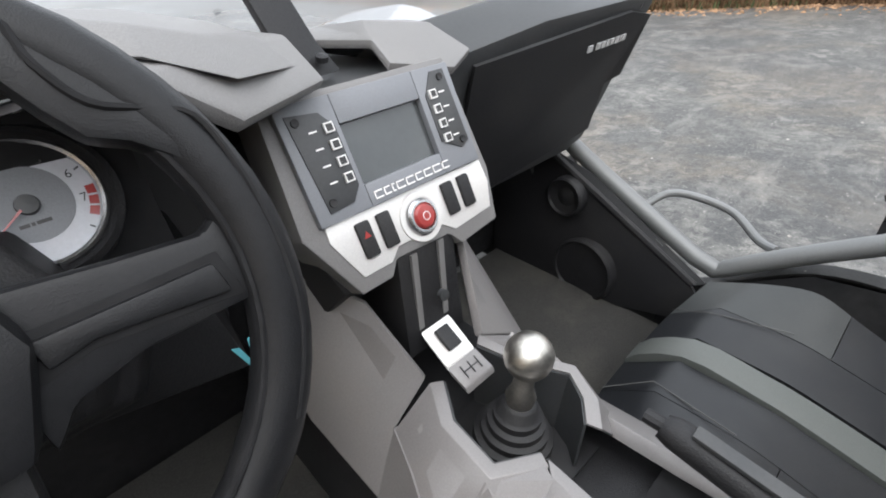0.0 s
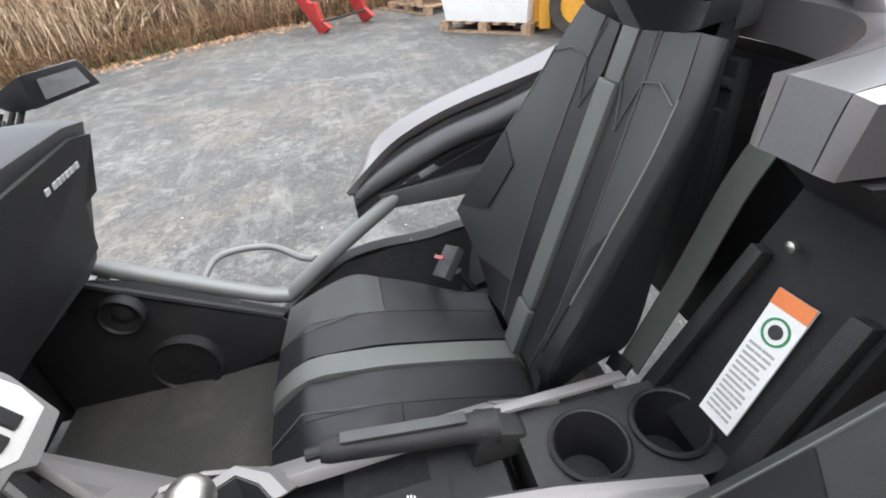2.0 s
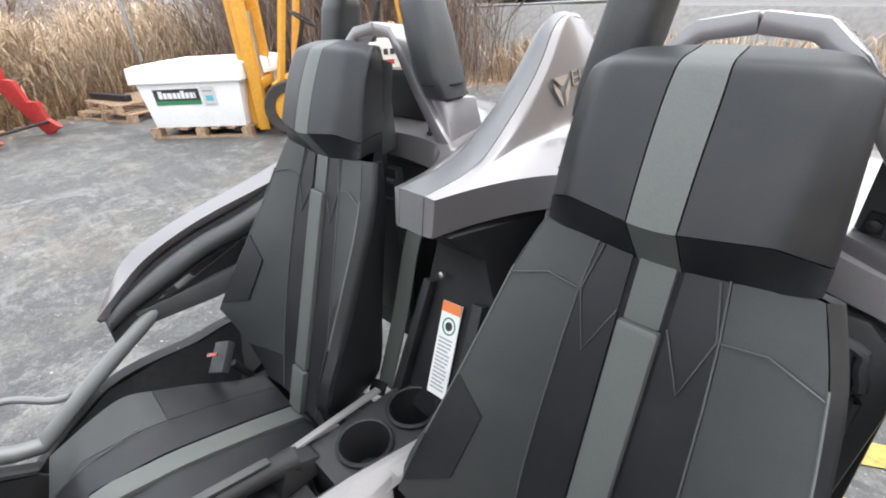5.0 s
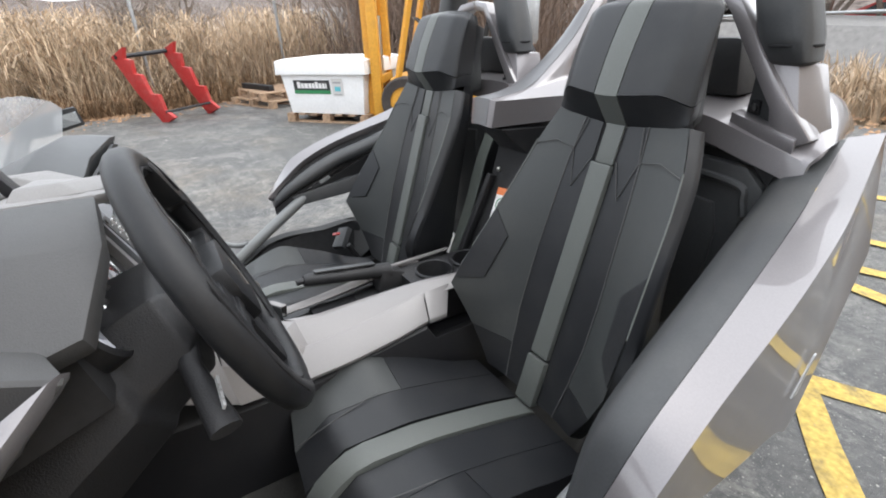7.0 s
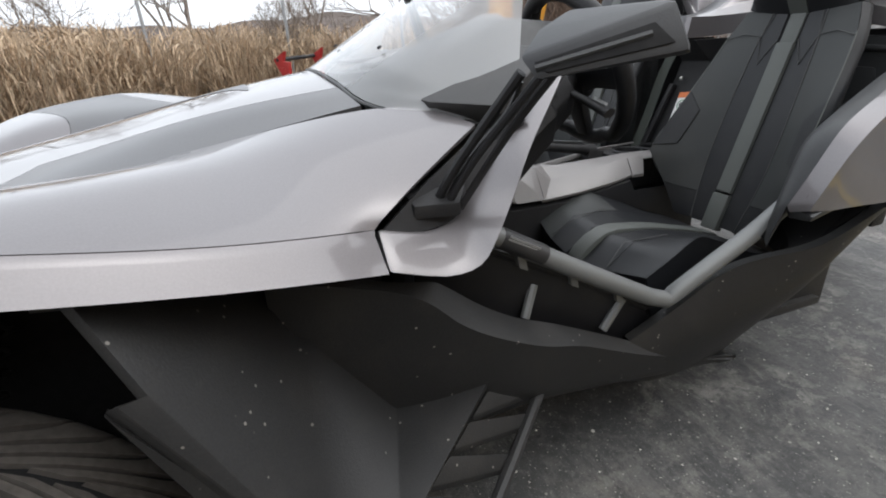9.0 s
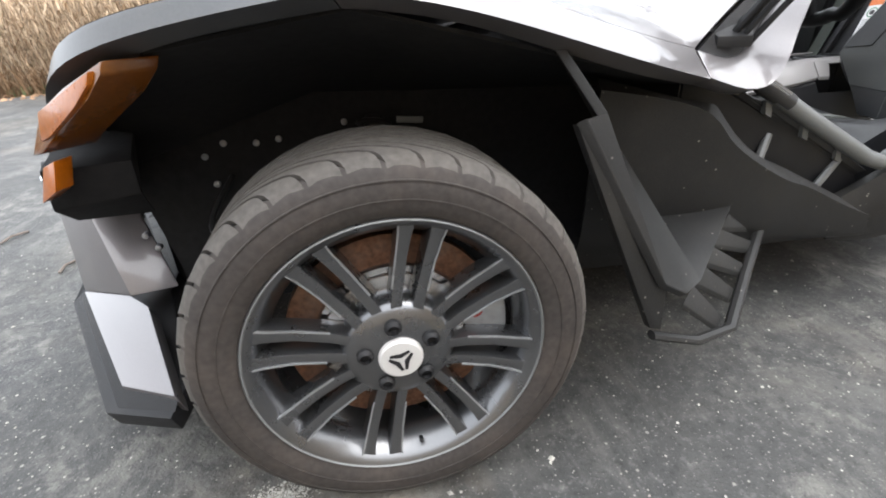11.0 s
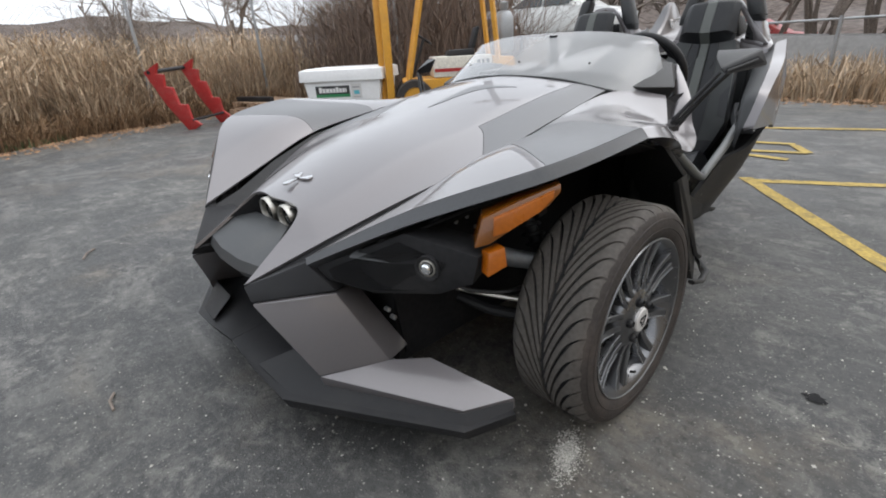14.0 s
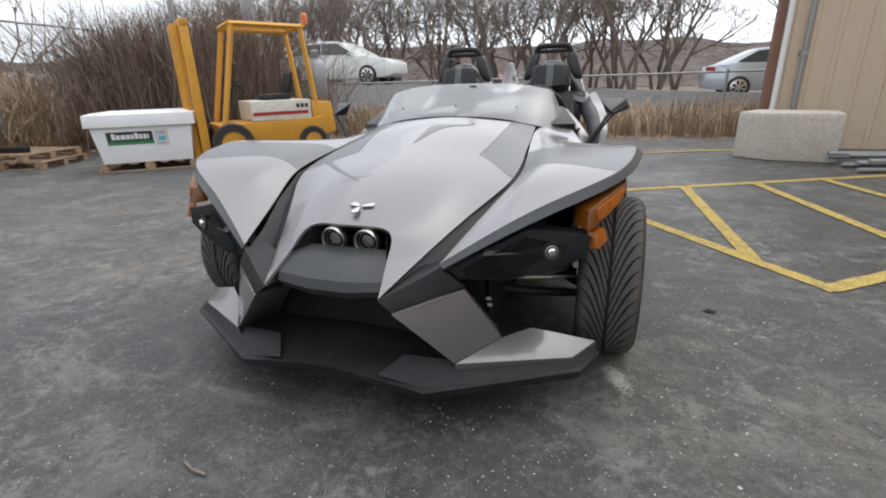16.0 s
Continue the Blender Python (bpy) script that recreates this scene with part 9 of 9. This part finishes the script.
for s in (-1, 1):
    part("guard_leg", tube([(0.50, 0.42 * s, 0.55), (0.18, 0.42 * s, 1.98)], 0.042, 4), YELLOWPAINT, fk, bevel=0.0)
    part("guard_leg", tube([(-0.95, 0.42 * s, 0.80), (-0.82, 0.42 * s, 1.96)], 0.042, 4), YELLOWPAINT, fk)
    part("guard_beam", tube([(0.22, 0.42 * s, 1.99), (-0.86, 0.42 * s, 1.97)], 0.040, 4), YELLOWPAINT, fk)
    wh = part("front_wheel", lathe((0.42, s * 0.34, 0.30), (0, s, 0), [(0.16, 0.0), (0.28, 0.0), (0.30, 0.03), (0.30, 0.16), (0.28, 0.19), (0.18, 0.18)], 28, caps=False), RUBBER, fk, "black pneumatic tyre")
    part("wheel_disc", lathe((0.42, s * 0.34, 0.30), (0, s, 0), [(0.18, 0.16), (0.12, 0.12), (0.06, 0.15), (0, 0.15)], 20), YELLOWPAINT, wh)
    wh = part("rear_wheel", lathe((-0.82, s * 0.36, 0.24), (0, s, 0), [(0.13, 0.0), (0.22, 0.0), (0.24, 0.03), (0.24, 0.12), (0.22, 0.15), (0.14, 0.14)], 28, caps=False), RUBBER, fk)
    part("wheel_disc", lathe((-0.82, s * 0.36, 0.24), (0, s, 0), [(0.14, 0.13), (0.08, 0.10), (0, 0.12)], 20), YELLOWPAINT, wh)
    part("mast_channel", box((0.74, min(s * 0.24, s * 0.36), 0.06), (0.86, max(s * 0.24, s * 0.36), 2.02)), YELLOWPAINT, fk, bevel=0.008)
    part("inner_channel", box((0.87, min(s * 0.16, s * 0.24), 0.06), (0.96, max(s * 0.16, s * 0.24), 1.98)), YELLOWPAINT, fk, bevel=0.006)
    part("fork", box((0.98, min(s * 0.18, s * 0.29), 0.05), (1.18, max(s * 0.18, s * 0.29), 0.09)), BLACK, fk, bevel=0.01)
    part("lift_chain", box((0.90, min(s * 0.05, s * 0.08), 0.3), (0.92, max(s * 0.05, s * 0.08), 1.95)), BLACK, fk)
part("mast_tie", box((0.74, -0.36, 1.93), (0.86, 0.36, 2.04)), YELLOWPAINT, fk, bevel=0.01)
part("mast_tie", box((0.74, -0.30, 0.50), (0.84, 0.30, 0.60)), YELLOWPAINT, fk, bevel=0.01)
part("lift_cylinder", tube([(0.82, 0, 0.1), (0.82, 0, 1.3)], 0.05, 14), STEEL, fk)
for y in (-0.25, 0, 0.25):
    part("guard_bar", tube([(0.20, y, 2.0), (-0.84, y, 1.98)], 0.020, 6), YELLOWPAINT, fk)
for x in (0.22, -0.86):
    part("guard_crossbar", tube([(x, -0.44, 1.99), (x, 0.44, 1.99)], 0.040, 4), YELLOWPAINT, fk)
part("wheel_rim", tube([(0.20 + 0.16 * math.cos(a) * 0.75, 0.16 * math.sin(a), 1.18 + 0.16 * math.cos(a) * 0.5) for a in [2 * math.pi * i / 24 for i in range(24)]], 0.014, 6, closed=True), BLACK, fk, "black steering wheel")
part("steering_column", tube([(0.20, 0, 1.18), (0.42, 0, 0.60)], 0.025, 8), BLACK, fk)
part("gas_bottle", lathe((-1.08, 0.22, 0.90), (0, 0, 1), [(0.02, 0), (0.13, 0.02), (0.15, 0.06), (0.15, 0.52), (0.11, 0.60), (0.05, 0.62), (0.07, 0.66), (0.07, 0.74), (0.04, 0.75)], 20), GALV, fk, "grey gas bottle")
part("beacon", lathe((-0.92, 0.38, 2.02), (0, 0, 1), [(0.05, 0), (0.05, 0.12), (0.03, 0.15)], 14), ORANGE, fk, "orange warning beacon")

# ---- building, block, pipes ----
bw = empty("building", "tan ribbed metal warehouse wall with downpipes", "building")
bm = bmesh.new()
cx0, cy0 = -2.95, -6.55
out = []
x = cx0
while x > -16:
    out += [(x, cy0), (x - 0.10, cy0), (x - 0.125, cy0 + 0.03), (x - 0.165, cy0 + 0.03), (x - 0.19, cy0)]
    x -= 0.30
rows = [[(px, py, z) for px, py in out] for z in (0.0, 6.0)]
loft(rows, False, False, bm)
part("siding", bm, TAN, bw, "tan ribbed siding", sharp=20)
part("end_wall", prism([(cx0 - 13.0, cy0 - 0.02, 0), (cx0 - 0.02, cy0 - 0.02, 0), (cx0 - 7.0, -22, 0), (cx0 - 16, -22, 0)], (0, 0, 6.0)), TAN, bw)
# unseen wall, added so left-facing paint reflects brown instead of sky
part("reflection_wall", prism([(cx0 - 6.7, cy0 + 0.02, 0), (cx0 - 6.5, cy0 + 0.02, 0), (cx0 - 7.1, 26, 0), (cx0 - 7.3, 26, 0)], (0, 0, 6.0)), TAN, bw, "unseen tan wall added to darken and tint reflections in the paint")
part("corner_trim", box((cx0 - 0.06, cy0 - 0.10, 0.0), (cx0 + 0.03, cy0 + 0.03, 6.0)), BRICKRED, bw, "brown corner trim")
part("downpipe", tube([(cx0 - 0.10, cy0 + 0.08, 0.4), (cx0 - 0.10, cy0 + 0.08, 6.0)], 0.035, 10), WHITE, bw, "white downpipe")
part("conduit", tube([(cx0 - 0.36, cy0 + 0.07, 0.5), (cx0 - 0.36, cy0 + 0.07, 2.3)], 0.03, 10), GALV, bw, "grey conduit pipe")
part("pipe_clamp", box((cx0 - 0.41, cy0 + 0.03, 1.3), (cx0 - 0.31, cy0 + 0.11, 1.36)), GALV, bw)
blk = [(-2.45, -5.60), (-2.75, -5.30), (-3.50, -5.16), (-3.62, -5.70), (-2.75, -6.05)]
bl = loft([[(x, y, 0) for x, y in blk], [(x, y, 0.54) for x, y in blk], [(x * 0.985 - 0.045, y * 0.985 - 0.085, 0.60) for x, y in blk]])
tagged(part("concrete_block", bl, CONCRETE, bevel=0.03), "large chipped pale concrete block by the wall", "concrete block")
r2 = random.Random(8)
for k in range(9):
    y = -5.25 + 0.07 * k
    p = tagged(part("steel_pipe", tube([(-3.45 + r2.uniform(-0.1, 0.1), y + 0.35 * r2.random(), 0.03 + 0.055 * (k % 3)), (-6.6, y - 0.4 + 0.3 * r2.random(), 0.03 + 0.055 * (k % 3))], 0.026, 8), GALV), "galvanised pipe lying in a loose stack", "pipe", "pipes by the wall")
